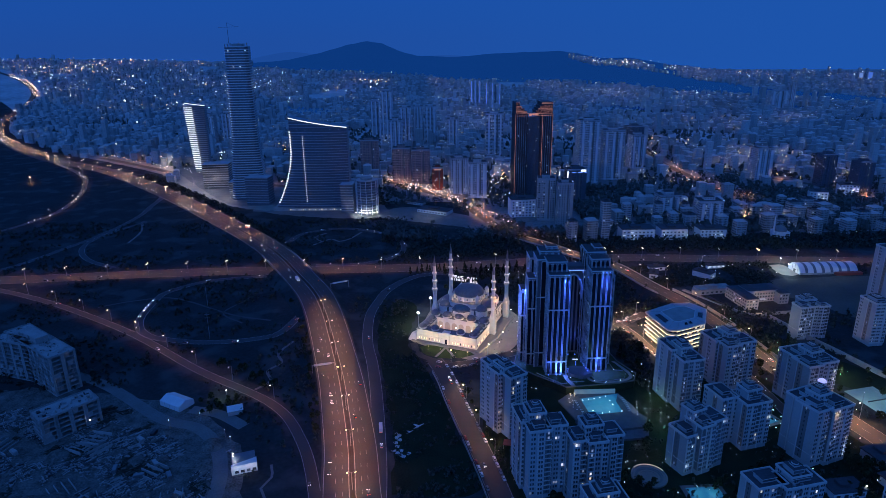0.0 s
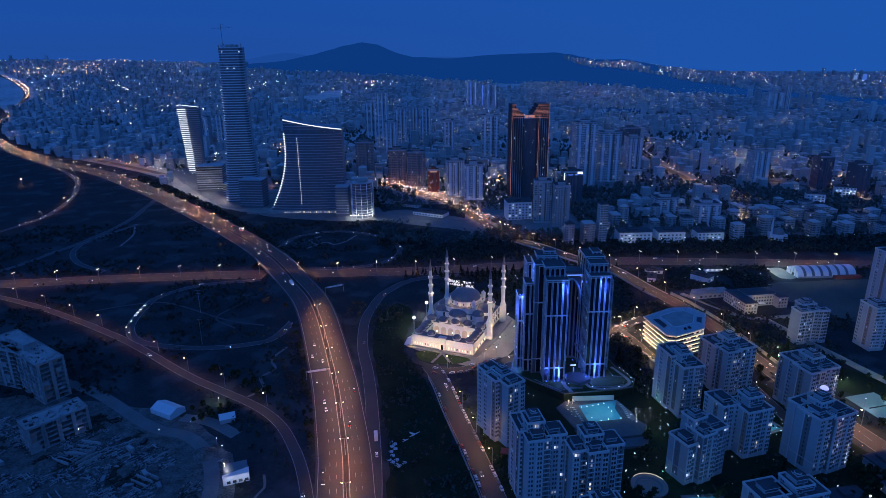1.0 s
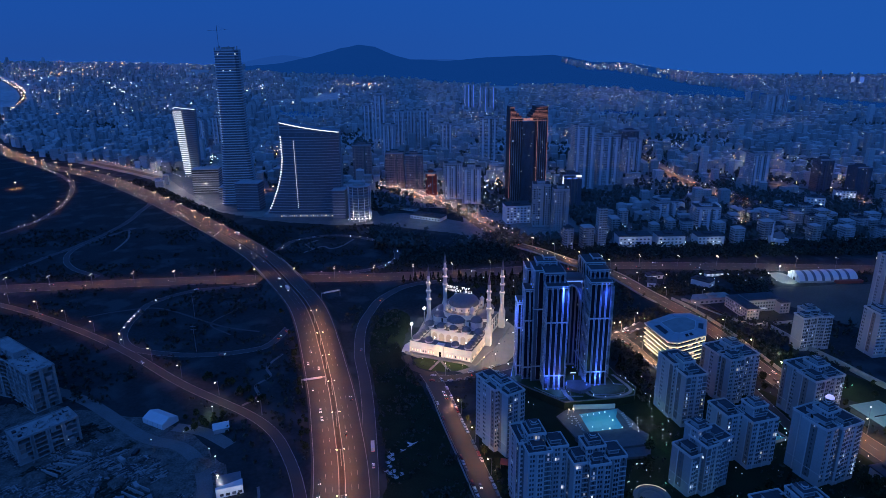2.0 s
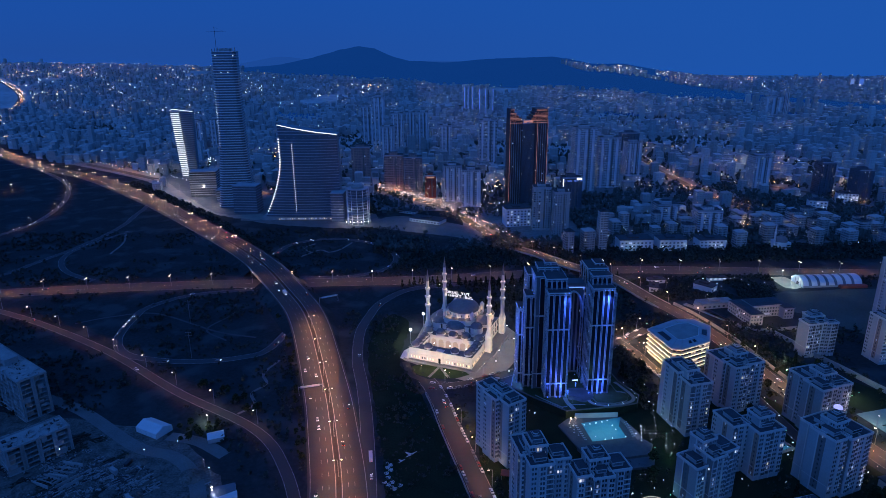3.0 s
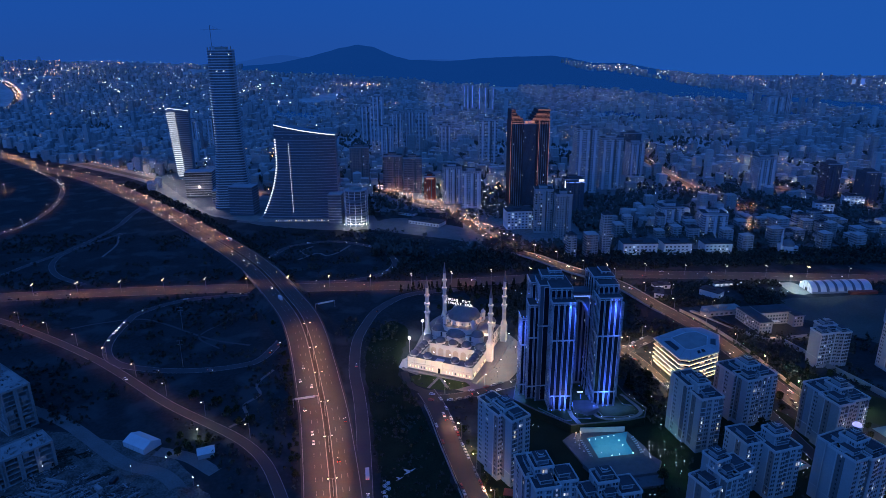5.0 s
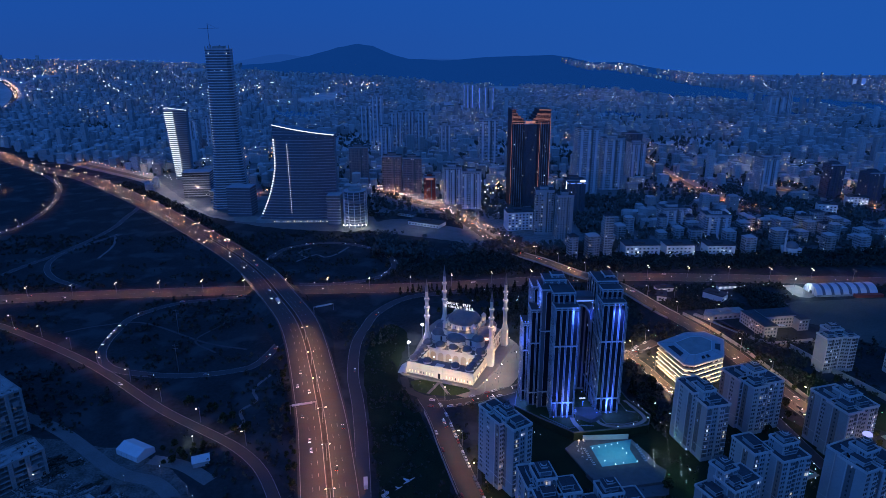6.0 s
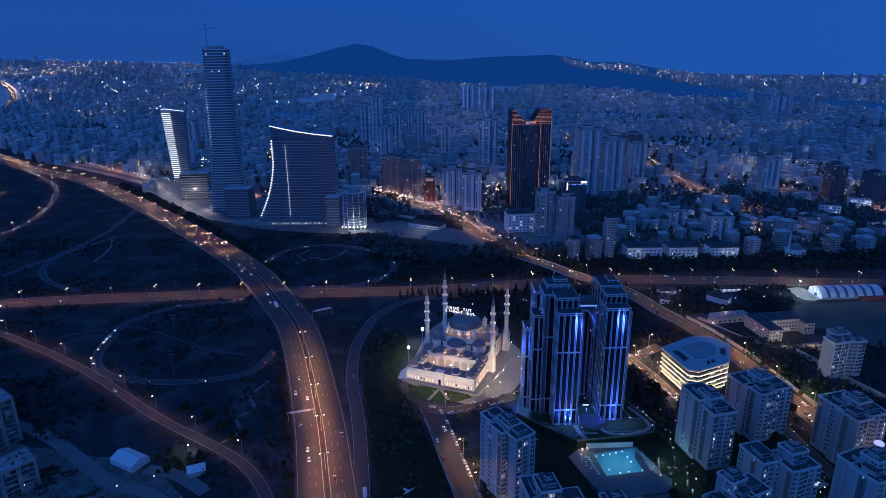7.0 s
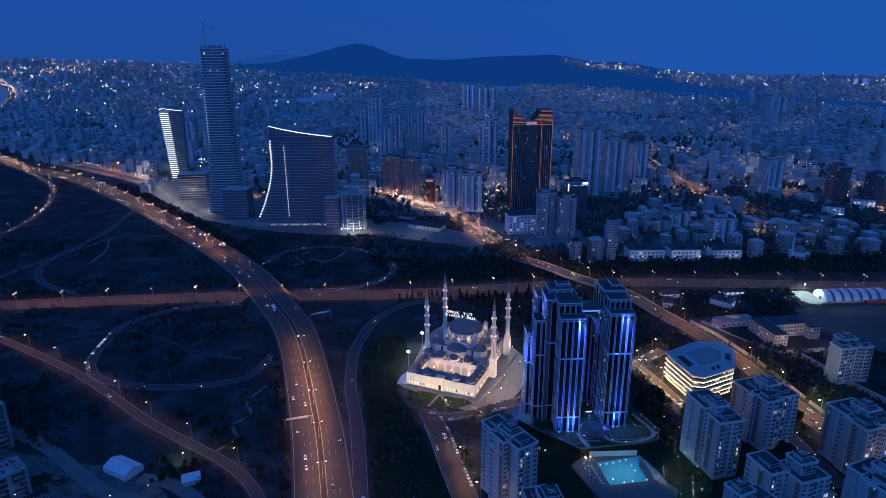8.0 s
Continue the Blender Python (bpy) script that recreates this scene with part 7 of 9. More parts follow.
# ---------------------------------------------------------------- trees
def tree_meshes(seed, h, r, clumps, leaf, conifer=False):
    rnd = random.Random(seed)
    trunk = Shape()
    trunk.tube((0, 0, 0), (rnd.uniform(-0.2, 0.2), rnd.uniform(-0.2, 0.2), h * (0.8 if conifer else 0.45)), 0.22, 6, 0, 0.10)
    if not conifer:
        for k in range(5):
            a = 6.283 * k / 5 + rnd.uniform(-0.4, 0.4)
            trunk.tube((0, 0, h * rnd.uniform(0.28, 0.42)), (r * 0.55 * math.cos(a), r * 0.55 * math.sin(a), h * rnd.uniform(0.55, 0.75)), 0.10, 5, 0, 0.04)
    crown = Shape()
    for k in range(clumps):
        u = rnd.random()
        a = rnd.uniform(0, 6.283)
        if conifer:
            z = h * (0.12 + 0.88 * u)
            rr = r * (1 - u) * rnd.uniform(0.4, 1.0) + 0.1
        else:
            z = h * (0.36 + 0.60 * u)
            rr = r * math.sqrt(max(0.05, 1 - (2 * u - 0.85) ** 2)) * rnd.uniform(0.25, 1.0)
        c = Vector((rr * math.cos(a), rr * math.sin(a), z))
        for _ in range(2):
            n = Vector((rnd.uniform(-1, 1), rnd.uniform(-1, 1), rnd.uniform(-0.2, 1))).normalized()
            t = n.orthogonal().normalized() * leaf * rnd.uniform(0.6, 1.2)
            b = n.cross(t).normalized() * leaf * rnd.uniform(0.5, 1.0)
            crown.quad(tuple(c - t - b * 0.4), tuple(c - b + t * 0.2), tuple(c + t + b * 0.3), tuple(c + b - t * 0.3))
    return trunk.mesh("trunk", [M_BARK]), crown.mesh("crown", [M_LEAF_W if conifer else M_LEAF])


BROAD = [tree_meshes(1, 7.5, 3.0, 70, 0.85), tree_meshes(2, 6.0, 2.6, 60, 0.8), tree_meshes(3, 9.0, 3.4, 85, 0.95)]
CONIF = [tree_meshes(4, 9.5, 2.2, 70, 0.8, True), tree_meshes(5, 12.0, 2.4, 80, 0.85, True)]


def tree(x, y, s=1.0, kind=0, conifer=False, group="garden trees", rnd=random.Random(3)):
    tr, cr = (CONIF if conifer else BROAD)[kind % (2 if conifer else 3)]
    t = thing("conifer" if conifer else "tree", "dark narrow conifer on rough grass" if conifer else "small leafy tree dark against the ground", "tree", group, pose(x, y, 0, 0, 0, rnd.uniform(0, 360)) @ Matrix.Scale(s, 4))
    part("trunk", tr, None, t)
    part("crown", cr, None, t)


def clear(x, y):
    """Free of the estate's buildings, the roads and the mosque."""
    for ex, ey, ea, bl_, *_ in ES:
        ca, sa = math.cos(radians(-ea)), math.sin(radians(-ea))
        u, v = ca * (x - ex) - sa * (y - ey), sa * (x - ex) + ca * (y - ey)
        if any(x0 - 2.5 < u < x1 + 2.5 and y0 - 2.5 < v < y1 + 2.5 for x0, x1, y0, y1, m_ in bl_):
            return False
    for line, w in ((near_hw, 20), (collector, 6.5), (left_ramp, 7), (loop_near, 6), (loop_far, 6), (loop_left, 6), (ramp_west, 6), (loop_west, 6), (cross, 15), (diag, 10), (street, 9), (lawn_lane, 5), (mall_street, 7), (hex_street, 6.5), (right_street, 6.5)):
        if any((p.x - x) ** 2 + (p.y - y) ** 2 < w * w for p in line):
            return False
    if 64 < x < 152 and 352 < y < 476:
        return False
    if 182 < x < 244 and 454 < y < 518:
        return False
    if -22 < x < 84 and 452 < y < 592 and y > 455 - 0.4 * (x - 40):
        return False
    return True


rt = random.Random(21)
n = 0
for _ in range(4000):
    x, y = rt.uniform(55, 345), rt.uniform(255, 470)
    if n < 130 and clear(x, y) and noise.noise((x * 0.03, y * 0.03, 2)) > -0.15:
        tree(x, y, rt.uniform(0.7, 1.2), n, rt.random() < 0.2)
        n += 1
for p, a in [*along(street, 13, 60), *along(diag, 15, 20)]:
    rr_ = radians(a)
    x, y = p.x + 9.6 * math.sin(rr_) * -1, p.y + 9.6 * math.cos(rr_)
    if y < 590 and clear(x, y):
        tree(x, y, rt.uniform(0.6, 0.9), int(x), group="street trees")
for k in range(46):
    x = -20 + k * 5.2 + rt.uniform(-2, 2)
    tree(x, 662 + 6 * math.sin(k * 0.3) + rt.uniform(-3, 3), rt.uniform(0.7, 1.15), k, True, "conifers beside the highway")
for k in range(40):
    x, y = rt.uniform(15, 175), rt.uniform(575, 655)
    if clear(x, y):
        tree(x, y, rt.uniform(0.6, 1.1), k, k % 3 == 0, "park trees")
for p, a in along([p for p in near_hw if p.y < 600], 7.5, 3):
    rr_ = radians(a)
    for sg, off in ((1, 21.5), (1, 24.0)):
        if rt.random() < 0.55:
            x, y = p.x - off * math.sin(rr_) + rt.uniform(-1.5, 1.5), p.y + off * math.cos(rr_) + rt.uniform(-1.5, 1.5)
            if clear(x, y):
                tree(x, y, rt.uniform(0.4, 0.75), int(p.y), group="roadside trees")

# scrub and woodland, past counting
scrub = Shape()


def bush(x, y, h, r, n_, rnd, z=0.0):
    for k in range(n_):
        a, u = rnd.uniform(0, 6.283), rnd.random()
        rr_ = r * rnd.uniform(0.2, 1.0) * (1 - 0.5 * u)
        c = Vector((x + rr_ * math.cos(a), y + rr_ * math.sin(a), z + h * (0.15 + 0.8 * u)))
        nn = Vector((rnd.uniform(-1, 1), rnd.uniform(-1, 1), rnd.uniform(0, 1))).normalized()
        s_ = 0.45 * r * rnd.uniform(0.6, 1.2)
        t = nn.orthogonal().normalized() * s_
        b = nn.cross(t)
        scrub.quad(tuple(c - t - b * 0.4), tuple(c - b + t * 0.2), tuple(c + t + b * 0.3), tuple(c + b - t * 0.3))


for _ in range(15000):
    x, y = rt.uniform(-640, 120), rt.uniform(270, 900)
    q = noise.noise((x * 0.012, y * 0.012, 7)) + 0.5 * noise.noise((x * 0.05, y * 0.05, 8))
    if q > 0.02 and abs(x) < 0.75 * y + 60 and clear(x, y) and not (x < -118 and y < 425 and x + y < 250):
        bush(x, y, rt.uniform(1.2, 4.5), rt.uniform(1.2, 2.8), 9, rt)
for _ in range(2600):
    x = rt.uniform(-40, 700)
    y = rt.uniform(716, 775) + 0.01 * x
    if clear(x, y):
        bush(x, y, rt.uniform(3, 8), rt.uniform(2.0, 3.6), 9, rt)
for _ in range(900):
    x = rt.uniform(-560, -60)
    y = hw_y(x) + rt.uniform(26, 60)
    if y < 1300 and clear(x, y):
        bush(x, y, rt.uniform(2, 6), rt.uniform(1.8, 3.2), 8, rt)
for _ in range(8200):
    y = 785 + 1900 * rt.random() ** 2.0
    x = rt.uniform(-0.2 * y + 100, 0.75 * y + 120)
    if noise.noise((x * 0.006, y * 0.006, 14)) > -0.05 and all((x - a) ** 2 + (y - b) ** 2 > (c * 0.6) ** 2 for a, b, c in KEEP_OUT):
        bush(x, y, rt.uniform(5, 11), rt.uniform(3, 5.5), 9, rt, ground_z(x, y))
for _ in range(2600):
    x, y = rt.uniform(60, 236), rt.uniform(462, 668)
    if clear(x, y) and noise.noise((x * 0.02, y * 0.02, 31)) > -0.25:
        bush(x, y, rt.uniform(2, 6), rt.uniform(1.6, 3.0), 8, rt)
for _ in range(1700):
    x, y = rt.uniform(55, 300), rt.uniform(262, 450)
    if clear(x, y) and noise.noise((x * 0.04, y * 0.04, 41)) > -0.05:
        bush(x, y, rt.uniform(0.8, 3), rt.uniform(0.9, 2.0), 7, rt)
for _ in range(1500):
    x, y = rt.uniform(-50, 30), rt.uniform(290, 590)
    if clear(x, y) and noise.noise((x * 0.04, y * 0.04, 51)) > 0.0:
        bush(x, y, rt.uniform(0.5, 1.6), rt.uniform(0.8, 1.8), 6, rt)
for _ in range(2200):
    x, y = rt.uniform(262, 560), rt.uniform(470, 660)
    if clear(x, y) and noise.noise((x * 0.015, y * 0.015, 61)) > 0.12 and not (x > 372 and 535 < y < 628) and not any((x - a) ** 2 + (y - b) ** 2 < c * c for a, b, c in ((312, 562, 24), (334, 566, 20), (289, 592, 20), (299, 637, 15), (432, 646, 42), (326, 487, 20), (446, 556, 24), (372, 475, 18))):
        bush(x, y, rt.uniform(1.5, 5), rt.uniform(1.4, 2.8), 8, rt)
for k in range(700):
    x = rt.uniform(262, 345)
    y = rt.uniform(380, 560)
    if clear(x, y) and 0.45 * (x - 262) + y > 470 and y < 560 - 0.3 * (x - 262):
        bush(x, y, rt.uniform(1.5, 5), rt.uniform(1.4, 2.6), 9, rt)
# hedges and trees between the cross road, the villa and the hall
for _ in range(1500):
    x, y = rt.uniform(240, 384), rt.uniform(608, 672)
    if clear(x, y) and (y > 664 or noise.noise((x * 0.03, y * 0.03, 71)) > -0.1) and not any((x - a) ** 2 + (y - b) ** 2 < c * c for a, b, c in ((299, 637, 15), (323, 663, 9), (245, 640, 12), (255, 661, 11), (315, 662, 6), (332, 663, 6))):
        bush(x, y, rt.uniform(2, 5.5), rt.uniform(1.5, 2.8), 9, rt)
# planted ground between the twin towers and the office street
for _ in range(900):
    x, y = rt.uniform(144, 240), rt.uniform(410, 520)
    if clear(x, y) and (x > 157 or y > 445) and not (184 < x < 242 and 455 < y < 515):
        bush(x, y, rt.uniform(1.5, 4.5), rt.uniform(1.4, 2.6), 9, rt)
# bushes past y 785 get the leaf colour paled for haze
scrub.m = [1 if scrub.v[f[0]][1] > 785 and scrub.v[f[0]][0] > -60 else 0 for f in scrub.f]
tagged(setting("scrub", scrub, [M_SCRUB, M_BELT], "dark scrub and woodland, painted paler for haze in the town"), category="woodland", kind="stuff")


# ---------------------------------------------------------------- cars
def car_template(name, label, paint, L=4.4, Wd=1.75, Hh=1.45, box=False, group="cars on the roads", lights=True):
    t = thing(name, label, "car" if not box else "truck", group)
    b = Shape()
    prof = [(-L / 2, 0.35), (L / 2, 0.35), (L / 2, 0.75), (L / 2 - 0.9, 0.92), (-L / 2 + 0.25, 0.95), (-L / 2, 0.85)]
    if box:
        prof = [(-L / 2, 0.5), (L / 2, 0.5), (L / 2, 1.6), (L / 2 - 0.5, Hh), (-L / 2, Hh)]
    k = len(prof)
    b.v = [(x, -Wd / 2, z) for x, z in prof] + [(x, Wd / 2, z) for x, z in prof]
    b.f = [tuple(range(k)), tuple(range(2 * k - 1, k - 1, -1))] + [(i, k + i, k + (i + 1) % k, (i + 1) % k) for i in range(k)]
    b.m = [0] * len(b.f)
    part("body", b, paint, t)
    if not box:
        part("cabin", Shape().prism([(-L * 0.40, -Wd * 0.46), (L * 0.22, -Wd * 0.46), (L * 0.22, Wd * 0.46), (-L * 0.40, Wd * 0.46)], 0.92, Hh, 0, 1, grow=0.72), [M_GLASS, paint], t, "dark windows under the painted roof")
    for x in (-L * 0.31, L * 0.31):
        for y in (-Wd / 2 + 0.08, Wd / 2 - 0.08):
            part("wheel", Shape().tube((x, y - 0.1, 0.33), (x, y + 0.1, 0.33), 0.33, 10), M_TYRE, t)
    if lights:
        for y in (-0.6, 0.6):
            part("headlight", Shape().box(L / 2 - 0.05, L / 2 + 0.08, y - 0.2, y + 0.2, 0.55, 0.80), G_HEAD, t)
            part("tail_light", Shape().box(-L / 2 - 0.06, -L / 2 + 0.02, y - 0.16, y + 0.16, 0.62, 0.80), G_TAIL, t)
    return t


G_HEAD = glow("head_lamp", (1.0, 0.96, 0.86), 12.0)
P_WHITE = mat("white_car_paint", (0.62, 0.62, 0.62), 0.3, var=0.05, spec=0.5)
P_GREY = mat("grey_car_paint", (0.18, 0.19, 0.20), 0.3, 0.4, var=0.05, spec=0.5)
P_BLACK = mat("black_car_paint", (0.02, 0.02, 0.022), 0.3, var=0.05, spec=0.5)
P_RED = mat("red_car_paint", (0.25, 0.02, 0.02), 0.3, var=0.05, spec=0.5)
MOVING = [car_template("car", "white car with lit lamps on the road", P_WHITE), car_template("car", "grey car with lit lamps on the road", P_GREY), car_template("car", "black car with lit lamps on the road", P_BLACK), car_template("truck", "white box truck with lit lamps on the road", P_WHITE, 8.5, 2.4, 3.3, True)]
PARKED = [car_template("car", "white car parked at the kerb", P_WHITE, group="parked cars", lights=False), car_template("car", "grey car parked at the kerb", P_GREY, group="parked cars", lights=False), car_template("car", "red car parked at the kerb", P_RED, group="parked cars", lights=False)]
USED = set()


def put(src, m):
    if src.name in USED:
        return copy_thing(src, m)
    USED.add(src.name)
    src.matrix_basis = m
    return src


rk = random.Random(8)
hs = sides(near_hw)
for i, p in enumerate(near_hw[:-1]):
    if p.y < 270:
        continue
    d = near_hw[i + 1] - p
    a = math.degrees(math.atan2(d.y, d.x))
    for off in (-13.5, -9.6, -5.6, 5.2, 9.2, 13.0):
        if rk.random() < (0.085 if off < 0 else 0.06):
            q = p + hs[i] * (off + rk.uniform(-0.3, 0.3))
            put(MOVING[3 if rk.random() < 0.07 else rk.randrange(3)], pose(q.x, q.y, q.z + 0.02, 0, 0, a + (180 if off < 0 else 0)))
for line, n_, offs in ((loop_near, 15, (-1.6,)), (loop_far, 9, (1.6,)), (cross, 26, (-8, -4.5, 4.5, 8)), (left_ramp, 5, (-2, 2)), (mall_street, 9, (-1.5, 1.5)), (hex_street, 5, (-1.5, 1.5)), (diag, 26, (-5, -2, 2, 5)), (collector, 6, (-1.6, 1.6)), (street, 4, (-2, 2)), (loop_west, 8, (0,))):
    ls = sides(line)
    for _ in range(n_):
        i = rk.randrange(2, len(line) - 2)
        p = line[i]
        if abs(p.x) > 0.75 * p.y + 40 or p.y < 260:
            continue
        off = rk.choice(offs)
        d = line[i + 1] - p
        q = p + ls[i] * off
        put(MOVING[rk.randrange(4) if rk.random() < 0.15 else rk.randrange(3)], pose(q.x, q.y, q.z + 0.02, 0, 0, math.degrees(math.atan2(d.y, d.x)) + (180 if off < 0 else 0)))
for line, lo_, hi_, offs in ((street, 290, 452, (-5.9, 5.9)), (mall_street, 440, 540, (-4.0, 4.0)), (hex_street, 440, 520, (3.2,))):
    ls = sides(line)
    for p, a in along(line, 6.4, 2):
        if lo_ < p.y < hi_:
            rr_ = radians(a)
            for off in offs:
                if rk.random() < 0.5:
                    put(PARKED[rk.randrange(3) if rk.random() < 0.5 else 0], pose(p.x + off * math.sin(rr_), p.y - off * math.cos(rr_), p.z + 0.02, 0, 0, a + rk.choice((0, 180))))


# ---------------------------------------------------------------- overhead signs
def gantry(x, y, z, a, w, label):
    t = thing("sign_gantry", label, "road sign", "highway sign gantries", pose(x, y, z, 0, 0, a))
    for u in (0, w):
        part("post", Shape().tube((0, u, 0), (0, u, 7.2), 0.22, 8), M_METAL, t)
    part("beam", Shape().box(-0.25, 0.25, 0, w, 6.4, 7.0), M_METAL, t)
    part("sign_board", Shape().box(-0.5, -0.3, w * 0.12, w * 0.92, 6.0, 7.6), M_WHITE, t, "pale back of a road sign board")
    return t


gantry(-76.5, 447, 0.1, 104, 17.5, "steel gantry with pale sign boards over one carriageway")
gantry(-101.5, 604, 6.1, 116, -19, "steel gantry with pale sign boards on the raised highway")


# ---------------------------------------------------------------- garden lamps and estate furniture
def garden_lamp(gm, label):
    t = thing("garden_lamp", label, "garden lamp", "garden lamps")
    part("post", Shape().tube((0, 0, 0), (0, 0, 3.0), 0.06, 6), M_DARKMETAL, t)
    part("globe", Shape().lathe(0, 0, [(0.02, 2.96), (0.15, 3.07), (0.15, 3.27), (0.02, 3.38)], 8), gm, t)
    return t


GL = [garden_lamp(G_COOL, "low post with a white globe in the garden"), garden_lamp(G_GREEN, "low post with a green-tinted globe in the garden")]
spots = [[], []]
WALKS = [(166, 440), (162, 432), (161, 416), (163, 412), (160, 405), (164, 399), (158, 396), (165, 393), (155, 386), (166, 386), (148, 377), (152, 377), (159, 377), (164, 380), (147, 371), (157, 371), (154, 364), (160, 366), (154, 356), (146, 362)]
WALKS += [(128, 336), (131, 336), (132, 330), (139, 343), (140, 331), (132, 324), (139, 318), (142, 321), (148, 332), (118, 320), (123, 320), (117, 313), (153, 361), (153, 354), (160, 365), (139, 378), (146, 382), (155, 300), (151, 296), (138, 291), (133, 293), (157, 293)]
WALKS += [(246, 417), (244, 409), (237, 401), (242, 396), (244, 394), (239, 376), (235, 371), (238, 368), (236, 363), (230, 359), (231, 355), (223, 353), (220, 349), (226, 351)]
for i, (x, y) in enumerate(WALKS):
    spots[1 if i % 7 == 5 else 0].append((x, y))
for _ in range(3000):
    x, y = rt.uniform(95, 300), rt.uniform(290, 440)
    if len(spots[0]) < 74 and clear(x, y) and not (x < 170 and y > 335):
        spots[1 if rt.random() < 0.12 else 0].append((x, y))
for k in range(44):
    x, y = rt.uniform(20, 180), rt.uniform(570, 668)
    if clear(x, y):
        spots[0].append((x, y))
for k in range(5):
    spots[0].append((145 - k * 1.2, 386 - k * 4))
    spots[0].append((64 + k * 3.2, 416 - k * 2.5))
for k in range(2):
    for i, (x, y) in enumerate(spots[k]):
        if i == 0:
            GL[k].matrix_basis = pose(x, y, 0)
        else:
            copy_thing(GL[k], pose(x, y, 0))
for x, y in ((149, 438), (151, 433), (152, 428), (153, 423), (152, 417), (140, 426), (142, 421), (143, 416), (140, 410), (129, 408), (121, 411), (104, 416), (113, 419)):
    copy_thing(GL[0], pose(x, y, 3.2))
GL.append(garden_lamp(G_WINWARM, "low post with a warm globe beside the street"))
GL[2].matrix_basis = pose(173, 519, 0)
for x, y in ((177, 509), (178, 495), (180, 487), (182, 475), (184, 464), (183, 505), (184, 493), (187, 478), (190, 452), (200, 449), (214, 455), (228, 464), (170, 512), (150, 510), (132, 503), (175, 490), (177, 470), (181, 456), (187, 446), (196, 443), (206, 443), (220, 443), (186, 510), (186, 500), (189, 486), (191, 466), (120, 498), (108, 492), (96, 486)):
    copy_thing(GL[2], pose(x, y, 0))
for x, y in ((274, 520), (282, 500), (288, 478), (284, 455), (300, 440), (318, 420)):
    copy_thing(GL[1], pose(x, y, 0))
    spots[1].insert(0, (x, y))
L_GREEN = lamp_data("green_light", "POINT", 170, (0.25, 1.0, 0.55), 0.2)
for i, (x, y) in enumerate(spots[1][:11]):
    l_ = tagged(new("garden_glow", L_GREEN), "green garden light", "light")
    l_.location = (x, y, 3.9)

amph = thing("garden_plaza", "round stepped garden plaza with a lit rim", "plaza", m=pose(128, 309, 0))
part("floor", Shape().lathe(0, 0, [(0.02, 0.25), (5.0, 0.25), (5.0, 0)], 28), M_RES_T, amph)
for k in range(3):
    part("tier", Shape().lathe(0, 0, [(5.05 + 1.5 * k, 0), (5.05 + 1.5 * k, 0.45 + 0.2 * k), (6.5 + 1.5 * k, 0.45 + 0.2 * k), (6.5 + 1.5 * k, 0)], 28), M_BAY if k % 2 else M_RES_T, amph)
part("step", Shape().lathe(0, 0, [(9.6, 0), (9.6, 1.0), (10.6, 1.0), (10.6, 0)], 28), M_RES_T, amph)
arc = Shape()
for i in range(12):
    a0, a1 = 0.4 + i * 0.16, 0.4 + (i + 1) * 0.16
    arc.tube((10.3 * math.cos(a0), 10.3 * math.sin(a0), 1.3), (10.3 * math.cos(a1), 10.3 * math.sin(a1), 1.3), 0.18, 5)
part("rim_light", arc, G_WINWARM, amph, "warm glowing rim")

court = thing("tennis_court", "pale floodlit sports court beside the park", "sports court", m=pose(318, 384, 0, 0, 0, 12))
part("surface", Shape().box(-13, 13, -17, 17, 0, 0.12), mat("court_surface", (0.20, 0.30, 0.27), 0.8, var=0.15), court)
for u in (-9, 9):
    part("line", Shape().box(u - 0.08, u + 0.08, -12, 12, 0.12, 0.15), M_PAINT, court)
part("net", Shape().box(-9, 9, -0.05, 0.05, 0.12, 1.0), M_DARKMETAL, court)
L_COURT2 = lamp_data("court_floodlight", "POINT", 3200, (0.80, 1.0, 0.92), 0.4)
for u in (-14, 14):
    part("mast", Shape().tube((u, 0, 0), (u, 0, 9), 0.12, 6), M_METAL, court)
    part("mast_lamp", Shape().lathe(u, 0, [(0.02, 8.9), (0.35, 9.1), (0.02, 9.4)], 8), G_WHITE, court)
    l_ = new("mast_light", L_COURT2)
    l_.parent, l_.location = court, (u * 0.93, 0, 8.6)

L_KERB = lamp_data("kerb_light", "POINT", 3400, (1.0, 0.56, 0.24), 0.4)
L_OFFICE = lamp_data("office_street_light", "POINT", 4500, (1.0, 0.60, 0.32), 0.5)
L_BRIGHT = lamp_data("square_light", "POINT", 4200, (1.0, 0.62, 0.32), 0.5)
for x, y in ((262, 476), (266, 438), (272, 400), (279, 362), (286, 330), (293, 300), (311, 534), (338, 529)):
    copy_thing(GL[2], pose(x, y, 0))
    l_ = tagged(new("kerb_light", L_BRIGHT), "warm street light", "light")
    l_.location = (x, y, 5.0)
for x, y in ((177, 510), (180, 492), (184, 478), (186, 462), (174, 523), (156, 507), (196, 537), (205, 446)):
    l_ = tagged(new("kerb_light", L_OFFICE), "warm kerb light", "light")
    l_.location = (x - 1, y, 5.0)
for x, y in ((19, 420), (21, 413), (23, 407), (25, 410)):
    copy_thing(GL[2], pose(x, y, 0))
l_ = tagged(new("kerb_light", L_BRIGHT), "warm street light", "light")
l_.location = (20, 414, 4.5)
for k, (x, y) in enumerate(((30, 386), (33, 372), (36, 360), (38, 346), (41, 334), (44, 320), (47, 306))):
    copy_thing(GL[2], pose(x, y, 0))
    if k in (0, 3):
        l_ = tagged(new("kerb_light", L_KERB), "warm kerb light", "light")
        l_.location = (x - 1, y, 4.0)
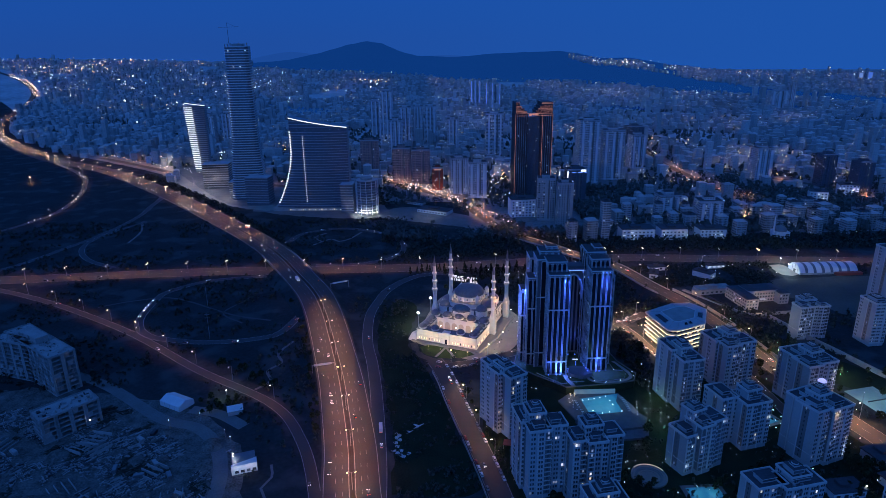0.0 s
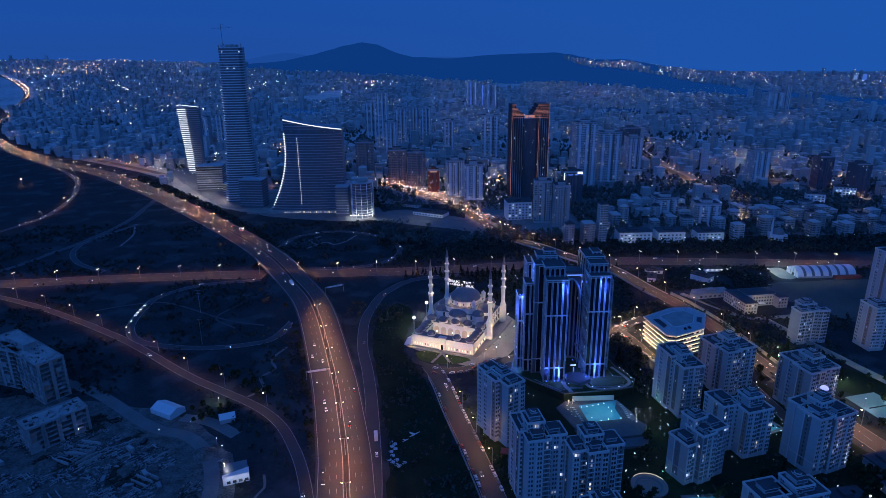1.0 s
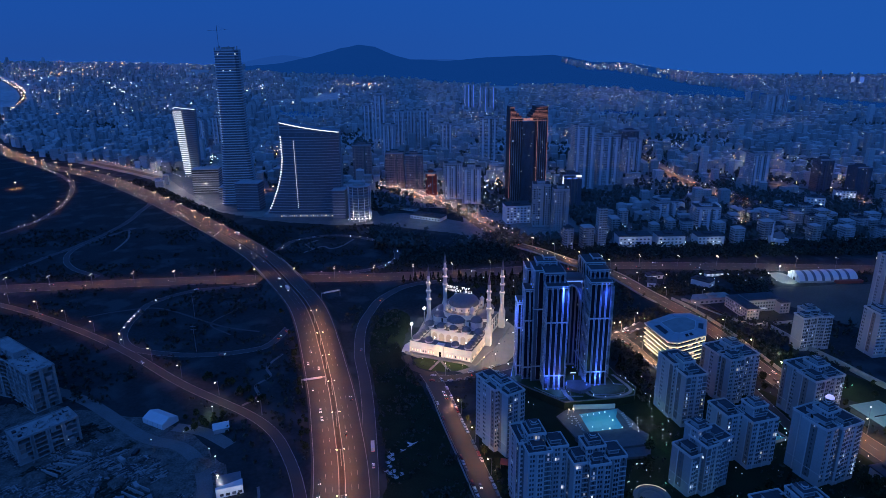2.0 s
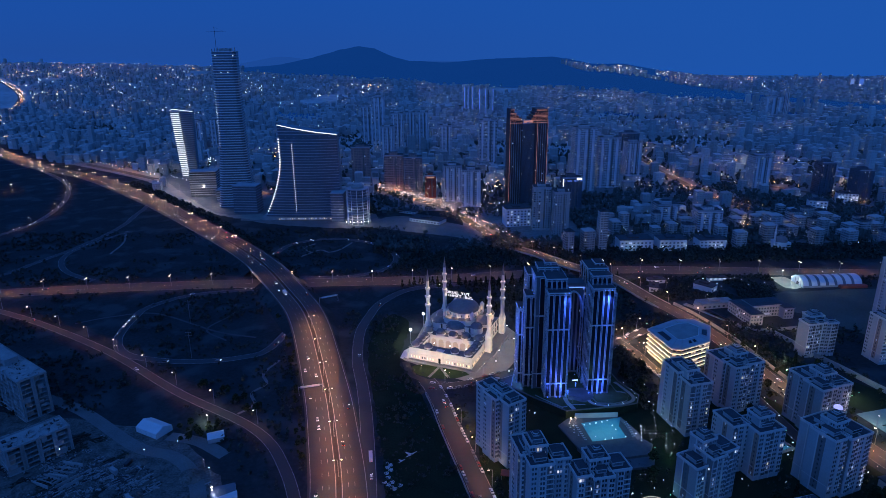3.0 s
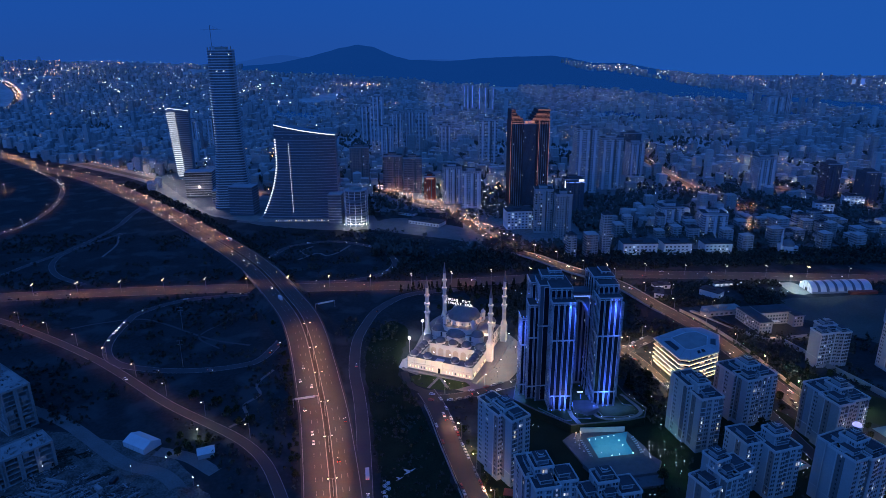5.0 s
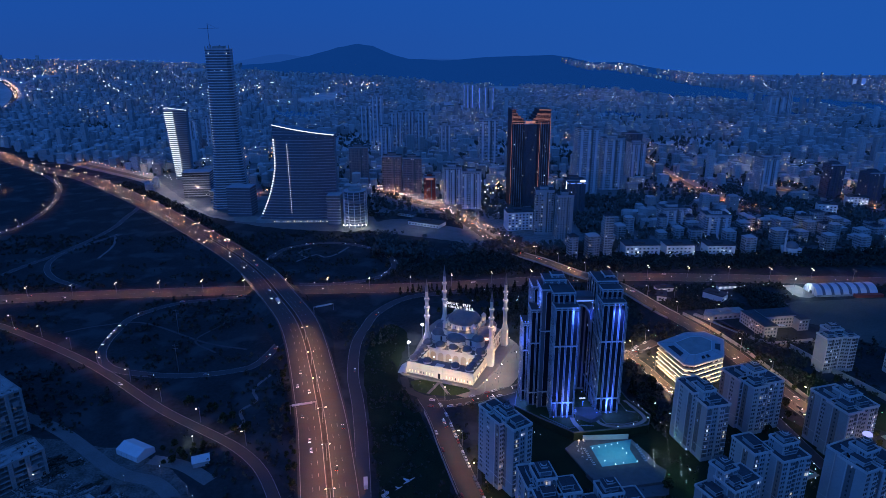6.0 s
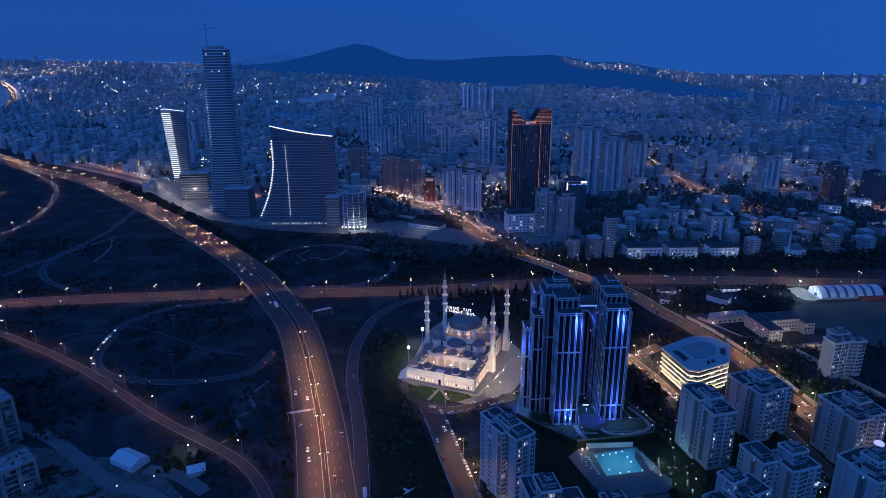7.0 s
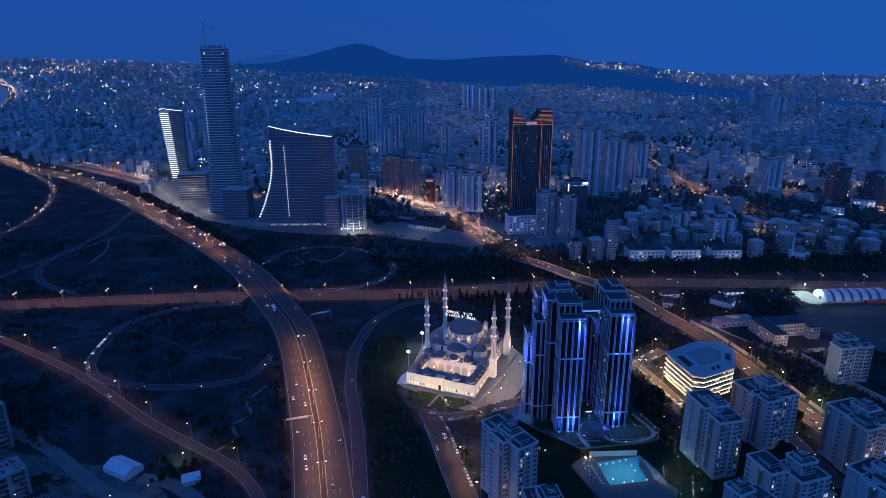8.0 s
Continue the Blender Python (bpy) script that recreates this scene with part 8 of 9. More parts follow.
# warm bollards on the lawn before the mosque, added only to brighten it
L_LAWN = lamp_data("lawn_fill_light", "POINT", 420, (1.0, 0.80, 0.50), 0.3)
for x, y in ((-2, 479), (8, 473), (20, 466), (30, 466), (46, 474), (56, 480)):
    copy_thing(GL[2], pose(x, y, 0))
    l_ = tagged(new("lawn_fill_light", L_LAWN), "warm fill light added over the lawn", "light")
    l_.location = (x, y - 0.6, 3.2)
sp = thing("garden_pool", "small lit turquoise pool between the towers", "pool", m=pose(227, 363, 0, 0, 0, 20))
part("deck", Shape().box(-9, 9, -6, 6, 0, 0.4), M_PAVE, sp)
part("water", Shape().box(-6.5, 6.5, -3.8, 3.8, 0.4, 0.46), M_WATER, sp, "bright turquoise water")
l_ = new("pool_light", L_POOL)
l_.parent, l_.location = sp, (0, 0, 3.0)

sp = thing("garden_pool", "small lit turquoise pool in the garden", "pool", m=pose(155, 293, 0, 0, 0, 2))
part("deck", Shape().box(-12, 12, -7.5, 7.5, 0, 0.4), M_DECK, sp)
part("water", Shape().box(-9.5, 9.5, -5.2, 5.2, 0.4, 0.46), M_WATER, sp, "bright turquoise water")
for u in (-5, 5):
    l_ = new("pool_light", L_POOL)
    l_.parent, l_.location = sp, (u, 0, 4.0)
dome = thing("roof_dome", "glowing white-violet dome on an apartment roof", "dome light", m=pose(239.1, 334.2, 38.4))
part("base", Shape().lathe(0, 0, [(2.8, 0), (2.4, 7.6), (2.7, 7.6), (2.7, 8.2)], 8), M_RES, dome)
part("glass", Shape().dome(0, 0, 8.2, 2.5, 1.8, 16, 5), glow("dome_glow", (0.55, 0.55, 1.0), 0.8), dome, "glowing violet-white dome", True)

# garden wall along the street, entrance kiosk
gw = Shape()
gl = [p + sides(street)[i] * 8.4 for i, p in enumerate(street)]
gl = [p for p in gl if 285 < p.y < 440]
for i in range(len(gl) - 1):
    a, b = gl[i], gl[i + 1]
    gw.quad((a.x, a.y, 0), (b.x, b.y, 0), (b.x, b.y, 2.2), (a.x, a.y, 2.2))
    gw.quad((b.x + 0.3, b.y, 0), (a.x + 0.3, a.y, 0), (a.x + 0.3, a.y, 2.2), (b.x + 0.3, b.y, 2.2))
    gw.quad((a.x, a.y, 2.2), (b.x, b.y, 2.2), (b.x + 0.3, b.y, 2.2), (a.x + 0.3, a.y, 2.2))
setting("garden_wall", gw, M_CONC, "low rendered wall along the street")
ks = thing("entrance_kiosk", "small entrance canopy with a red roof at the gate", "kiosk", m=pose(50, 341, 0, 0, 0, -14))
part("roof", Shape().box(-5, 5, -3, 3, 3.2, 3.6), M_BRICKRED, ks, "flat dull red roof")
for x in (-4.5, 4.5):
    for y in (-2.6, 2.6):
        part("post", Shape().tube((x, y, 0), (x, y, 3.2), 0.12, 6), M_METAL, ks)

# flower rings and birds laid in white stone on the slope
for x, y in ((-24.6, 359), (-22.0, 357), (-23.6, 354.5), (-21.5, 352), (-24.0, 349), (-22.8, 345), (-24.8, 341), (-22.5, 338.5), (-20.5, 336), (-18.6, 334.5), (-20.2, 340.5), (-15.5, 337.5)):
    t = thing("stone_ring", "ring of white stones laid on dark grass", "ornament", "white stone rings", pose(x, y, 0, 0, 0, rk.uniform(0, 90)))
    for k in range(3):
        cx, cy = 0.55 * math.cos(2.1 * k), 0.55 * math.sin(2.1 * k)
        part("ring", Shape().lathe(cx, cy, [(0.75, 0.0), (0.75, 0.22), (1.05, 0.22), (1.05, 0.0)], 12), M_WHITE, t)
for x, y, s in ((-9.7, 366.8, 1.0), (-15.3, 360.6, 0.6)):
    t = thing("stone_bird", "flat bird shape of white stone on the grass", "ornament", "white stone birds", pose(x, y, 0, 0, 0, 35) @ Matrix.Scale(s, 4))
    part("body", Shape().prism([(-4, -0.5), (0, -0.9), (5, 0.2), (0, 0.5)], 0, 0.3), M_WHITE, t)
    part("wing", Shape().prism([(-1, 0.4), (1.2, 0.4), (-0.5, 3.4), (-1.4, 3.6)], 0, 0.3), M_WHITE, t)


# ---------------------------------------------------------------- building site
def concrete_frame(x, y, a, w, d, floors, label, bay=9.0, fl=3.4, rooftop=True, walls=0.5):
    t = thing("unfinished_building", label, "unfinished building", "building site", pose(x, y, 0, 0, 0, a))
    rnd = random.Random(int(w * 10 + d))
    nx_, ny_ = max(1, round(w / bay)), max(1, round(d / bay))
    fill = Shape()
    for f in range(floors + 1):
        z = f * fl
        part("floor_slab", Shape().box(-0.5, w + 0.5, -0.5, d + 0.5, z, z + 0.4), M_CONC, t)
        if f == floors:
            break
        for i in range(nx_ + 1):
            for j in (range(ny_ + 1) if i in (0, nx_) else (0, ny_)):
                part("column", COL[fl], None, t, m=pose(w * i / nx_, d * j / ny_, z + 0.4))
        # block walls in some bays, props in others
        for i in range(nx_):
            for v in (0.05, d - 0.25):
                if rnd.random() < walls:
                    fill.box(w * (i + rnd.uniform(0.04, 0.3)) / nx_, w * (i + rnd.uniform(0.45, 0.7)) / nx_, v, v + 0.2, z + 0.4, z + fl - rnd.choice((0.0, 0.0, 1.6)), rnd.choice((0, 0, 1)))
                for q in range(3):
                    u = w * (i + rnd.random()) / nx_
                    fill.box(u - 0.08, u + 0.08, v, v + 0.16, z + 0.4, z + fl, 2)
        for j in range(ny_):
            for v in (0.05, w - 0.25):
                if rnd.random() < walls:
                    fill.box(v, v + 0.2, d * (j + rnd.uniform(0.04, 0.3)) / ny_, d * (j + rnd.uniform(0.45, 0.7)) / ny_, z + 0.4, z + fl - rnd.choice((0.0, 0.0, 1.6)), rnd.choice((0, 0, 1)))
                for q in range(3):
                    u = d * (j + rnd.random()) / ny_
                    fill.box(v, v + 0.16, u - 0.08, u + 0.08, z + 0.4, z + fl, 2)
    tagged(part("block_wall", fill, [M_CONC, M_RES_T, M_METAL], t, "raw block walls and steel props"), kind="stuff")
    for i in range(nx_ + 1):
        u = w * i / nx_
        part("shear_wall", Shape().box(max(0, u - 1.2), min(w, u + 1.2), -0.35, 0.0, 0, floors * fl), M_CONC, t)
    part("core", Shape().box(w * 0.25, w * 0.75, d * 0.3, d * 0.7, 0, floors * fl), M_CONC, t)
    top = floors * fl + 0.4
    clutter = Shape()
    for _ in range(int(w * d / 9)):
        u, v = rnd.uniform(0.5, w - 3), rnd.uniform(0.5, d - 3)
        clutter.box(u, u + rnd.choice((0.3, 0.5, 1.0, 2.2)), v, v + rnd.choice((0.3, 0.5, 1.2, 2.4)), top, top + rnd.uniform(0.15, 1.3), rnd.choice((0, 0, 1, 2)))
    tagged(part("roof_clutter", clutter, [M_CONC, M_RES_T, M_DARKMETAL], t, "boards, rods and blocks left on the roof slab"), kind="stuff")
    edge = Shape()
    for q in ((-0.5, w + 0.5, -0.5, -0.2), (-0.5, w + 0.5, d + 0.2, d + 0.5), (-0.5, -0.2, -0.2, d + 0.2), (w + 0.2, w + 0.5, -0.2, d + 0.2)):
        edge.box(*q, top, top + 0.9)
    part("parapet", edge, M_CONC, t)
    if rooftop:
        for v0, v1, hh in ((0.42, 0.56, 4.6), (0.60, 0.70, 3.6), (0.74, 0.84, 2.6)):
            part("stair_head", Shape().box(w * 0.28, w * 0.78, d * v0, d * v1, top, top + hh).box(w * 0.26, w * 0.80, d * v0 - 0.3, d * v1 + 0.3, top + hh, top + hh + 0.3), M_CONC, t)
    return t


COL = {3.4: Shape().box(-0.35, 0.35, -0.35, 0.35, 0, 3.0, bottom=False).mesh("column", [M_CONC])}
concrete_frame(-278, 417, 52, 18, 78, 9, "tall bare concrete frame of an unfinished building")
concrete_frame(-341, 452, -20, 38, 11, 9, "bare concrete wing with open storeys", rooftop=False, walls=0.25)
concrete_frame(-253, 357, 47, 36, 17, 5, "low bare concrete frame beside the taller one", rooftop=False)
rs = random.Random(17)
for k in range(105):
    x, y = rs.uniform(-300, -140), rs.uniform(262, 372)
    if any(abs(math.cos(radians(r_)) * (x - a_) + math.sin(radians(r_)) * (y - b_) - w_ / 2) < w_ / 2 + 3 and abs(-math.sin(radians(r_)) * (x - a_) + math.cos(radians(r_)) * (y - b_) - d_ / 2) < d_ / 2 + 3 for a_, b_, r_, w_, d_ in ((-278, 417, 52, 18, 78), (-341, 452, -20, 38, 11), (-253, 357, 47, 36, 17))):
        continue
    if x + y > 210 or any((x - a) ** 2 + (y - b) ** 2 < c * c for a, b, c in ((-250, 375, 30), (-130, 330, 22))):
        continue
    kind = rs.random()
    a = rs.uniform(0, 180)
    if kind < 0.3:
        t = thing("soil_heap", "rough heap of pale soil on the building site", "heap", "site heaps", pose(x, y, 0, 0, 0, a))
        r0 = rs.uniform(2, 6)
        s = Shape().lathe(0, 0, [(r0 * 1.5, 0), (r0, r0 * 0.32), (r0 * 0.45, r0 * 0.6), (0.05, r0 * 0.7)], 11)
        s.v = [(vx * (1 + 0.3 * noise.noise((vx, vy, k))), vy * (1 + 0.3 * noise.noise((vy, vx, k))), vz) for vx, vy, vz in s.v]
        part("mound", s, M_SOIL, t)
    elif kind < 0.65:
        t = thing("plank_stack", "stack of pale boards and steel on bare soil", "stack", "site stacks", pose(x, y, 0, 0, 0, a))
        for i in range(rs.randrange(2, 6)):
            part("board", Shape().box(-rs.uniform(0.8, 2.6), rs.uniform(0.8, 2.6), i * 0.7 - 1.2, i * 0.7 - 0.75, 0, rs.uniform(0.3, 1.1)), rs.choice((M_CONC, M_SOIL, M_DARKMETAL)), t)
    elif kind < 0.85:
        t = thing("site_container", "steel site container on bare soil", "container", "site containers", pose(x, y, 0, 0, 0, a))
        part("shell", Shape().box(-3, 3, -1.2, 1.2, 0.1, 2.6), rs.choice((M_CONC, P_GREY, M_DARKMETAL)), t)
        part("door", Shape().box(3.0, 3.08, -1.0, 1.0, 0.2, 2.4), M_DARKMETAL, t)
    else:
        t = thing("foundation_wall", "low bare concrete foundation walls", "foundation", "site foundations", pose(x, y, 0, 0, 0, a))
        for i in range(4):
            part("wall", Shape().box(-7, 7, i * 4 - 6, i * 4 - 5.6, 0, rs.uniform(1.0, 2.8)), M_CONC, t)
for x, y in ((-312, 470), (-300, 462), (-232, 375), (-178, 372), (-160, 380), (-137, 360), (-131, 352)):
    t = thing("site_lamp", "work lamp on a thin pole at the building site", "work lamp", "site lamps", pose(x, y, 0))
    part("pole", Shape().tube((0, 0, 0), (0, 0, 6), 0.07, 6), M_METAL, t)
    part("lens", Shape().lathe(0, 0, [(0.02, 5.9), (0.28, 6.1), (0.02, 6.4)], 8), G_WHITE, t)

# formwork, steel, rubble and weeds strewn over the site, past counting
rub = Shape()
for k in range(21000):
    x, y = rs.uniform(-330, -128), rs.uniform(258, 400)
    q = noise.noise((x * 0.03, y * 0.03, 5)) + 0.6 * noise.noise((x * 0.11, y * 0.11, 2))
    if x + y > 228 - 40 * (y > 345) or q < -0.15 or any((p.x - x) ** 2 + (p.y - y) ** 2 < 36 for p in HAUL):
        continue
    a = radians(rs.choice((47, 47, 137, 52, 30)) + rs.gauss(0, 6))
    L, w_, h_ = rs.choice((0.3, 0.3, 0.4, 0.5, 0.6, 0.8, 1.2, 1.8, 3.6)), rs.uniform(0.10, 0.38), rs.uniform(0.1, 0.9)
    ca, sa = math.cos(a), math.sin(a)
    rub.prism([(x + ca * u - sa * v, y + sa * u + ca * v) for u, v in ((-L, -w_), (L, -w_), (L, w_), (-L, w_))], 0, h_, 3 if noise.noise((x * 0.05, y * 0.05, 11)) > 0.25 else rs.choice((0, 0, 1, 2, 4)))
tagged(setting("site_rubble", rub, [M_CONC, M_SOIL, M_HAUL, M_SCRUB, M_DARKMETAL], "strewn formwork, steel, rubble and weeds of the building site"), category="rubble", kind="stuff")
L_YARD = lamp_data("yard_light", "POINT", 2600, (0.80, 1.0, 0.72), 0.4)
t = thing("yard_lamp", "greenish white yard lamp on a pole among trees", "yard lamp", m=pose(-151, 411, 0))
part("pole", Shape().tube((0, 0, 0), (0, 0, 5), 0.08, 6), M_METAL, t)
part("lens", Shape().lathe(0, 0, [(0.05, 4.9), (0.5, 5.2), (0.05, 5.6)], 8), G_WHITE, t)
l_ = new("yard_light", L_YARD)
l_.parent, l_.location = t, (0, -0.8, 5.0)
for k in range(14):
    tree(-154 + rs.uniform(-14, 16), 400 + rs.uniform(-10, 14) - k * 0.5, rs.uniform(0.5, 0.95), k, group="trees by the yard")
for k in range(16):
    tree((-168, -152, -135, -122)[k % 4] + rs.uniform(-6, 6), (455, 444, 428, 418)[k % 4] + rs.uniform(2, 9), rs.uniform(0.55, 0.95), k, group="trees by the ramp lamps")
tent = thing("storage_tent", "white fabric storage hall with a pitched roof", "tent", m=pose(-184, 402, 0, 0, 0, -30) @ Matrix.Scale(0.92, 4))
s = Shape()
for (x0, x1) in ((-11, 11),):
    prof = [(-7, 0), (-7, 4.2), (0, 7.2), (7, 4.2), (7, 0)]
    for (ya, za), (yb, zb) in zip(prof, prof[1:]):
        s.quad((x0, ya, za), (x0, yb, zb), (x1, yb, zb), (x1, ya, za))
    for x in (x0, x1):
        s.v += [(x, a, b) for a, b in prof]
        s.f.append(tuple(range(len(s.v) - 5, len(s.v))))
        s.m.append(0)
part("cover", s, M_WHITE, tent)
for k in range(5):
    part("rib", Shape().box(-11 + k * 5.5 - 0.1, -11 + k * 5.5 + 0.1, -7.1, -7.0, 0, 4.2), M_METAL, tent)
shed = thing("site_house", "small grey gabled site house", "hut", m=pose(-139, 390, 0, 0, 0, 20))
part("wall", Shape().box(-5, 5, -4, 4, 0, 3.4), M_RES_B, shed)
part("roof", Shape().quad((-5.4, -4.4, 3.3), (5.4, -4.4, 3.3), (5.4, 0, 5.4), (-5.4, 0, 5.4)).quad((5.4, 4.4, 3.3), (-5.4, 4.4, 3.3), (-5.4, 0, 5.4), (5.4, 0, 5.4)), M_WHITE, shed, "pale pitched roof")
of = thing("site_office", "low site office with a white lit facade and slanting canopy", "site office", m=pose(-121, 321, 0, 0, 0, 18))
part("wall", Shape().box(0, 14, 0, 15, 0, 4.2, 0, 1), [M_RES_B, M_TOWERGLASS], of)
part("facade", Shape().prism([(-0.5, -0.6), (14.5, -0.6), (14.5, 0), (-0.5, 0)], 0, 6.0), M_WHITE, of, "white front wall")
part("canopy", Shape().quad((-0.6, -0.7, 6.0), (14.6, -0.7, 6.0), (14.6, 7.0, 4.6), (-0.6, 3.5, 4.6)), M_WHITE, of)
for k in range(4):
    part("window", Shape().box(1.5 + k * 3.4, 3.6 + k * 3.4, -0.68, -0.58, 0.8, 2.6), M_GLASS, of)
L_OFF = lamp_data("office_front_light", "POINT", 420, (0.85, 0.93, 1.0), 0.3)
for u, v in ((3, -4), (11, -4), (2, 9)):
    l_ = new("front_light", L_OFF)
    l_.parent, l_.location = of, (u, v, 5.5)
part("lamp", Shape().lathe(1, 12, [(0.02, 6.4), (0.4, 6.7), (0.02, 7.1)], 8).tube((1, 12, 4.2), (1, 12, 6.5), 0.06, 5), [G_WHITE], of)
for k in range(2):
    t = thing("power_pylon", "thin grey power pole in the grass", "pole", "power poles", pose((-195, -219)[k], (509, 578)[k], 0))
    part("pole", Shape().tube((0, 0, 0), (0, 0, 24), 0.25, 6, 0, 0.12), M_METAL, t)
    for z in (20, 23):
        part("cross_arm", Shape().box(-2.4, 2.4, -0.1, 0.1, z, z + 0.2), M_METAL, t)


# ---------------------------------------------------------------- halls and houses past the boulevard
hall = thing("sports_hall", "long arched hall with white and dark roof bands", "sports hall", m=pose(404, 635, 0, 0, 0, 1))
HW, HH, HL = 11.5, 9.6, 65.0
edges_ = [0.0]
for k in range(6):
    edges_ += [edges_[-1] + 6.4, edges_[-1] + 9.4]
edges_.append(HL)
for k, (x0, x1) in enumerate(zip(edges_, edges_[1:])):
    s = Shape()
    lift = 0.0 if k % 2 == 0 else 0.18
    for i in range(14):
        a0, a1 = math.pi * i / 14, math.pi * (i + 1) / 14
        ya, za, yb, zb = HW - (HW + lift) * math.cos(a0), (HH + lift) * math.sin(a0), HW - (HW + lift) * math.cos(a1), (HH + lift) * math.sin(a1)
        s.quad((x0, ya, za), (x0, yb, zb), (x1, yb, zb), (x1, ya, za))
        s.quad((x0, ya, za), (x0, ya * 0.99, za - 0.2), (x0, yb * 0.99, zb - 0.2), (x0, yb, zb))
    part("roof_band", s, M_WHITE if k % 2 == 0 else M_TOWERGLASS, hall, "white roof band" if k % 2 == 0 else "dark roof band", True)
for x in (0.05, HL - 0.05):
    s = Shape()
    s.v = [(x, HW - (HW - 0.1) * math.cos(math.pi * i / 14), (HH - 0.1) * math.sin(math.pi * i / 14)) for i in range(15)]
    s.f, s.m = [tuple(range(15))], [0]
    part("gable", s, M_WHITE, hall)
for v in (5.0, 10.0, 15.0):
    part("gable_post", Shape().box(-0.14, 0.04, v - 0.2, v + 0.2, 0, HH * math.sin(math.acos((HW - v) / HW)) - 0.2), M_CONC, hall)
part("door", Shape().box(-0.12, 0.02, 8.6, 12.2, 0, 3.4), M_DARKMETAL, hall, "dark roller door")
part("base_wall", Shape().box(0, HL, -0.6, 0.2, 0, 1.8), M_CONC, hall)
part("annexe", Shape().box(38, HL + 2, -5.5, -0.7, 0, 3.0), M_BRICKRED, hall, "low dull red annexe")
L_HALL = lamp_data("hall_light", "POINT", 10500, (0.72, 1.0, 0.95), 0.8)
for x, y, z in ((-8, 26, 9), (-9, 8, 9), (12, -14, 7), (42, -14, 7)):
    l_ = new("hall_light", L_HALL if x < 0 else lamp_data("hall_side_light", "POINT", 900, (0.85, 0.95, 1.0), 0.6))
    l_.parent, l_.location = hall, (x, y, z)
    if x < 0:
        part("yard_lamp", Shape().lathe(x, y, [(0.02, 9.6), (0.9 if y > 20 else 0.5, 10.2), (0.02, 10.9)], 8), [G_WHITE], hall)
        part("mast", Shape().tube((x, y + 0.3, 0), (x, y + 0.3, 9.8), 0.15, 6), M_METAL, hall)


def low_house(x, y, a, w, d, h, label, wall=M_RES_B, bright=0.0, roof=M_ROOF, wins=True):
    t = thing("low_building", label, "building", "low buildings", pose(x, y, 0, 0, 0, a))
    part("wall", Shape().box(-w / 2, w / 2, -d / 2, d / 2, 0, h), wall, t)
    part("roof", Shape().box(-w / 2 - 0.6, w / 2 + 0.6, -d / 2 - 0.6, d / 2 + 0.6, h, h + 0.8).box(-w * 0.2, w * 0.1, -d * 0.2, d * 0.3, h + 0.8, h + 2.6), roof, t)
    if wins:
        for k in range(int(w / 5)):
            for f in range(max(1, int(h / 4))):
                part("window", Shape().box(-w / 2 + 1.6 + k * 5, -w / 2 + 4.0 + k * 5, -d / 2 - 0.08, -d / 2 + 0.05, 1.2 + f * 4, 3.0 + f * 4), G_WINWHITE if rs.random() < bright else M_GLASS, t)
    return t


SC = thing("school_building", "pale angular school block with rows of dark windows", "school", m=pose(300.3, 544.5, 0, 0, 0, 6))
for bx0, bx1, by0, by1, hh in ((0, 12.5, 0, 36, 10.5), (12.5, 46, 17, 34, 11.5), (40, 50, 9, 20, 10.5)):
    part("wall", Shape().box(bx0, bx1, by0, by1, 0, hh), M_RES_B, SC)
    part("roof", Shape().box(bx0 - 0.5, bx1 + 0.5, by0 - 0.5, by1 + 0.5, hh, hh + 0.5, 0, 1).prism([(bx0 + 0.5, by0 + 0.5), (bx1 - 0.5, by0 + 0.5), (bx1 - 0.5, by1 - 0.5), (bx0 + 0.5, by1 - 0.5)], hh + 0.5, hh + 1.7, 1, 1, grow=0.55), [M_CONC, M_ROOF], SC, "dark hipped roof")
    for f in range(3):
        z = 1.3 + 3.2 * f
        row = Shape()
        for k in range(int((bx1 - bx0) / 2.9)):
            row.box(bx0 + 0.8 + k * 2.9, bx0 + 2.3 + k * 2.9, by0 - 0.08, by0 + 0.05, z, z + 1.6, 1 if rs.random() < 0.05 else 0)
        if bx0 == 0:
            for k in range(11):
                row.box(-0.08, 0.05, by0 + 1.4 + k * 3.1, by0 + 2.9 + k * 3.1, z, z + 1.6, 1 if rs.random() < 0.1 else 0)
        tagged(part("glazing", row, [M_GLASS, G_WINDIM], SC, "dark square school glazing"), kind="stuff")
part("entrance_canopy", Shape().box(20, 30, 13.5, 17, 3.4, 3.8), M_WHITE, SC)
l_ = new("school_yard_light", lamp_data("school_yard_light", "POINT", 1100, (1.0, 0.74, 0.48), 0.5))
l_.parent, l_.location = SC, (25, 9, 6)
low_house(289, 592, 8, 34, 12, 5, "low school wing with a pale flat roof", roof=M_CONC)
low_house(272, 590, 60, 12, 8, 4, "small pale shed by the school", roof=M_CONC, wins=False)
low_house(299, 637, 40, 13, 20, 6, "pale villa with lit windows", M_WHITE, 0.7)
low_house(245, 640, -20, 9, 16, 5, "small pale house by the boulevard", M_WHITE, 0.2)
low_house(255, 661, 4, 18, 8, 4, "small blue-lit kiosk by the highway", M_WHITE, 0.8)
low_house(323, 663, 2, 20, 5, 3.4, "long lit canopy beside the highway", M_WHITE, 0.9)
low_house(270, 782, 0, 42, 22, 14, "long white depot with lit front", M_WHITE, 0.1)
low_house(316, 780, 0, 34, 22, 14, "long white depot with lit front", M_WHITE, 0.1)
low_house(366, 778, 0, 34, 20, 13, "white depot beside the highway", M_WHITE, 0.1)
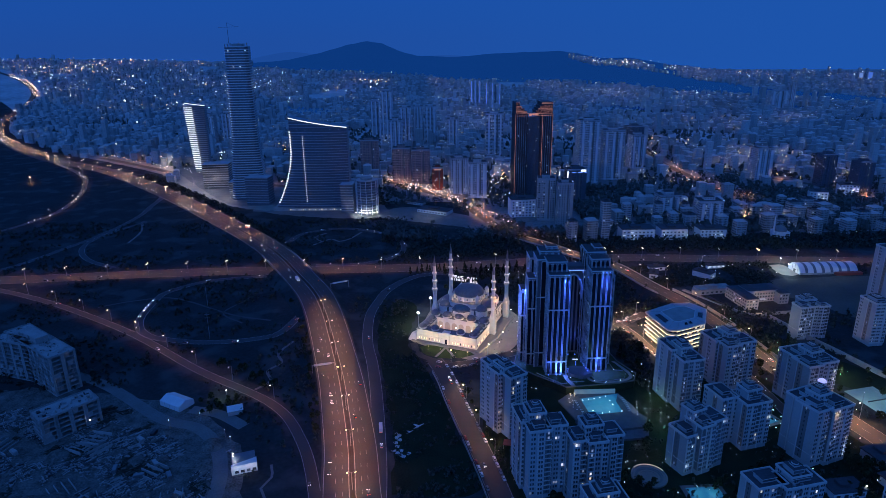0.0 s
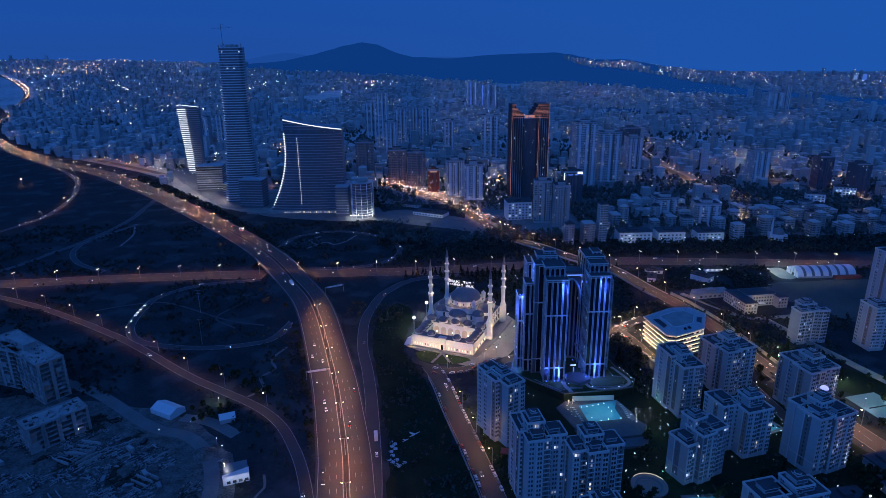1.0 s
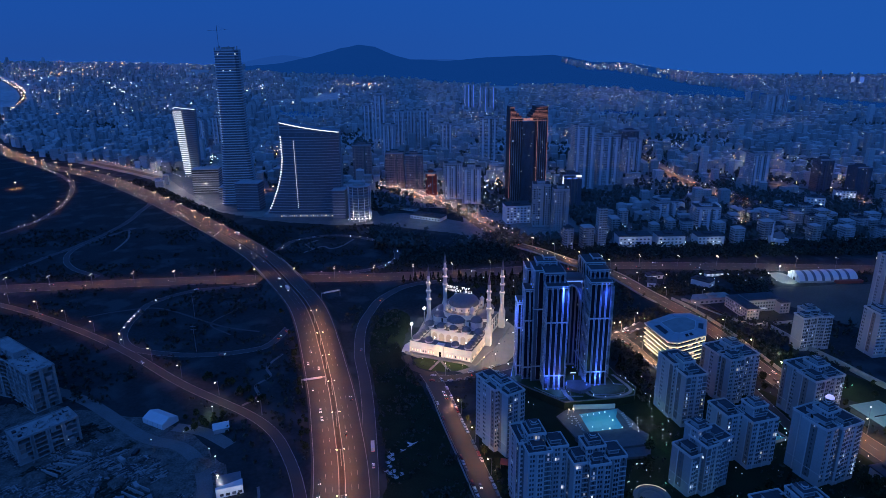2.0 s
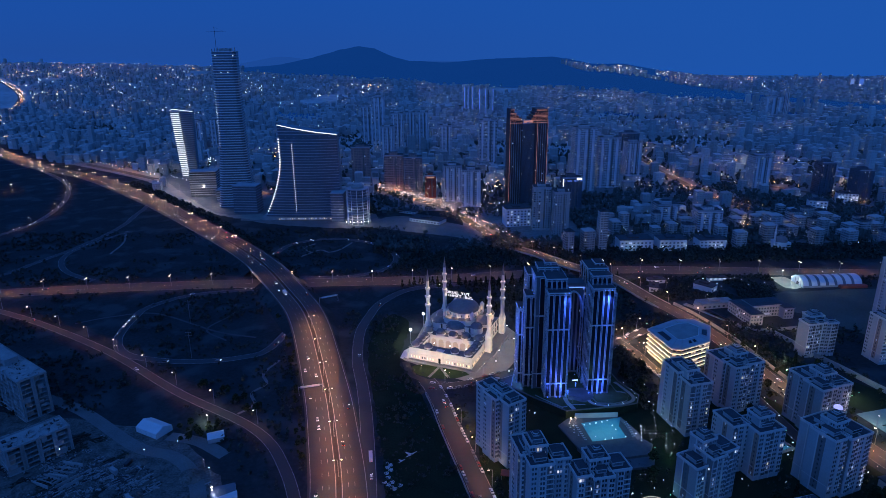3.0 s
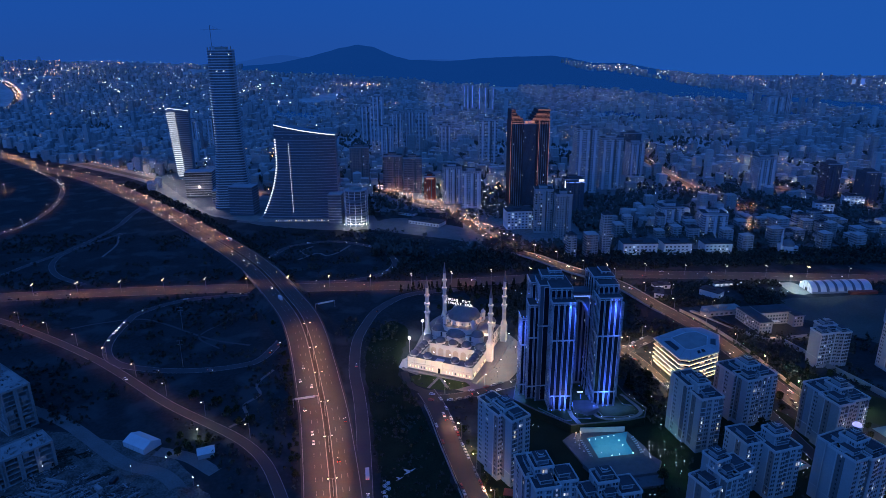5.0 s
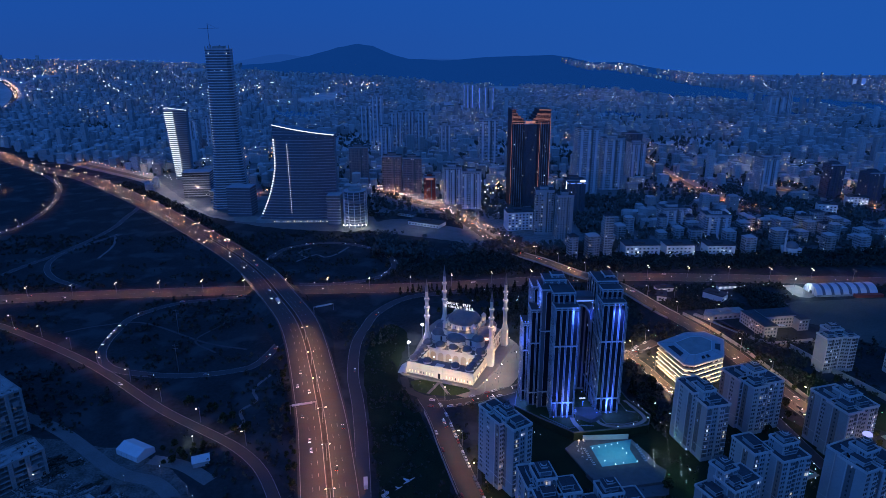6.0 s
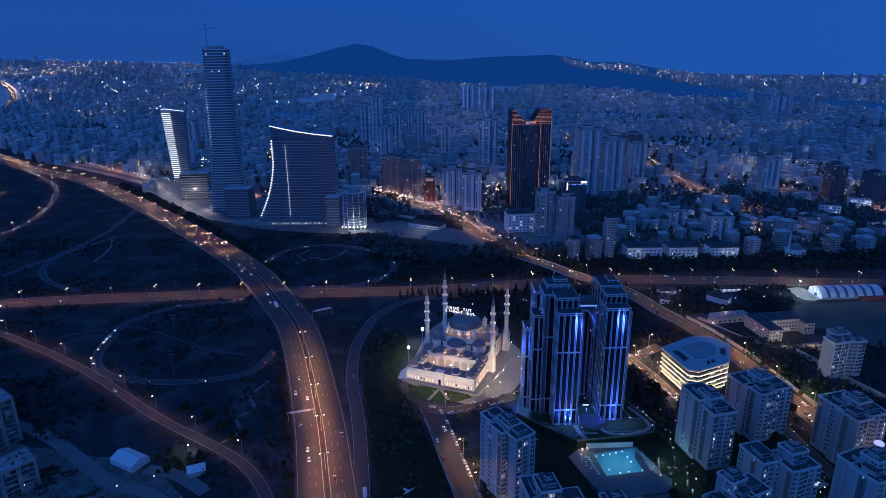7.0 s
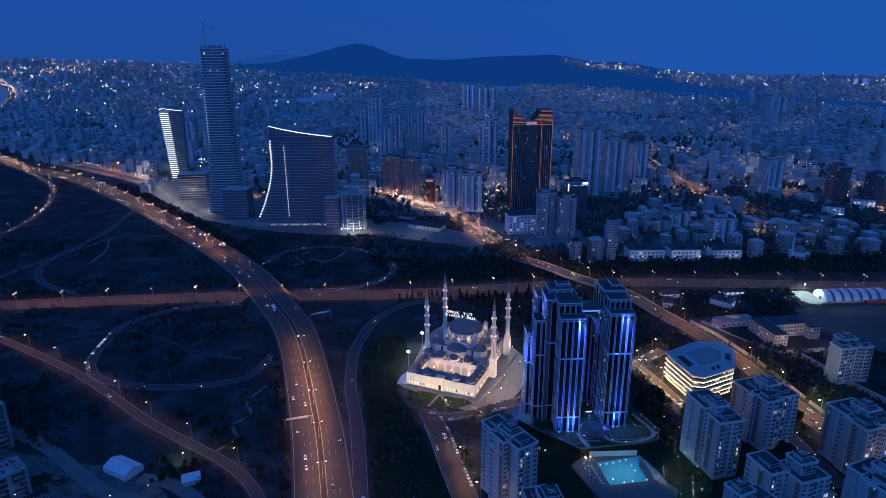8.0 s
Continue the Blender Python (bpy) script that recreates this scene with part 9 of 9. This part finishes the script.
low_house(138, 905, 6, 36, 24, 26, "white banded office block on the corner", M_WHITE, 0.15)
low_house(690, 1000, -20, 30, 16, 16, "white lit block in the town", M_WHITE, 0.3)
low_house(610, 950, -20, 26, 16, 18, "white lit block in the town", M_WHITE, 0.3)
low_house(10, 930, -30, 50, 22, 5, "low pale shed on the open lot", M_WHITE, 0.0)
low_house(-20, 985, -30, 30, 14, 4, "low pale shed on the open lot", M_WHITE, 0.0)
low_house(233, 291, 6, 20, 11, 4.6, "low white service house in the garden", M_WHITE, 0.1)
low_house(274, 318, 12, 18, 14, 6, "small flat-roofed house by the boulevard", M_RES, 0.1)
low_house(270, 296, 12, 20, 12, 5, "small flat-roofed house by the boulevard", M_RES, 0.1)
L_DEPOT = lamp_data("depot_light", "POINT", 520, (0.8, 0.92, 1.0), 0.6)
for x, y, z in ((262, 764, 8), (300, 762, 8), (330, 762, 8), (366, 762, 8), (690, 986, 8), (612, 936, 8), (244, 288, 6)):
    t = thing("wall_lamp", "bright lamp on a pole before a white building", "lamp", "depot lamps", pose(x, y, 0))
    part("pole", Shape().tube((0, 0, 0), (0, 0, z), 0.1, 6), M_METAL, t)
    part("lens", Shape().lathe(0, 0, [(0.02, z), (0.45, z + 0.3), (0.02, z + 0.8)], 8), G_WHITE, t)
    l_ = new("depot_light", L_DEPOT)
    l_.parent, l_.location = t, (0, 0.8, z - 0.6)

sm = thing("small_mosque", "small white mosque with one slim minaret", "mosque", m=pose(455, 772, 0))
part("hall", Shape().box(-9, 9, -8, 8, 0, 9), M_WHITE, sm)
part("dome", Shape().dome(0, 0, 9, 8, 7, 20, 5), M_LEAD, sm, "grey dome", True)
part("minaret", Shape().lathe(-12, -6, [(1.4, 0), (1.1, 20), (1.6, 21), (1.6, 22), (0.9, 22), (0.8, 27), (0.05, 32)], 10), M_WHITE, sm)
l_ = new("mosque_light", L_DEPOT)
l_.parent, l_.location = sm, (-14, -12, 5)

# roadside wall beside the boulevard
rw = Shape()
rl = [p + sides(diag)[i] * -11.5 for i, p in enumerate(diag)]
rl = [p for p in rl if 440 < p.y < 600]
for a, b in zip(rl, rl[1:]):
    rw.quad((a.x, a.y, 0), (b.x, b.y, 0), (b.x, b.y, 3.0), (a.x, a.y, 3.0))
    rw.quad((a.x, a.y, 3.0), (b.x, b.y, 3.0), (b.x + 0.5, b.y, 3.0), (a.x + 0.5, a.y, 3.0))
    rw.quad((b.x + 0.5, b.y, 0), (a.x + 0.5, a.y, 0), (a.x + 0.5, a.y, 3.0), (b.x + 0.5, b.y, 3.0))
setting("retaining_wall", rw, M_CONC, "long pale retaining wall beside the boulevard")
path_ = Shape()
ribbon(path_, smooth_line([(262, 600), (271, 585.8), (282, 565.5), (295, 542.1), (306, 536), (322, 536.5), (345, 540), (372, 544)], 3), -2.6, 2.6, 0.05)
setting("path_school", path_, M_PAVE, "curved paved path below the school")
kerb_ = Shape()
kl_ = smooth_line([(259.5, 596), (268, 582), (279, 562), (292.6, 538.5), (305, 532), (322, 532.5), (345, 536)], 3)
for a, b in zip(kl_, kl_[1:]):
    kerb_.prism([(a.x, a.y), (b.x, b.y), (b.x + 0.2, b.y + 0.35), (a.x + 0.2, a.y + 0.35)], 0, 1.5)
setting("path_wall", kerb_, M_CONC, "low pale wall beside the school path")
# long retaining wall between the park strip and the towers behind it
long_ = Shape()
wl_ = smooth_line([(312, 524), (318, 501), (322, 482), (331, 456), (339, 429), (348, 404), (360, 372)], 5)
for a, b in zip(wl_, wl_[1:]):
    long_.prism([(a.x, a.y), (b.x, b.y), (b.x + 0.6, b.y + 0.2), (a.x + 0.6, a.y + 0.2)][::-1], 0, 4.2)
    long_.prism([(a.x - 0.15, a.y), (b.x - 0.15, b.y), (b.x + 0.75, b.y + 0.2), (a.x + 0.75, a.y + 0.2)][::-1], 4.2, 4.5)
setting("retaining_wall", long_, M_CONC, "long grey retaining wall behind the park strip")
for x, y in ((291, 470), (293, 452), (311, 417)):
    l_ = tagged(new("garden_glow", L_COURT2), "greenish white park light", "light")
    l_.location = (x, y, 5.0)
    copy_thing(GL[1], pose(x, y, 0))
rp = random.Random(77)
for k in range(26):
    copy_thing(GL[0], pose(rp.uniform(300, 384), rp.uniform(634, 668), 0))
for k in range(10):
    copy_thing(GL[2], pose(rp.uniform(262, 300), rp.uniform(636, 668), 0))
for k in range(8):
    copy_thing(GL[1], pose(rp.uniform(205, 262), rp.uniform(545, 575), 0))
